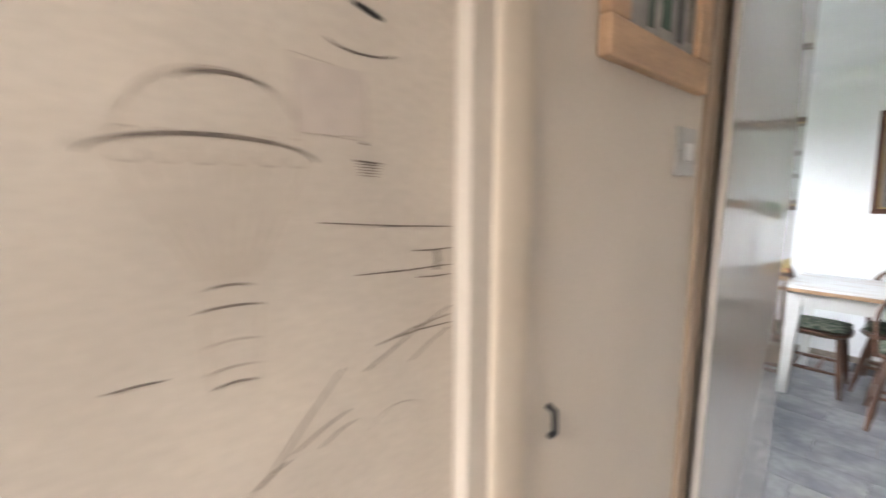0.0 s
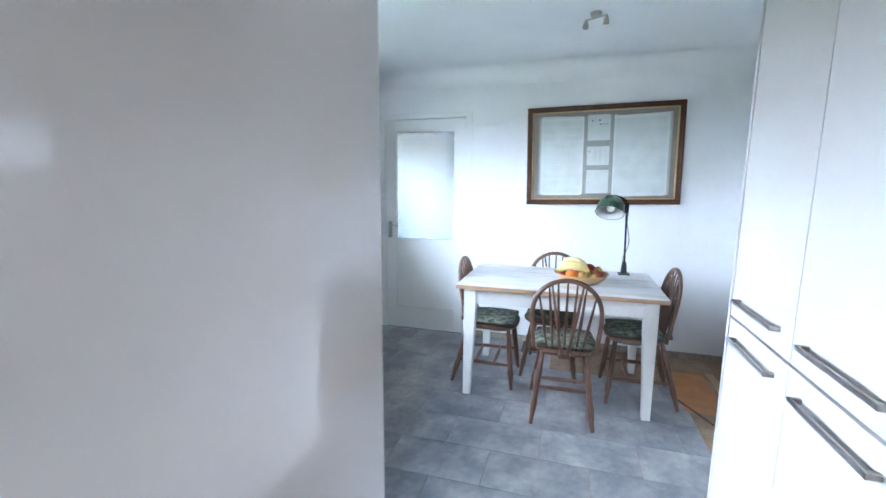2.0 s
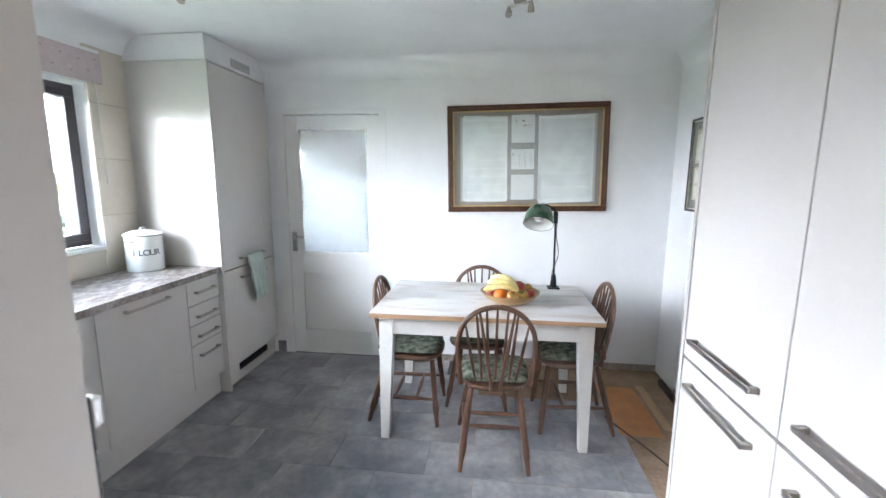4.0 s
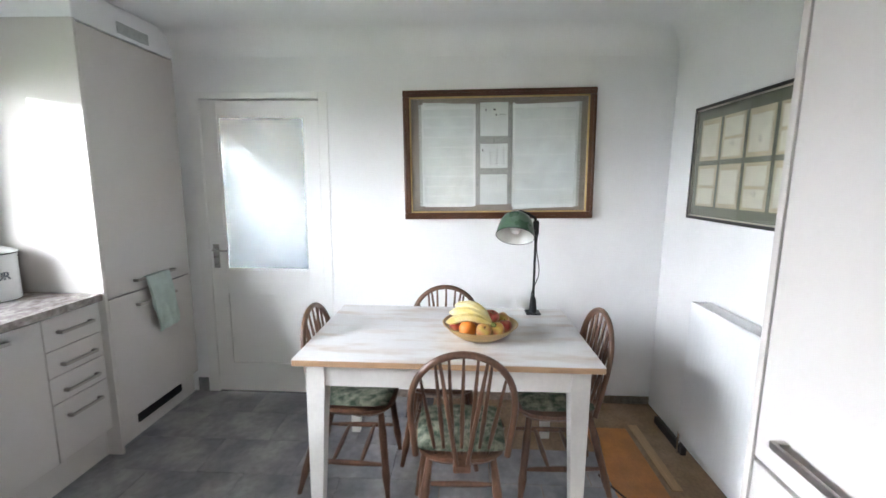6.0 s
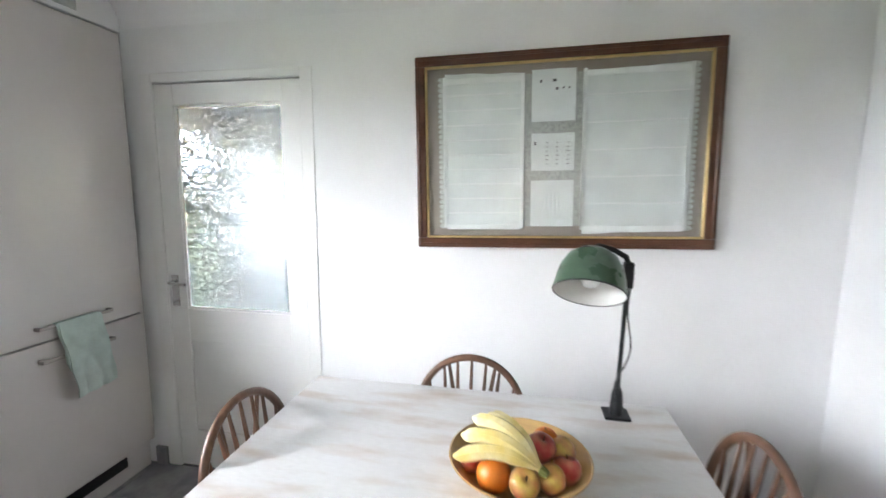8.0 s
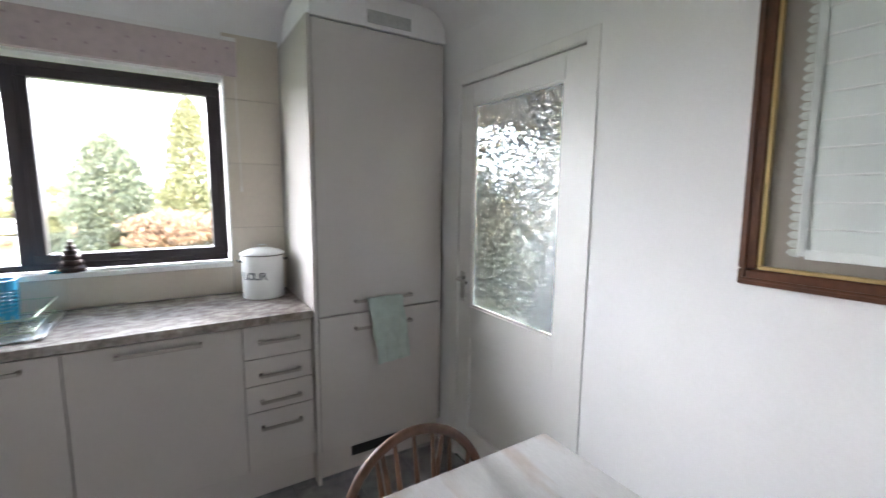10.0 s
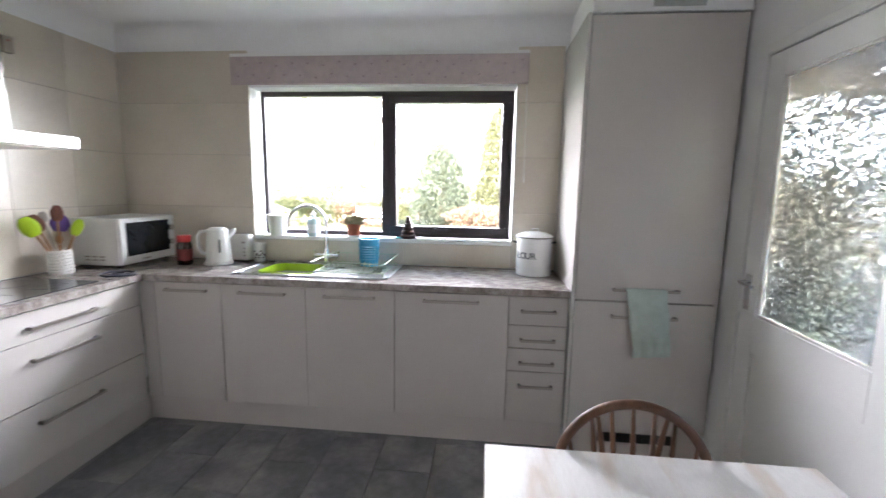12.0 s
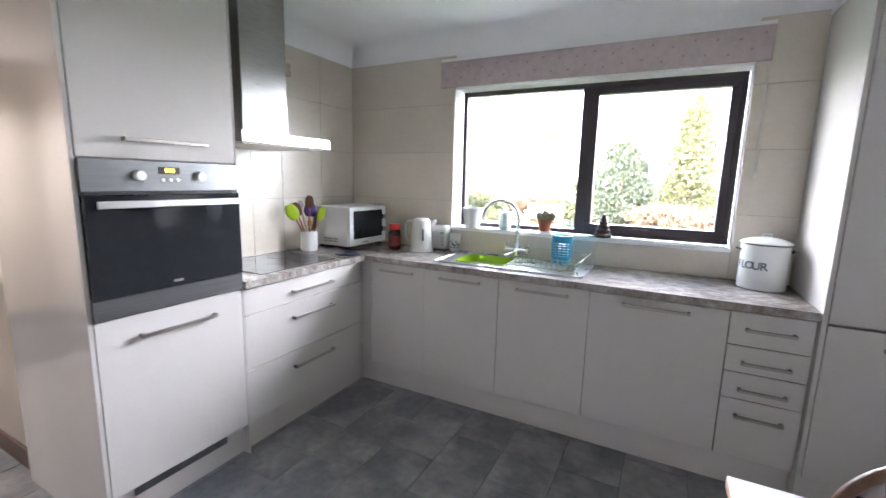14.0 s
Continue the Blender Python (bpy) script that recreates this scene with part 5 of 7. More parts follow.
def microwave():
    x0, x1, y0, y1, z0, z1 = 1.592, 1.928, 2.215, 2.668, WT + 0.014, 1.222
    u = thing("microwave", ((x0 + x1) / 2, (y0 + y1) / 2, WT), "white microwave oven with dark window and two dials", "microwave")
    part("case", B(x0, x1 - 0.022, y0, y1, z0, z1, bev=0.006, seg=2), M_white_pl, u)
    d = part("door", B(x1 - 0.0215, x1, y0, y1, z0 + 0.004, z1 - 0.002, bev=0.006, seg=2), M_white_pl, u)
    part("window", B(x1 + 0.0003, x1 + 0.003, y0 + 0.04, y1 - 0.055, z0 + 0.055, z1 - 0.03, bev=0.001), M_black, d)
    for z in (z0 + 0.11, z0 + 0.21):
        part("dial", lathe(bmesh.new(), [(0.022, 0), (0.02, 0.018), (0, 0.019)], (x1 + 0.003, y1 - 0.045, z), 18, 'X'), M_chrome, d, "round silver dial", True)
    for i in range(2):
        for k in range(3):
            part("vent", B(x0 + 0.08 + k * 0.05, x0 + 0.115 + k * 0.05, y0 - 0.001, y0 + 0.001, z0 + 0.03 + i * 0.02, z0 + 0.04 + i * 0.02), M_handle, u)
    part("badge", B(x1 + 0.0002, x1 + 0.001, y0 + 0.16, y0 + 0.22, z0 + 0.02, z0 + 0.03), M_handle, d)
    for x, y in ((x0 + 0.03, y0 + 0.03), (x0 + 0.03, y1 - 0.03), (x1 - 0.05, y0 + 0.03), (x1 - 0.05, y1 - 0.03)):
        part("foot", B(x - 0.012, x + 0.012, y - 0.012, y + 0.012, WT + 0.0002, z0), M_dark, u)
    return u


microwave()


def trivet():
    u = thing("trivet", (2.06, 2.03, WT), "dark blue cast pan trivet lying on the worktop", "trivet")
    M_tv = mat("navy_enamel", (0.02, 0.025, 0.05), 0.35, var=0.2)
    for r in (0.035, 0.075):
        part("ring", tube(bmesh.new(), [(2.065 + r * 1.15 * math.cos(a), 2.025 + r * math.sin(a), WT + 0.012) for a in (2 * math.pi * i / 28 for i in range(28))], 0.006, 8, True), M_tv, u, "", True)
    for k in range(3):
        a = 2 * math.pi * k / 3 + 0.4
        part("spoke", tube(bmesh.new(), [(2.065 + 0.035 * math.cos(a), 2.025 + 0.035 * math.sin(a), WT + 0.012), (2.065 + 0.085 * math.cos(a), 2.025 + 0.074 * math.sin(a), WT + 0.006)], 0.006, 8), M_tv, u, "", True)
    return u


trivet()


def utensil_pot():
    c = Vector((1.715, 2.02, WT + 0.0005))
    u = thing("utensil_pot", tuple(c), "white woven-pattern pot full of cooking utensils", "utensil pot")
    r, h = 0.055, 0.14
    part("pot", lathe(bmesh.new(), [(0, 0), (r * 0.95, 0), (r, 0.004), (r, h), (r - 0.005, h), (r - 0.006, 0.01), (0, 0.009)], c, 32), M_white_pl, u, "", True)
    wv = bmesh.new()
    for k in range(7):
        for i in range(22):
            a = 2 * math.pi * (i + 0.5 * (k % 2)) / 22
            z = c.z + 0.014 + k * 0.018
            p = c + Vector((r * math.cos(a), r * math.sin(a), 0))
            box(wv, p.x - 0.004, p.x + 0.004, p.y - 0.004, p.y + 0.004, z, z + 0.011, bev=0.0015)
    part("weave", wv, M_white_pl, u)
    M_sp = mat("beech_wood", (0.40, 0.20, 0.08), 0.55, var=0.2, scale=12, fine=60, stretch=(1, 1, 0.2))
    M_dw = mat("dark_wood_spoon", (0.16, 0.05, 0.025), 0.5, var=0.25, scale=12, fine=60)
    M_lm = mat("lime_silicone", (0.40, 0.58, 0.02), 0.45, var=0.06)
    M_pp = mat("purple_silicone", (0.085, 0.035, 0.22), 0.45, var=0.08)
    # head direction, length, head width, head length, material
    for nm, dx, dy, ln, hw, hl, m_ in (("spatula", -0.02, -0.105, 0.24, 0.044, 0.115, M_lm), ("spoon", -0.03, -0.07, 0.26, 0.038, 0.10, M_dw), ("spoon", 0.01, 0.0, 0.315, 0.030, 0.09, M_dw),
                                       ("ladle", -0.03, 0.045, 0.25, 0.046, 0.10, M_pp), ("spatula", 0.03, 0.075, 0.225, 0.029, 0.10, M_lm), ("spoon", 0.03, -0.02, 0.19, 0.016, 0.05, M_sp), ("turner", -0.05, -0.02, 0.31, 0.022, 0.06, M_handle)):
        a = c + Vector((-dx * 0.15, -dy * 0.15, 0.012))
        e = c + Vector((dx, dy, ln))
        dirv = (e - a).normalized()
        k = part(nm, tube(bmesh.new(), [a, a.lerp(e, 0.6), e], 0.005, 8), M_sp if m_ is not M_handle else M_handle, u, "", True)
        side = dirv.cross(Vector((0.75, -0.66, 0.1))).normalized()
        bm = bmesh.new()
        pts, rad = [], []
        for i in range(9):
            t = i / 8
            pts.append(e + dirv * (hl * t - 0.01))
            rad.append(max(0.004, hw * math.sin(math.pi * min(1.0, 0.12 + 0.80 * t)) ** 0.6))
        tube(bm, pts, rad, 12)
        nrm = dirv.cross(side).normalized()
        mid = e + dirv * hl / 2
        for v in bm.verts:
            q = v.co - mid
            v.co -= nrm * q.dot(nrm) * 0.78
        part("head", bm, m_, k, "", True)
    return u


utensil_pot()


def jar():
    c = Vector((2.183, 2.425, WT + 0.0005))
    u = thing("coffee_jar", tuple(c), "glass coffee jar with red lid and brown contents", "jar")
    part("jar", lathe(bmesh.new(), [(0, 0), (0.042, 0), (0.046, 0.006), (0.046, 0.05), (0.043, 0.07), (0.046, 0.1), (0.044, 0.135), (0.036, 0.15), (0, 0.15)], c, 28), mat("coffee_brown_glass", (0.035, 0.012, 0.008), 0.1, var=0.2, scale=20), u, "", True)
    part("label", lathe(bmesh.new(), [(0.0468, 0.03), (0.0468, 0.105), (0.046, 0.105), (0.046, 0.03), (0.0468, 0.03)], c, 28), mat("red_label", (0.22, 0.03, 0.025), 0.4, var=0.15, scale=40), u, "", True)
    part("lid", lathe(bmesh.new(), [(0.041, 0.151), (0.043, 0.154), (0.043, 0.188), (0.038, 0.194), (0, 0.195)], c, 28), mat("red_lid", (0.50, 0.03, 0.03), 0.35, var=0.05), u, "", True)
    return u


jar()


def kettle():
    c = Vector((2.385, 2.482, WT + 0.0005))
    u = thing("kettle", tuple(c), "white electric jug kettle on its base", "kettle")
    part("base", lathe(bmesh.new(), [(0, 0), (0.088, 0), (0.09, 0.006), (0.085, 0.018), (0, 0.018)], c, 32), M_white_pl, u, "", True)
    part("jug", lathe(bmesh.new(), [(0, 0.02), (0.08, 0.02), (0.08, 0.03), (0.076, 0.1), (0.068, 0.2), (0.064, 0.232), (0, 0.233)], c, 40), M_white_pl, u, "", True)
    part("lid", lathe(bmesh.new(), [(0.055, 0.2335), (0.05, 0.243), (0, 0.246)], c, 32), M_white_pl, u, "", True)
    sp = bmesh.new()
    tube(sp, [c + Vector((0.05, 0.03, 0.19)), c + Vector((0.082, 0.05, 0.222)), c + Vector((0.09, 0.055, 0.235))], [0.026, 0.016, 0.008], 10)
    part("spout", sp, M_white_pl, u, "", True)
    d = Vector((-0.72, -0.5, 0)).normalized()
    part("handle", tube(bmesh.new(), [c + d * 0.06 + Vector((0, 0, 0.222)), c + d * 0.10 + Vector((0, 0, 0.22)), c + d * 0.118 + Vector((0, 0, 0.19)), c + d * 0.115 + Vector((0, 0, 0.12)), c + d * 0.10 + Vector((0, 0, 0.08)), c + d * 0.072 + Vector((0, 0, 0.072))], 0.0115, 10), M_white_pl, u, "", True)
    g = Vector((0.62, -0.78, 0)).normalized()
    w = bmesh.new()
    tube(w, [c + g * 0.0775 + Vector((0, 0, 0.085)), c + g * 0.0725 + Vector((0, 0, 0.17))], 0.007, 8)
    part("gauge", w, mat("smoked_gauge", (0.12, 0.13, 0.14), 0.15), u, "", True)
    return u


kettle()


def toaster():
    x0, x1, y0, y1, z0 = 2.40, 2.535, 2.585, 2.672, WT + 0.0005
    u = thing("toaster", ((x0 + x1) / 2, (y0 + y1) / 2, WT), "white two-slice toaster behind the kettle", "toaster")
    part("case", B(x0 - 0.09, x1, y0 - 0.01, y1, z0 + 0.006, z0 + 0.19, bev=0.022, seg=4), M_white_pl, u, "", True)
    part("slot", B(x0 - 0.07, x1 - 0.025, y0 + 0.025, y0 + 0.05, z0 + 0.1895, z0 + 0.191), M_dark, u)
    for k in range(3):
        part("button", B(x1 - 0.03, x1 - 0.018, y0 - 0.013, y0 - 0.0102, z0 + 0.04 + k * 0.025, z0 + 0.05 + k * 0.025, bev=0.001), M_handle, u)
    part("lever", B(x1 - 0.036, x1 - 0.012, y0 - 0.024, y0 - 0.0102, z0 + 0.13, z0 + 0.142, bev=0.003), M_handle, u)
    part("foot", B(x0 - 0.07, x1 - 0.02, y0 + 0.01, y1 - 0.02, z0, z0 + 0.0062), M_dark, u)
    return u


toaster()


def mug():
    c = Vector((2.592, 2.63, WT + 0.0005))
    u = thing("mug", tuple(c), "white mug with a grey printed pattern", "mug")
    part("cup", lathe(bmesh.new(), [(0, 0), (0.033, 0), (0.036, 0.003), (0.043, 0.128), (0.040, 0.128), (0.033, 0.006), (0, 0.006)], c, 28), M_white_pl, u, "", True)
    pt = bmesh.new()
    for k in range(6):
        a = -1.9 + k * 0.33
        for z in (0.03 + 0.02 * (k % 2), 0.075 - 0.015 * (k % 3)):
            rr = 0.0365 + 0.045 * z
            p = c + Vector((rr * math.cos(a), rr * math.sin(a), z))
            lathe(pt, [(0.009, -0.004), (0.007, 0.004), (0, 0.005)], p, 7)
    part("print", pt, mat("grey_print_mug", (0.22, 0.19, 0.18), 0.4, var=0.2), u)
    return u


mug()


# ---- on the window sill ----
SZ = 1.0925


def sill_pot():
    c = Vector((2.688, 2.722, SZ))
    u = thing("planter_pot", tuple(c), "white pail with a small bluish plant on the sill", "plant pot")
    part("pot", lathe(bmesh.new(), [(0, 0), (0.051, 0), (0.053, 0.004), (0.074, 0.135), (0.078, 0.137), (0.078, 0.146), (0.070, 0.146), (0.050, 0.01), (0, 0.01)], (c.x + 0.012, c.y - 0.028, c.z), 28), M_white_pl, u, "", True)
    lf = bmesh.new()
    rnd = random.Random(4)
    for i in range(60):
        a, rr, z = rnd.uniform(0, 6.28), rnd.uniform(0, 0.04), rnd.uniform(0.12, 0.215)
        p = c + Vector((0.012 + rr * math.cos(a), -0.028 + rr * math.sin(a), z))
        s = 0.008
        m = Matrix.Translation(p) @ Euler((rnd.uniform(0, 3), rnd.uniform(0, 3), rnd.uniform(0, 3))).to_matrix().to_4x4()
        vs = [lf.verts.new(m @ Vector(q)) for q in ((-s, 0, 0), (0, s * 0.5, 0.002), (s, 0, 0), (0, -s * 0.5, 0.002))]
        lf.faces.new(vs)
    part("plant", lf, mat("blue_green_leaf", (0.22, 0.30, 0.36), 0.6, var=0.2, island=0.2), u)
    part("ear", tube(bmesh.new(), [(c.x + 0.080, c.y - 0.028, c.z + 0.125), (c.x + 0.106, c.y - 0.028, c.z + 0.12), (c.x + 0.1, c.y - 0.028, c.z + 0.085), (c.x + 0.072, c.y - 0.028, c.z + 0.075)], 0.004, 8), M_white_pl, u, "", True)
    return u


sill_pot()


def soap_bottle():
    c = Vector((2.955, 2.706, SZ))
    u = thing("soap_bottle", tuple(c), "clear pale blue bottle of washing-up liquid", "bottle")
    part("bottle", lathe(bmesh.new(), [(0, 0), (0.038, 0), (0.042, 0.005), (0.042, 0.1), (0.036, 0.122), (0.016, 0.134), (0.016, 0.144), (0, 0.145)], c, 24), mat("pale_aqua_plastic", (0.50, 0.66, 0.70), 0.15, var=0.05), u, "", True)
    part("cap", lathe(bmesh.new(), [(0.018, 0.1455), (0.018, 0.16), (0.008, 0.166), (0.006, 0.178), (0, 0.179)], c, 16), M_white_pl, u, "", True)
    part("label", lathe(bmesh.new(), [(0.0426, 0.025), (0.0426, 0.085), (0.0421, 0.085), (0.0421, 0.025), (0.0426, 0.025)], c, 24), mat("white_label", (0.7, 0.76, 0.8), 0.4), u, "", True)
    return u


soap_bottle()


def cactus():
    c = Vector((3.243, 2.716, SZ))
    u = thing("cactus", tuple(c), "clump of small cacti in a terracotta pot on a saucer", "plant")
    part("saucer", lathe(bmesh.new(), [(0, 0), (0.04, 0), (0.05, 0.014), (0.047, 0.014), (0.038, 0.004), (0, 0.004)], c, 28), M_white_pl, u, "white saucer", True)
    part("pot", lathe(bmesh.new(), [(0, 0.005), (0.036, 0.005), (0.046, 0.07), (0.05, 0.07), (0.051, 0.092), (0.045, 0.092), (0.042, 0.075), (0, 0.075)], c, 28), mat("terracotta", (0.36, 0.10, 0.045), 0.75, var=0.12, scale=12, fine=120, bump=0.1), u, "terracotta pot", True)
    M_ca = mat("woolly_cactus", (0.24, 0.23, 0.10), 0.85, var=0.3, scale=60, fine=300, bump=0.6, col2=(0.52, 0.43, 0.27), dist=0.006)
    for dx, dy, z, r in ((-0.022, -0.01, 0.1, 0.03), (0.024, -0.008, 0.1, 0.03), (0.0, 0.012, 0.118, 0.03), (-0.045, 0.008, 0.112, 0.024), (0.046, 0.006, 0.115, 0.025), (0.0, -0.025, 0.102, 0.024)):
        bm = bmesh.new()
        bmesh.ops.create_uvsphere(bm, u_segments=24, v_segments=12, radius=r)
        for v in bm.verts:
            a = math.atan2(v.co.y, v.co.x)
            v.co *= 1 + 0.08 * math.cos(12 * a) + 0.03 * noise.noise(v.co * 120)
            v.co.z *= 1.12
        bmesh.ops.translate(bm, vec=c + Vector((dx, dy, z)), verts=bm.verts)
        part("stem", bm, M_ca, u, "", True)
    return u


cactus()


def stacked_ornament():
    c = Vector((3.628, 2.714, SZ))
    u = thing("stacked_ornament", tuple(c), "dark brown stack of weights rising to a knob", "ornament")
    M_br = mat("dark_bronze", (0.05, 0.028, 0.025), 0.35, 0.5, var=0.2)
    z = 0.0
    for r, h in ((0.056, 0.03), (0.046, 0.028), (0.037, 0.026), (0.029, 0.024), (0.021, 0.021), (0.013, 0.022)):
        part("tier", lathe(bmesh.new(), [(0, z), (r * 0.9, z), (r, z + h * 0.25), (r, z + h * 0.7), (r * 0.85, z + h), (0, z + h)], c, 24), M_br, u, "", True)
        z += h
    return u


stacked_ornament()
solo("blue_cloth", B(3.545, 3.60, 2.672, 2.735, SZ, SZ + 0.008, bev=0.003, seg=2), mat("turquoise_cloth", (0.02, 0.36, 0.50), 0.8, var=0.1, scale=40, fine=200, bump=0.2), "folded turquoise cleaning cloth on the sill", "cloth")


def pull_cord():
    u = thing("blind_cord", (4.395, 2.668, 1.50), "thin white blind cord with a toggle", "cord")
    part("cord", tube(bmesh.new(), [(4.392, 2.672, 2.10), (4.394, 2.668, 1.8), (4.397, 2.668, 1.52)], 0.0022, 6), M_white_pl, u, "", True)
    part("toggle", lathe(bmesh.new(), [(0, 0), (0.005, 0.002), (0.005, 0.03), (0.002, 0.036), (0, 0.036)], (4.397, 2.668, 1.487), 10), M_white_pl, u, "", True)
    return u


pull_cord()


def tea_towel():
    u = thing("tea_towel", (4.99, YF - 0.06, 0.6), "pale green towel draped over the fridge cabinet handles", "towel")
    M_tw = mat("pale_mint_towelling", (0.52, 0.62, 0.57), 0.95, var=0.06, scale=20, fine=260, bump=0.5, dist=0.004)
    yb = YF - 0.035 - 0.032
    zt = 0.935 + 0.0085
    def drape(name, x0, x1, zb, out, seed, lab=""):
        bm = bmesh.new()
        g = []
        n, m = 26, 30
        for i in range(n + 1):
            row = []
            for j in range(m + 1):
                a, b = i / n, j / m
                z = zt + (zb - zt) * b
                sag = 0.012 * math.sin(a * 9 + seed) * b + 0.010 * noise.noise((a * 3, b * 3, seed))
                row.append(bm.verts.new((x0 + (x1 - x0) * a + 0.035 * b + 0.012 * noise.noise((a, b * 3, seed + 5)), yb + out * (0.004 + 0.010 * min(1, b * 5)) - abs(sag) * 0.9 + (0.003 if b == 0 else 0), z + 0.012 * a * b)))
            g.append(row)
        for i in range(n):
            for j in range(m):
                bm.faces.new((g[i][j], g[i + 1][j], g[i + 1][j + 1], g[i][j + 1]))
        r = bmesh.ops.extrude_face_region(bm, geom=list(bm.faces))
        bmesh.ops.translate(bm, vec=(0, 0.004, 0), verts=[v for v in r["geom"] if isinstance(v, bmesh.types.BMVert)])
        bmesh.ops.recalc_face_normals(bm, faces=bm.faces)
        return part(name, bm, M_tw, u, lab, True)
    drape("front_fold", 4.905, 5.095, 0.585, -1, 1.0)
    drape("back_fold", 4.89, 4.965, 0.72, -0.3, 4.0)
    tube_b = bmesh.new()
    box(tube_b, 4.893, 5.085, yb - 0.006, yb + 0.016, zt - 0.002, zt + 0.004, bev=0.002)
    part("top_fold", tube_b, M_tw, u)
    return u


tea_towel()

# ---- overhead ----
struct("trim_soffit", B(4.645, XE - 0.001, YF - 0.012, YN - 0.001, 2.301, ZC - 0.001, bev=0.004), M_ceil)
solo("bare_plaster_patch", B(4.93, 5.17, YF - 0.0155, YF - 0.0125, 2.325, 2.385), mat("bare_grey_plaster", (0.52, 0.54, 0.53), 0.9, var=0.12, scale=20, fine=120, bump=0.2), "unpainted grey plaster patch above the fridge cabinet", "patch")


def spot_bar(c, yaw, group):
    u = thing("ceiling_spotlight", (c[0], c[1], ZC), "brushed metal ceiling spotlight bar with two heads", "spotlight", group)
    m = Matrix.Translation((c[0], c[1], ZC)) @ pose(0, 0, 0, 0, 0, yaw)
    def add(name, bm, material, label=""):
        bmesh.ops.transform(bm, matrix=m, verts=bm.verts)
        return part(name, bm, material, u, label, True)
    add("rose", lathe(bmesh.new(), [(0.03, -0.022), (0.035, -0.004), (0.035, -0.0005), (0, -0.0005)], (0, 0, 0), 20), M_handle)
    add("bar", tube(bmesh.new(), [(-0.07, 0, -0.03), (0.07, 0, -0.03)], 0.006, 8), M_handle)
    for s in (-1, 1):
        b = lathe(bmesh.new(), [(0.018, -0.042), (0.017, -0.022), (0.011, 0.0), (0.006, 0.005), (0, 0.005)], (0, 0, 0), 18)
        bmesh.ops.transform(b, matrix=Matrix.Translation((0.065 * s, 0, -0.038)) @ pose(0, 0, 0, 22 * s, 12 * s, 0), verts=b.verts)
        add("spot_head", b, M_handle, "small conical lamp head")
    return u


spot_bar((4.32, 0.075), 60, "ceiling spotlights")
spot_bar((3.99, 1.70), 70, "ceiling spotlights")

# ---- floor finishes ----
M_cable = mat("brown_cable", (0.07, 0.04, 0.025), 0.6, var=0.2)
struct("floor_bare_screed", B(3.40, XE - 0.001, YS + 0.001, 0.35, FL - 0.0058, FL - 0.0018), M_screed, "bare brown screed where tiles are missing")
solo("hardboard_sheet", B(4.42, 5.06, -0.90, -0.635, FL - 0.0015, FL + 0.002, bev=0.001), M_ply, "orange hardboard sheet lying on the bare floor", "board")
solo("wood_batten", B(4.50, 5.10, -0.985, -0.93, FL - 0.0015, FL + 0.004, bev=0.001), mat("pale_batten", (0.50, 0.33, 0.18), 0.6, var=0.15, scale=8, fine=60, stretch=(0.3, 3, 3)), "pale thin batten on the bare floor", "batten")


def cable():
    pts = []
    for i in range(30):
        t = i / 29
        pts.append((4.55 - 0.85 * t + 0.03 * math.sin(t * 9), -0.60 - 0.30 * t + 0.035 * math.sin(t * 7 + 1), 0.006))
    return solo("floor_cable", tube(bmesh.new(), pts, 0.005, 7), M_cable, "thin brown cable trailing over the floor", "cable", smooth=True)


cable()
solo("skirting_offcut", B(4.80, 5.15, -1.150, -1.118, FL - 0.0018, FL + 0.045, bev=0.003), mat("dark_offcut", (0.07, 0.05, 0.04), 0.7, var=0.25, scale=12), "dark piece of old skirting beside the radiator", "skirting")
for b in ((XE - 0.006, XE - 0.001, YS + 0.004, 1.06), ):
    struct("trim_rough_plaster_edge", B(*b, FL - 0.0018, FL + 0.055), mat("rough_plaster", (0.42, 0.36, 0.30), 0.95, var=0.2, scale=30, fine=120, bump=0.6, dist=0.01))

# ---- hall ----
M_tan = mat("tan_door_lining", (0.42, 0.33, 0.25), 0.5, var=0.1, scale=5, fine=50, bump=0.1, stretch=(4, 4, 0.4))
M_cream_gl = mat("cream_gloss_woodwork", (0.66, 0.58, 0.48), 0.6, var=0.04, scale=4, fine=50, bump=0.05)
struct("trim_kitchen_door_lining", B(1.345, 1.400, HW - 0.012, HW - 0.0005, FL, ZC), M_tan)


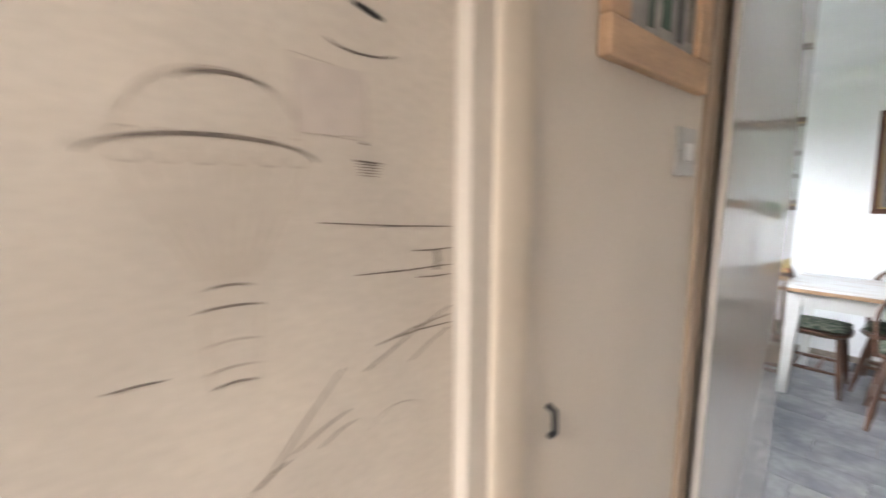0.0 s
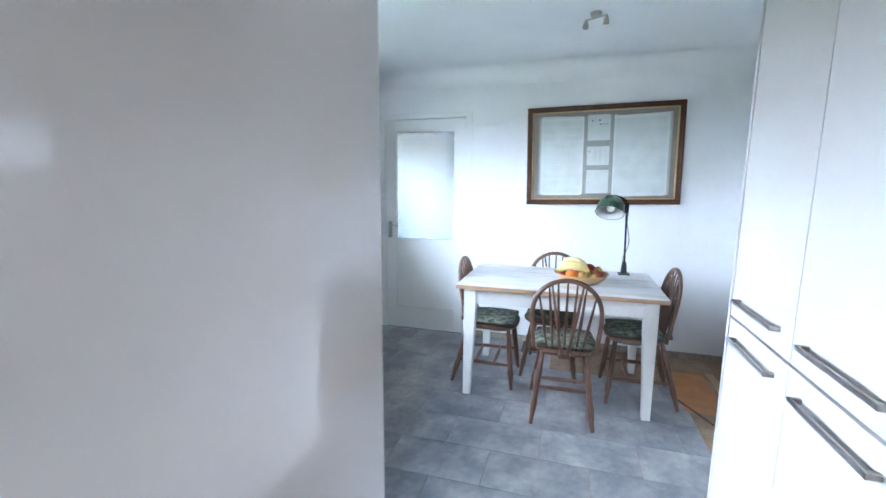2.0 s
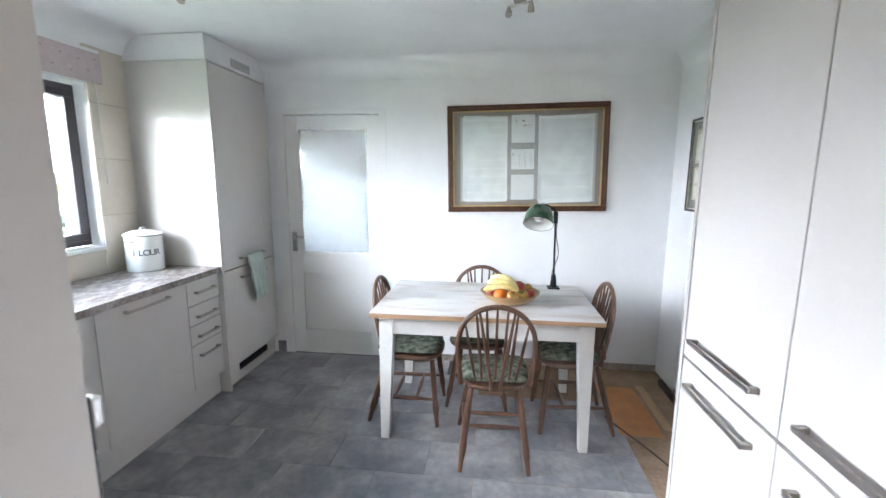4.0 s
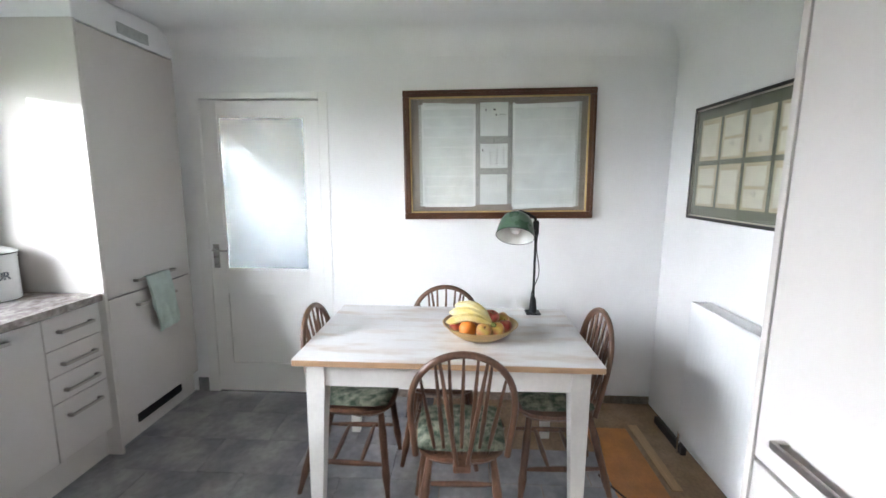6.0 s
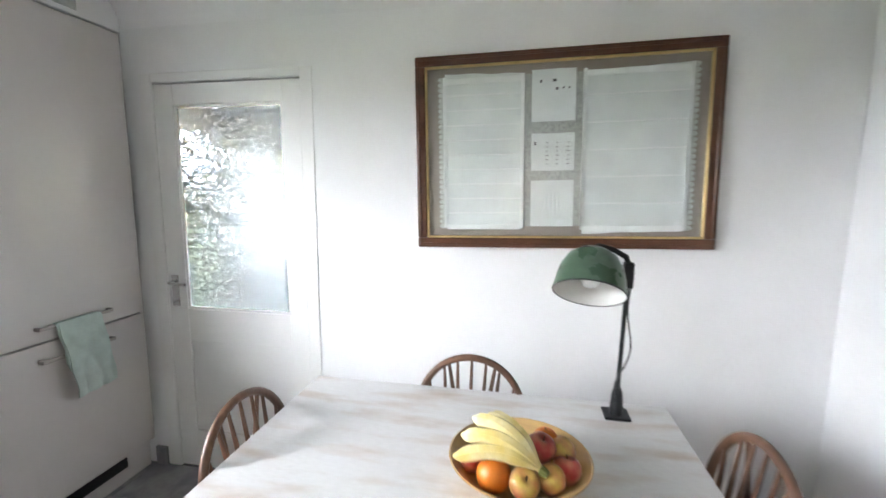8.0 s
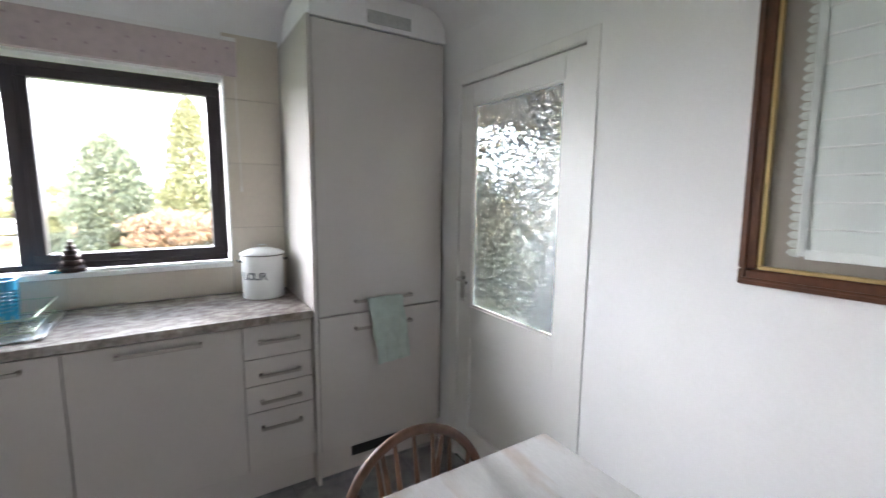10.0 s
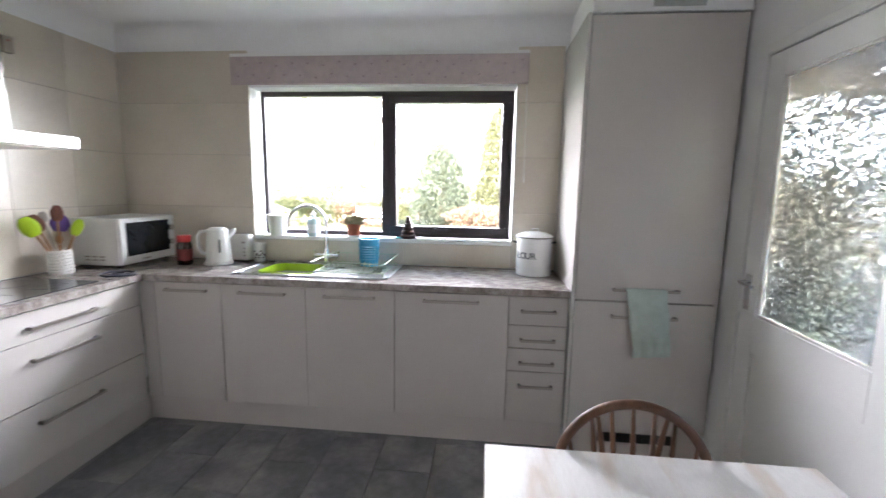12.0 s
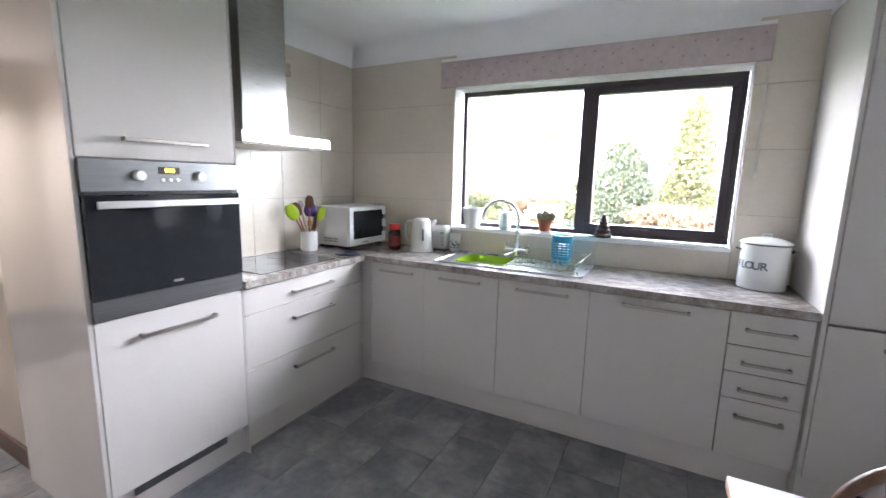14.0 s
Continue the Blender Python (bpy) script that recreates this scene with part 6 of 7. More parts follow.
def print_panel():
    """The pale board printed with airship drawings, set back in the hall wall."""
    yb = HW + 0.012
    struct("wall_hall_print", B(-2.0, 0.654, yb, yb + 0.12, FL, ZC), mat("printed_wallpaper_ground", (0.65, 0.59, 0.52), 0.6, var=0.10, scale=4, fine=120, bump=0.08), "pale wallpaper with pencil drawings of flying machines")
    u = thing("wallpaper_drawing", (0.4, yb, 0.9), "grey pencil drawings of a balloon and flying machines on wallpaper", "drawing")
    M_pen = mat("pencil_grey", (0.30, 0.255, 0.22), 0.8, var=0.25, scale=60, fine=300)
    M_lt = mat("pencil_light", (0.52, 0.46, 0.40), 0.8, var=0.12, scale=40, fine=300)
    y = yb - 0.0006
    cx, DX = 0.400, 0.015
    def stroke(name, pts, w, material):
        bm = bmesh.new()
        P = [Vector((p[0] + DX, y, p[1])) for p in pts]
        n = len(P)
        ring = []
        for i, p in enumerate(P):
            d = (P[min(i + 1, n - 1)] - P[max(i - 1, 0)]).normalized()
            s = Vector((-d.z, 0, d.x))
            ww = w * (0.35 + 0.65 * math.sin(math.pi * (i + 0.5) / n))
            ring.append((p + s * ww, p - s * ww))
        for (a, b), (c, d) in zip(ring, ring[1:]):
            vs = [bm.verts.new(q) for q in (a, b, d, c)]
            ks = [bm.verts.new(q + Vector((0, 0.0005, 0))) for q in (a, b, d, c)]
            bm.faces.new(vs)
            bm.faces.new(ks[::-1])
            for i in range(4):
                bm.faces.new((vs[i], ks[i], ks[(i + 1) % 4], vs[(i + 1) % 4]))
        bmesh.ops.remove_doubles(bm, verts=bm.verts, dist=1e-6)
        bmesh.ops.recalc_face_normals(bm, faces=bm.faces)
        return part(name, bm, material, u)
    def arc(c, rx, rz, a0, a1, n=24):
        return [(c[0] + rx * math.cos(radians(a0 + (a1 - a0) * i / n)), c[1] + rz * math.sin(radians(a0 + (a1 - a0) * i / n))) for i in range(n + 1)]
    # balloon
    stroke("stroke", arc((cx - 0.004, 1.463), 0.079, 0.018, 178, 2), 0.0018, M_pen)
    stroke("stroke", arc((cx + 0.006, 1.515), 0.034, 0.012, 170, 20), 0.0016, M_pen)
    stroke("stroke", arc((cx, 1.47), 0.066, 0.06, 165, 15), 0.0007, M_lt)
    for k in range(9):
        f = (k - 4) / 4
        stroke("seam", [(cx + f * 0.068, 1.472 - 0.006 * f * f), (cx + f * 0.045, 1.42), (cx + f * 0.018, 1.372)], 0.0007, M_lt)
    for k in range(6):
        f = (k - 2.5) / 2.5
        stroke("swag", arc((cx + f * 0.058, 1.471), 0.011, 0.012, 200, 340, 10), 0.0009, M_lt)
        stroke("swag", arc((cx + f * 0.058, 1.474), 0.009, 0.009, 20, 160, 10), 0.0007, M_lt)
    for z, w, m_ in ((1.363, 0.016, M_pen), (1.346, 0.025, M_pen), (1.318, 0.020, M_lt), (1.296, 0.022, M_lt), (1.283, 0.015, M_pen)):
        stroke("stroke", arc((cx, z), w, 0.004, 170, 10), 0.0011, m_)
    for s in (-1, 1):
        stroke("stroke", [(cx + s * 0.022, 1.346), (cx + s * 0.019, 1.31), (cx + s * 0.016, 1.284)], 0.0006, M_lt)
    stroke("stroke", [(0.318, 1.302), (0.335, 1.303), (0.352, 1.302)], 0.001, M_pen)
    part("paper_patch", B(0.459 + DX, 0.525 + DX, y - 0.0002, y + 0.0004, 1.489, 1.548), mat("patch_tone", (0.55, 0.49, 0.445), 0.8, var=0.05, scale=30), u)
    # second balloon, a gondola and the machine with propeller
    stroke("stroke", arc((0.525, 1.575), 0.04, 0.012, 200, 330), 0.0011, M_pen)
    stroke("gondola", [(0.512, 1.468), (0.542, 1.466)], 0.001, M_pen)
    for k in range(5):
        stroke("gondola", [(0.515 + k * 0.001, 1.465 - k * 0.0026), (0.540 - k * 0.001, 1.464 - k * 0.0026)], 0.0005, M_pen)
    for z0, z1_, x0, x1 in ((1.412, 1.401, 0.476, 0.632), (1.360, 1.358, 0.512, 0.632), (1.349, 1.347, 0.585, 0.630), (1.378, 1.377, 0.58, 0.632)):
        stroke("wing", [(x0, z0), ((x0 + x1) / 2, (z0 + z1_) / 2 - 0.001), (x1, z1_)], 0.0009, M_pen)
    stroke("propeller", [(0.611, 1.376), (0.6135, 1.365), (0.611, 1.354)], 0.0036, M_pen)
    for a, b, c, d in ((0.535, 1.285, 0.63, 1.30), (0.54, 1.287, 0.632, 1.29), (0.52, 1.262, 0.632, 1.31), (0.575, 1.258, 0.63, 1.285), (0.42, 1.19, 0.495, 1.272), (0.445, 1.205, 0.50, 1.228), (0.47, 1.20, 0.505, 1.215), (0.41, 1.185, 0.44, 1.20)):
        stroke("strut", [(a, b), ((a + c) / 2, (b + d) / 2 + 0.002), (c, d)], 0.0008, M_pen)
    stroke("stroke", arc((0.56, 1.18), 0.04, 0.035, 150, 20), 0.0006, M_lt)
    for a, b in ((0.468, 1.52), (0.508, 1.513), (0.52, 1.484), (0.49, 1.506)):
        stroke("mark", [(a, b), (a + 0.006, b - 0.001)], 0.0011, M_pen)
    for a, b, c, d in ((0.456, 1.553, 0.525, 1.545), (0.525, 1.545, 0.528, 1.485), (0.456, 1.553, 0.458, 1.491), (0.458, 1.491, 0.528, 1.485)):
        stroke("outline", [(a, b), ((a + c) / 2, (b + d) / 2), (c, d)], 0.0006, M_lt)
    stroke("black_bar", [(0.515, 1.606), (0.530, 1.602), (0.545, 1.598)], 0.003, M_dark)


print_panel()
bm = B(0.6555, 0.69, HW - 0.012, HW + 0.09, FL, ZC)
struct("trim_hall_post", bm, M_hall)
struct("trim_hall_architrave", B(0.6905, 0.757, HW - 0.020, HW - 0.0005, FL, ZC, bev=0.008, seg=3), M_cream_gl, smooth=True)


def hall_picture():
    x0, x1, z0, z1 = 0.915, 1.300, 1.632, 2.02
    u = thing("hall_picture", ((x0 + x1) / 2, HW, z0), "pale pine framed picture in grey and green on the hall wall", "picture")
    w = 0.058
    M_pine = mat("pale_pine_frame", (0.60, 0.40, 0.25), 0.5, var=0.12, scale=8, fine=50, stretch=(1, 1, 4))
    fr = bmesh.new()
    for b in ((x0, x1, z0, z0 + w), (x0, x1, z1 - w, z1), (x0, x0 + w, z0 + w, z1 - w), (x1 - w, x1, z0 + w, z1 - w)):
        box(fr, b[0], b[1], HW - 0.022, HW - 0.0008, b[2], b[3], bev=0.004, seg=2)
    part("frame", fr, M_pine, u)
    part("print", B(x0 + w, x1 - w, HW - 0.01, HW - 0.001, z0 + w, z1 - w), mat("pale_print", (0.50, 0.46, 0.44), 0.7, var=0.1, scale=14, fine=120, col2=(0.30, 0.30, 0.28)), u)
    for k, (xx, ww) in enumerate(((1.05, 0.02), (1.10, 0.035), (1.16, 0.03), (1.21, 0.02))):
        part("shape", B(xx, xx + ww, HW - 0.0115, HW - 0.0101, z0 + w + 0.015 + 0.01 * (k % 2), z1 - w - 0.05), mat("print_tone", ((0.10, 0.14, 0.12), (0.12, 0.20, 0.16), (0.16, 0.16, 0.17), (0.30, 0.28, 0.22))[k], 0.7, var=0.3, scale=30), u)
    return u


hall_picture()


def light_switch():
    x0, x1, z0, z1 = 1.214, 1.308, 1.472, 1.566
    u = thing("light_switch", ((x0 + x1) / 2, HW, z0), "brushed steel light switch plate with a white rocker", "switch")
    part("plate", B(x0, x1, HW - 0.007, HW - 0.0005, z0, z1, bev=0.002), mat("satin_steel_plate", (0.60, 0.58, 0.55), 0.42, 0.7, var=0.05), u)
    part("rocker", B(x0 + 0.033, x1 - 0.026, HW - 0.012, HW - 0.0072, z0 + 0.028, z1 - 0.03, bev=0.002), M_white_pl, u)
    for xx in (x0 + 0.012, x1 - 0.012):
        part("screw", lathe(bmesh.new(), [(0.003, 0), (0.003, 0.001), (0, 0.0012)], (xx, HW - 0.0078, (z0 + z1) / 2), 8, 'Y'), M_handle, u)
    return u


light_switch()
solo("wall_hook", tube(bmesh.new(), [(0.828, HW - 0.0008, 1.13), (0.828, HW - 0.014, 1.125), (0.828, HW - 0.016, 1.095), (0.828, HW - 0.008, 1.085)], 0.005, 8), M_dark, "small dark metal hook beside the hall architrave", "hook", smooth=True)
struct("baseboard_hall", B(0.758, 1.344, HW - 0.016, HW - 0.0006, FL + 0.001, 0.07, bev=0.003), mat("brown_skirting", (0.12, 0.06, 0.035), 0.5, var=0.2, scale=8, fine=60))


# unseen fitting, added round the assumed hall lamp
def unseen_hall_light():
    u = thing("hall_ceiling_light", (-1.25, 0.05, ZC), "unseen round white flush ceiling light, added in the hall", "ceiling light")
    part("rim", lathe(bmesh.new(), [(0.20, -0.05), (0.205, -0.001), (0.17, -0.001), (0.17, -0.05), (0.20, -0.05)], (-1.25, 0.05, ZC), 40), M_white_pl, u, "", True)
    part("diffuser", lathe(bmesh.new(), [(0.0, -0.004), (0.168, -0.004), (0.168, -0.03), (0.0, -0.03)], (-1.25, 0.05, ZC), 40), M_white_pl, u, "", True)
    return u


unseen_hall_light()

# ---- garden ----
M_lawn = mat("lawn", (0.13, 0.17, 0.05), 0.9, var=0.3, scale=0.6, fine=30, bump=0.4, col2=(0.20, 0.22, 0.08))


def leaf_mat(name, col, island=0.4):
    m = mat(name, col, 0.55, var=0.25, scale=6, fine=40, bump=0.0, island=island)
    N, L = m.node_tree.nodes, m.node_tree.links
    b = N["Principled BSDF"]
    tl, mx = N.new("ShaderNodeBsdfTranslucent"), N.new("ShaderNodeMixShader")
    mx.inputs[0].default_value = 0.5
    L.new(b.inputs["Base Color"].links[0].from_socket, tl.inputs["Color"])
    L.new(b.outputs[0], mx.inputs[1])
    L.new(tl.outputs[0], mx.inputs[2])
    L.new(mx.outputs[0], N["Material Output"].inputs[0])
    return m


M_leaf = leaf_mat("evergreen_leaf", (0.11, 0.13, 0.085))
M_leaf2 = leaf_mat("yellow_green_leaf", (0.20, 0.21, 0.10))
M_leaf3 = leaf_mat("autumn_leaf", (0.25, 0.16, 0.10))
M_bark = mat("bark", (0.16, 0.10, 0.06), 0.9, var=0.25, scale=8, fine=40, bump=0.5)
struct("ground", B(-400, 400, 2.97, 800, -0.35, -0.15), M_lawn)


def leaves(rnd, n, shape, size):
    """Many small leaf clumps scattered through a shape(rnd) -> point."""
    vs, fs = [], []
    for i in range(n):
        p = shape(rnd)
        m = Euler((rnd.uniform(0, 6.3), rnd.uniform(0, 6.3), rnd.uniform(0, 6.3))).to_matrix()
        s = size * rnd.uniform(0.6, 1.4)
        k = len(vs)
        vs += [p + m @ Vector(q) * s for q in ((-1, 0, 0), (0, 0.45, 0.1), (1, 0, 0), (0, -0.45, 0.1))]
        fs.append((k, k + 1, k + 2, k + 3))
    me = bpy.data.meshes.new("crown")
    me.from_pydata([tuple(v) for v in vs], [], fs)
    return me


def shrub(name, label, c, w, h, material, seed, cone=False, n=2600, size=0.09, trunk=0.25):
    rnd = random.Random(seed)
    u = thing(name, c, label, "tree" if h > 1.8 else "shrub", "garden planting")
    part("trunk", tube(bmesh.new(), [Vector(c), Vector(c) + Vector((0.02, 0, h * 0.4)), Vector(c) + Vector((0.05, 0.03, h * 0.85))], [0.07 * w, 0.05 * w, 0.015 * w], 8), M_bark, u, "", True)
    lobes = [(rnd.uniform(-0.3, 0.3), rnd.uniform(-0.3, 0.3), rnd.uniform(0.2, 0.85), rnd.uniform(0.3, 0.55)) for _ in range(14)]
    def shape(r):
        if cone:
            t = r.random() ** 1.15
            a = r.uniform(0, 6.283)
            rr = w * 0.5 * (1 - t ** 2.2) ** 0.6 * (0.35 + 0.65 * min(1, 4 * t + 0.3)) * (0.2 + 0.8 * r.random() ** 0.5) * (1 + 0.25 * noise.noise((math.cos(a) * 2, t * 6, seed)))
            return Vector((rr * math.cos(a), rr * math.sin(a), 0.06 * h + t * h * 0.94))
        lx, ly, lz, lr = lobes[r.randrange(len(lobes))]
        d = Vector((r.gauss(0, 1), r.gauss(0, 1), r.gauss(0, 1))).normalized() * lr * (0.6 + 0.4 * r.random())
        return Vector(((lx + d.x * 0.75) * w, (ly + d.y * 0.75) * w, max(0.03, (lz * 0.75 + d.z * 0.4) * h)))
    me = leaves(rnd, n, shape, size)
    me.materials.append(material)
    ob = new("crown", me)
    ob.parent = u
    return u


GZ = -0.15
shrub("conifer", "dense dark rounded conifer in the garden", (2.55, 15.2, GZ), 2.3, 3.1, M_leaf, 3, True, 9000, 0.075)
shrub("cypress", "tall light green cypress in the garden", (4.55, 15.6, GZ), 1.7, 4.4, M_leaf2, 5, True, 9000, 0.075)
for i, (x, y, w, h, m_, nm, lb) in enumerate(((-4.9, 13.0, 2.4, 2.9, M_leaf2, "laurel", "bushy green laurel in the garden"), (-2.9, 16.5, 2.6, 1.7, M_leaf2, "shrub", "low yellow-green garden shrub"), (-0.9, 17.2, 2.4, 1.5, M_leaf3, "shrub", "russet autumn garden shrub"),
                                             (0.9, 16.8, 2.4, 1.7, M_leaf2, "shrub", "low yellow-green garden shrub"), (3.9, 13.6, 2.0, 1.35, M_leaf3, "shrub", "russet autumn garden shrub"), (5.5, 14.5, 2.2, 1.3, M_leaf3, "shrub", "russet autumn garden shrub"),
                                             (7.2, 14.2, 2.6, 1.8, M_leaf2, "shrub", "low yellow-green garden shrub"), (-7.4, 17.0, 3.0, 2.4, M_leaf, "laurel", "bushy green laurel in the garden"), (1.9, 13.7, 1.3, 0.9, M_leaf, "shrub", "low dark green garden shrub"))):
    shrub(nm, lb, (x, y, GZ), w, h, m_, 20 + i, False, 4500, 0.07)


# added laurel, blocks bright sky behind the lobby opening and darkens the door glass
shrub("laurel", "laurel added behind the lobby to darken its patterned glass", (7.7, 4.6, GZ), 3.0, 3.0, M_leaf, 41, False, 12000, 0.09)


def bare_tree(c, h, r, seed, ivy):
    rnd = random.Random(seed)
    u = thing("bare_tree", c, "tall slender winter tree" + (" with ivy round its trunk" if ivy else " with bare branches"), "tree", "garden trees")
    c = Vector(c)
    part("trunk", tube(bmesh.new(), [c + Vector((0.12 * math.sin(k * 0.9 + seed), 0, h * k / 7)) for k in range(8)], [r * (1 - 0.11 * k) for k in range(8)], 10), M_bark, u, "", True)
    for k in range(11):
        z = h * rnd.uniform(0.3, 0.95)
        a, ln = rnd.uniform(0, 6.28), rnd.uniform(0.8, 2.0)
        p = c + Vector((0, 0, z))
        pts = [p, p + Vector((ln * 0.4 * math.cos(a), ln * 0.4 * math.sin(a), ln * 0.35)), p + Vector((ln * 0.8 * math.cos(a + 0.3), ln * 0.8 * math.sin(a + 0.3), ln * 0.95))]
        part("limb", tube(bmesh.new(), pts, [r * 0.3, r * 0.2, r * 0.07], 6), M_bark, u, "", True)
    def shape(q):
        z = q.uniform(0.02, 1.0)
        a = q.uniform(0, 6.28)
        rr = (0.42 * q.random() if ivy else 2.0 * q.random() ** 0.5 * (z ** 1.2)) + 0.05
        return Vector((rr * math.cos(a), rr * math.sin(a), z * h))
    me = leaves(rnd, 1800 if ivy else 500, shape, 0.075)
    me.materials.append(M_leaf2)
    ob = new("ivy" if ivy else "crown", me)
    ob.parent = u
    return u


bare_tree((-4.7, 20.5, GZ), 9.5, 0.28, 2, False)
bare_tree((-1.35, 20.8, GZ), 9.5, 0.26, 6, True)
bare_tree((-9.5, 24.0, GZ), 9.0, 0.26, 8, False)
bare_tree((9.5, 24.0, GZ), 9.0, 0.26, 11, False)


def garden_bench():
    c = Vector((0.35, 13.9, GZ))
    u = thing("garden_bench", tuple(c), "white slatted garden bench on the lawn", "bench")
    M_b = mat("white_bench_paint", (0.72, 0.72, 0.70), 0.5, var=0.06, scale=6)
    for k in range(4):
        part("seat_slat", B(c.x - 0.6, c.x + 0.6, c.y - 0.22 + k * 0.11, c.y - 0.13 + k * 0.11, GZ + 0.42, GZ + 0.445, bev=0.004), M_b, u)
    for k in range(3):
        part("back_slat", B(c.x - 0.6, c.x + 0.6, c.y + 0.24, c.y + 0.265, GZ + 0.52 + k * 0.13, GZ + 0.61 + k * 0.13, bev=0.004), M_b, u)
    for s in (-0.55, 0.55):
        part("leg", B(c.x + s - 0.03, c.x + s + 0.03, c.y - 0.22, c.y - 0.16, GZ, GZ + 0.42), M_b, u)
        part("leg", B(c.x + s - 0.03, c.x + s + 0.03, c.y + 0.2, c.y + 0.24, GZ, GZ + 0.9), M_b, u)
        part("armrest", B(c.x + s - 0.035, c.x + s + 0.035, c.y - 0.24, c.y + 0.2, GZ + 0.62, GZ + 0.65, bev=0.004), M_b, u)
    return u


garden_bench()

# a far belt of trees closes the garden
def far_hedge():
    rnd = random.Random(77)
    def shape(r):
        x = r.uniform(-60, 60)
        top = 2.0 + 1.2 * noise.noise((x * 0.2, 3, 1)) + 0.7 * noise.noise((x * 0.9, 1, 1))
        return Vector((x, 42 + r.uniform(-1.5, 1.5), GZ + top * r.random() ** 0.7))
    me = leaves(rnd, 26000, shape, 0.2)
    me.materials.append(M_leaf2)
    return tagged(new("far_hedge", me), "distant belt of garden trees and hedge", "hedge", kind="stuff")


far_hedge()

# ---- wall tiles and floor tiles, piece by piece ----
def tile_mesh(name, w, h, d, material, bev=0.0008):
    """A flat tile lying in x-y, centred, with softened edges."""
    bm = B(-w / 2, w / 2, -h / 2, h / 2, 0, d, bev=bev)
    me = bpy.data.meshes.new(name)
    bm.to_mesh(me)
    bm.free()
    me.materials.append(material)
    return me


tile_cache = {}


def lay(parent, name, m, w, h, d, material):
    key = (name, round(w, 4), round(h, 4))
    if key not in tile_cache:
        tile_cache[key] = tile_mesh(name, w, h, d, material)
    ob = new(name, tile_cache[key])
    ob.parent = parent
    ob.matrix_basis = m
    return ob


floor = bpy.data.objects["floor"]
J = 0.003
TWX, TLY = 0.30, 0.527
row0, y_ref = 3.61, 0.262
for k in range(-13, 6):
    xa, xb = row0 + k * TWX, row0 + (k + 1) * TWX
    off = (TLY / 2 if k % 2 else 0.0)
    for q in range(-5, 8):
        ya = y_ref + off + q * TLY
        yb = ya + TLY
        lo_x, hi_x, lo_y, hi_y = max(xa, -0.2), min(xb, XE), max(ya, YS), min(yb, YN)
        if lo_x < 1.4:
            lo_y, hi_y = max(lo_y, -0.95), min(hi_y, HW)
        if hi_x - lo_x < 0.03 or hi_y - lo_y < 0.03:
            continue
        if 3.3 < lo_x and lo_y < -0.66:
            lo_y = max(lo_y, -0.66)
            if hi_y - lo_y < 0.05:
                continue
        if lo_x > 4.75 and lo_y < 0.2:
            continue
        lay(floor, "floor_tile", pose((lo_x + hi_x) / 2, (lo_y + hi_y) / 2, FL - 0.0055), hi_x - lo_x - J, hi_y - lo_y - J, 0.0055, M_ftile)

wn, ww = bpy.data.objects["wall_north"], bpy.data.objects["wall_west"]
ZL = (0.93, 1.285, 1.645, 1.99, 2.33)
zs = (0.913,) + ZL[1:]
struct("trim_grout_north", B(XW + 0.001, 2.535, YN - 0.004, YN - 0.0008, 0.913, 2.32), M_grout)
struct("trim_grout_north", B(4.335, 4.622, YN - 0.004, YN - 0.0008, 0.913, 2.32), M_grout)
struct("trim_grout_north", B(2.536, 4.334, YN - 0.004, YN - 0.0008, 0.913, 1.064), M_grout)
struct("trim_grout_west", B(XW + 0.0008, XW + 0.004, TOWER1 + 0.005, YN - 0.005, 0.913, 2.32), M_grout)
G = 0.003
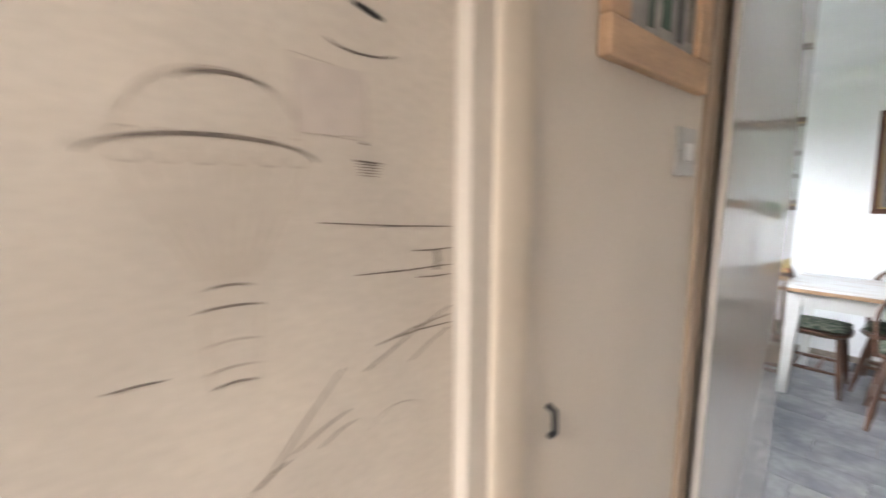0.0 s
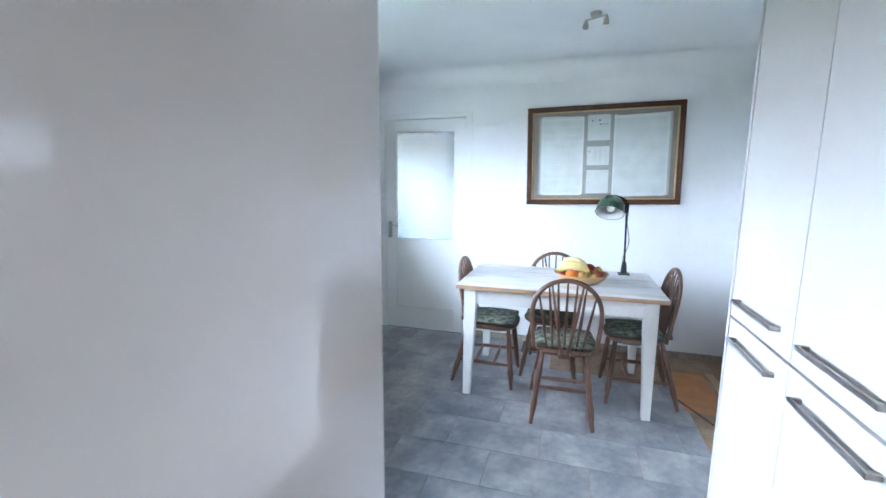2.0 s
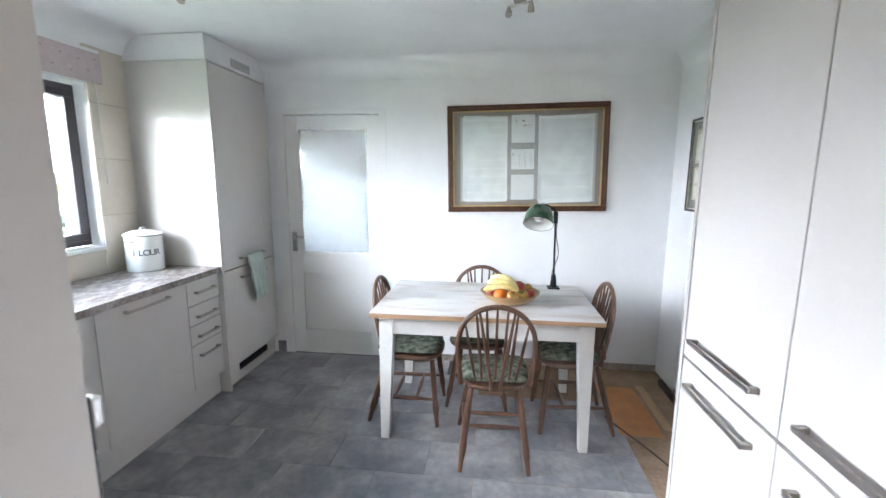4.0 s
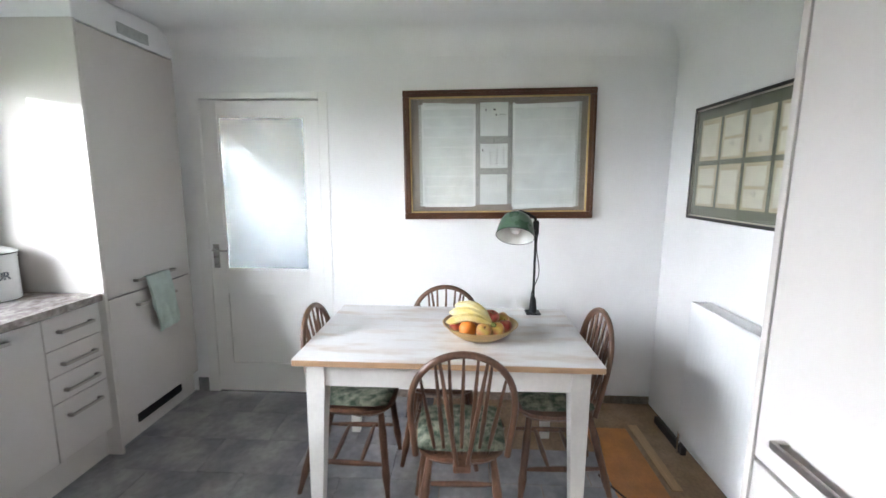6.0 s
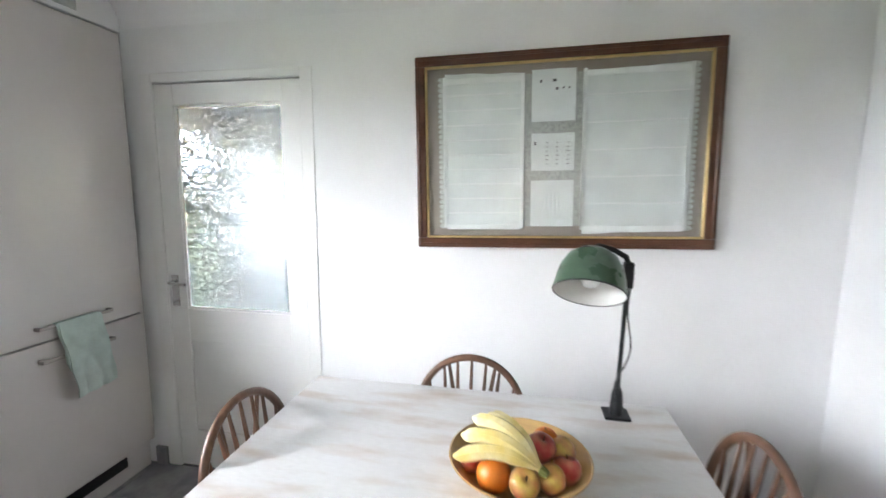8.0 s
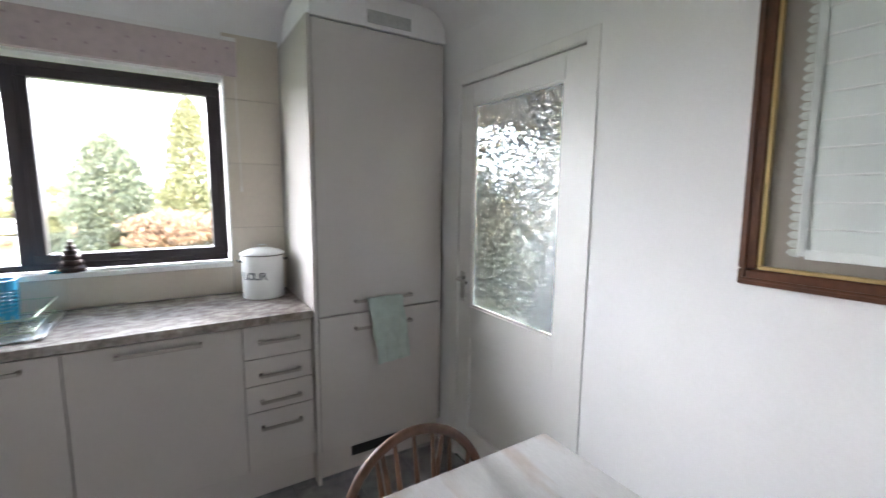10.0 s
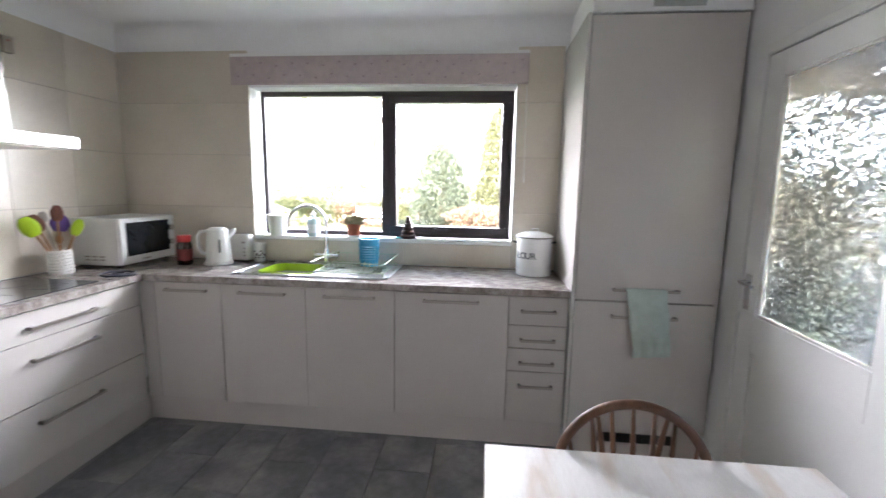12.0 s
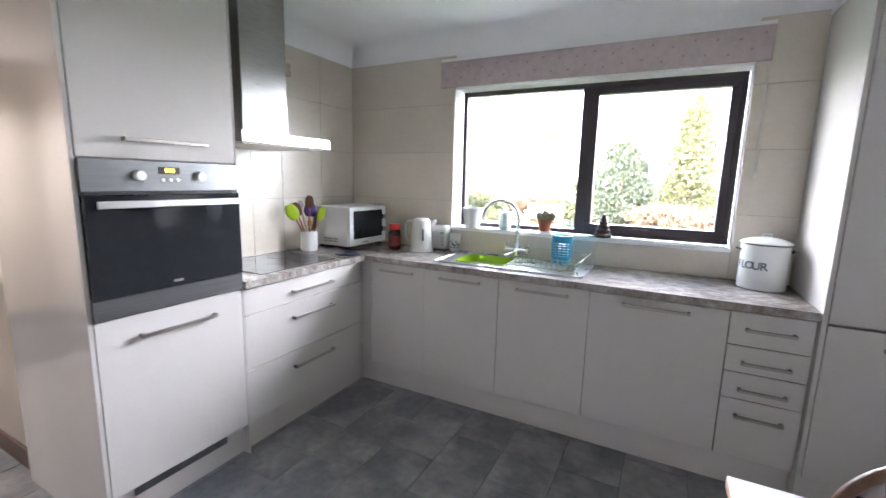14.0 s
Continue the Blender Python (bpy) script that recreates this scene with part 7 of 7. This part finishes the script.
for za, zb in zip(zs, zs[1:]):
    for xa, xb in ((XW + 0.012, 2.535), (4.335, 4.622)):
        lay(wn, "wall_tile", pose((xa + xb) / 2, YN - 0.0035, (za + zb) / 2, 90, 0, 0), xb - xa - G, zb - za - G, 0.008, M_tile)
    ys = [TOWER1 + 0.005, 1.41, 1.663, 1.915, 2.30, YN - 0.012]
    for ya, yb in zip(ys, ys[1:]):
        lay(ww, "wall_tile", pose(XW + 0.0035, (ya + yb) / 2, (za + zb) / 2, 90, 0, 90), yb - ya - G, zb - za - G, 0.008, M_tile)
for xa, xb in ((2.537, 3.0), (3.0, 3.6), (3.6, 4.333)):
    lay(wn, "wall_tile", pose((xa + xb) / 2, YN - 0.0035, (0.913 + 1.064) / 2, 90, 0, 0), xb - xa - G, 1.064 - 0.913 - G, 0.008, M_tile)


# glowing sheet for the hazy sky low over the garden, added as room light
def hazy_sky_sheet():
    m = bpy.data.materials.new("hazy_sky_sheet")
    m.use_nodes = True
    N, L = m.node_tree.nodes, m.node_tree.links
    N.remove(N["Principled BSDF"])
    e, nz, cr, tc = N.new("ShaderNodeEmission"), N.new("ShaderNodeTexNoise"), N.new("ShaderNodeValToRGB"), N.new("ShaderNodeTexCoord")
    nz.inputs["Scale"].default_value = 0.05
    cr.color_ramp.elements[0].color, cr.color_ramp.elements[1].color = (0.86, 0.93, 1.0, 1), (1.0, 0.98, 0.95, 1)
    e.inputs["Strength"].default_value = 0.8
    L.new(tc.outputs["Object"], nz.inputs["Vector"])
    L.new(nz.outputs[0], cr.inputs[0])
    L.new(cr.outputs[0], e.inputs["Color"])
    L.new(e.outputs[0], N["Material Output"].inputs["Surface"])
    bm = bmesh.new()
    n = 24
    lo, hi = [], []
    for k in range(n + 1):
        a = radians(-70 + 140 * k / n)
        x, y = 3.4 + 64 * math.sin(a), 64 * math.cos(a)
        lo.append(bm.verts.new((x, y, -1.0)))
        hi.append(bm.verts.new((x, y, 44.0)))
    for k in range(n):
        bm.faces.new((lo[k + 1], lo[k], hi[k], hi[k + 1]))
    struct("backdrop", bm, m, "glowing sheet for the bright hazy sky")


hazy_sky_sheet()

# the plan brought to true size, with the floor at zero
for top in [o for o in scene.objects if o.parent is None and o is not cam]:
    top.matrix_basis = Matrix.Translation(true((0, 0, 0))) @ Matrix.Scale(UNIT, 4) @ top.matrix_basis
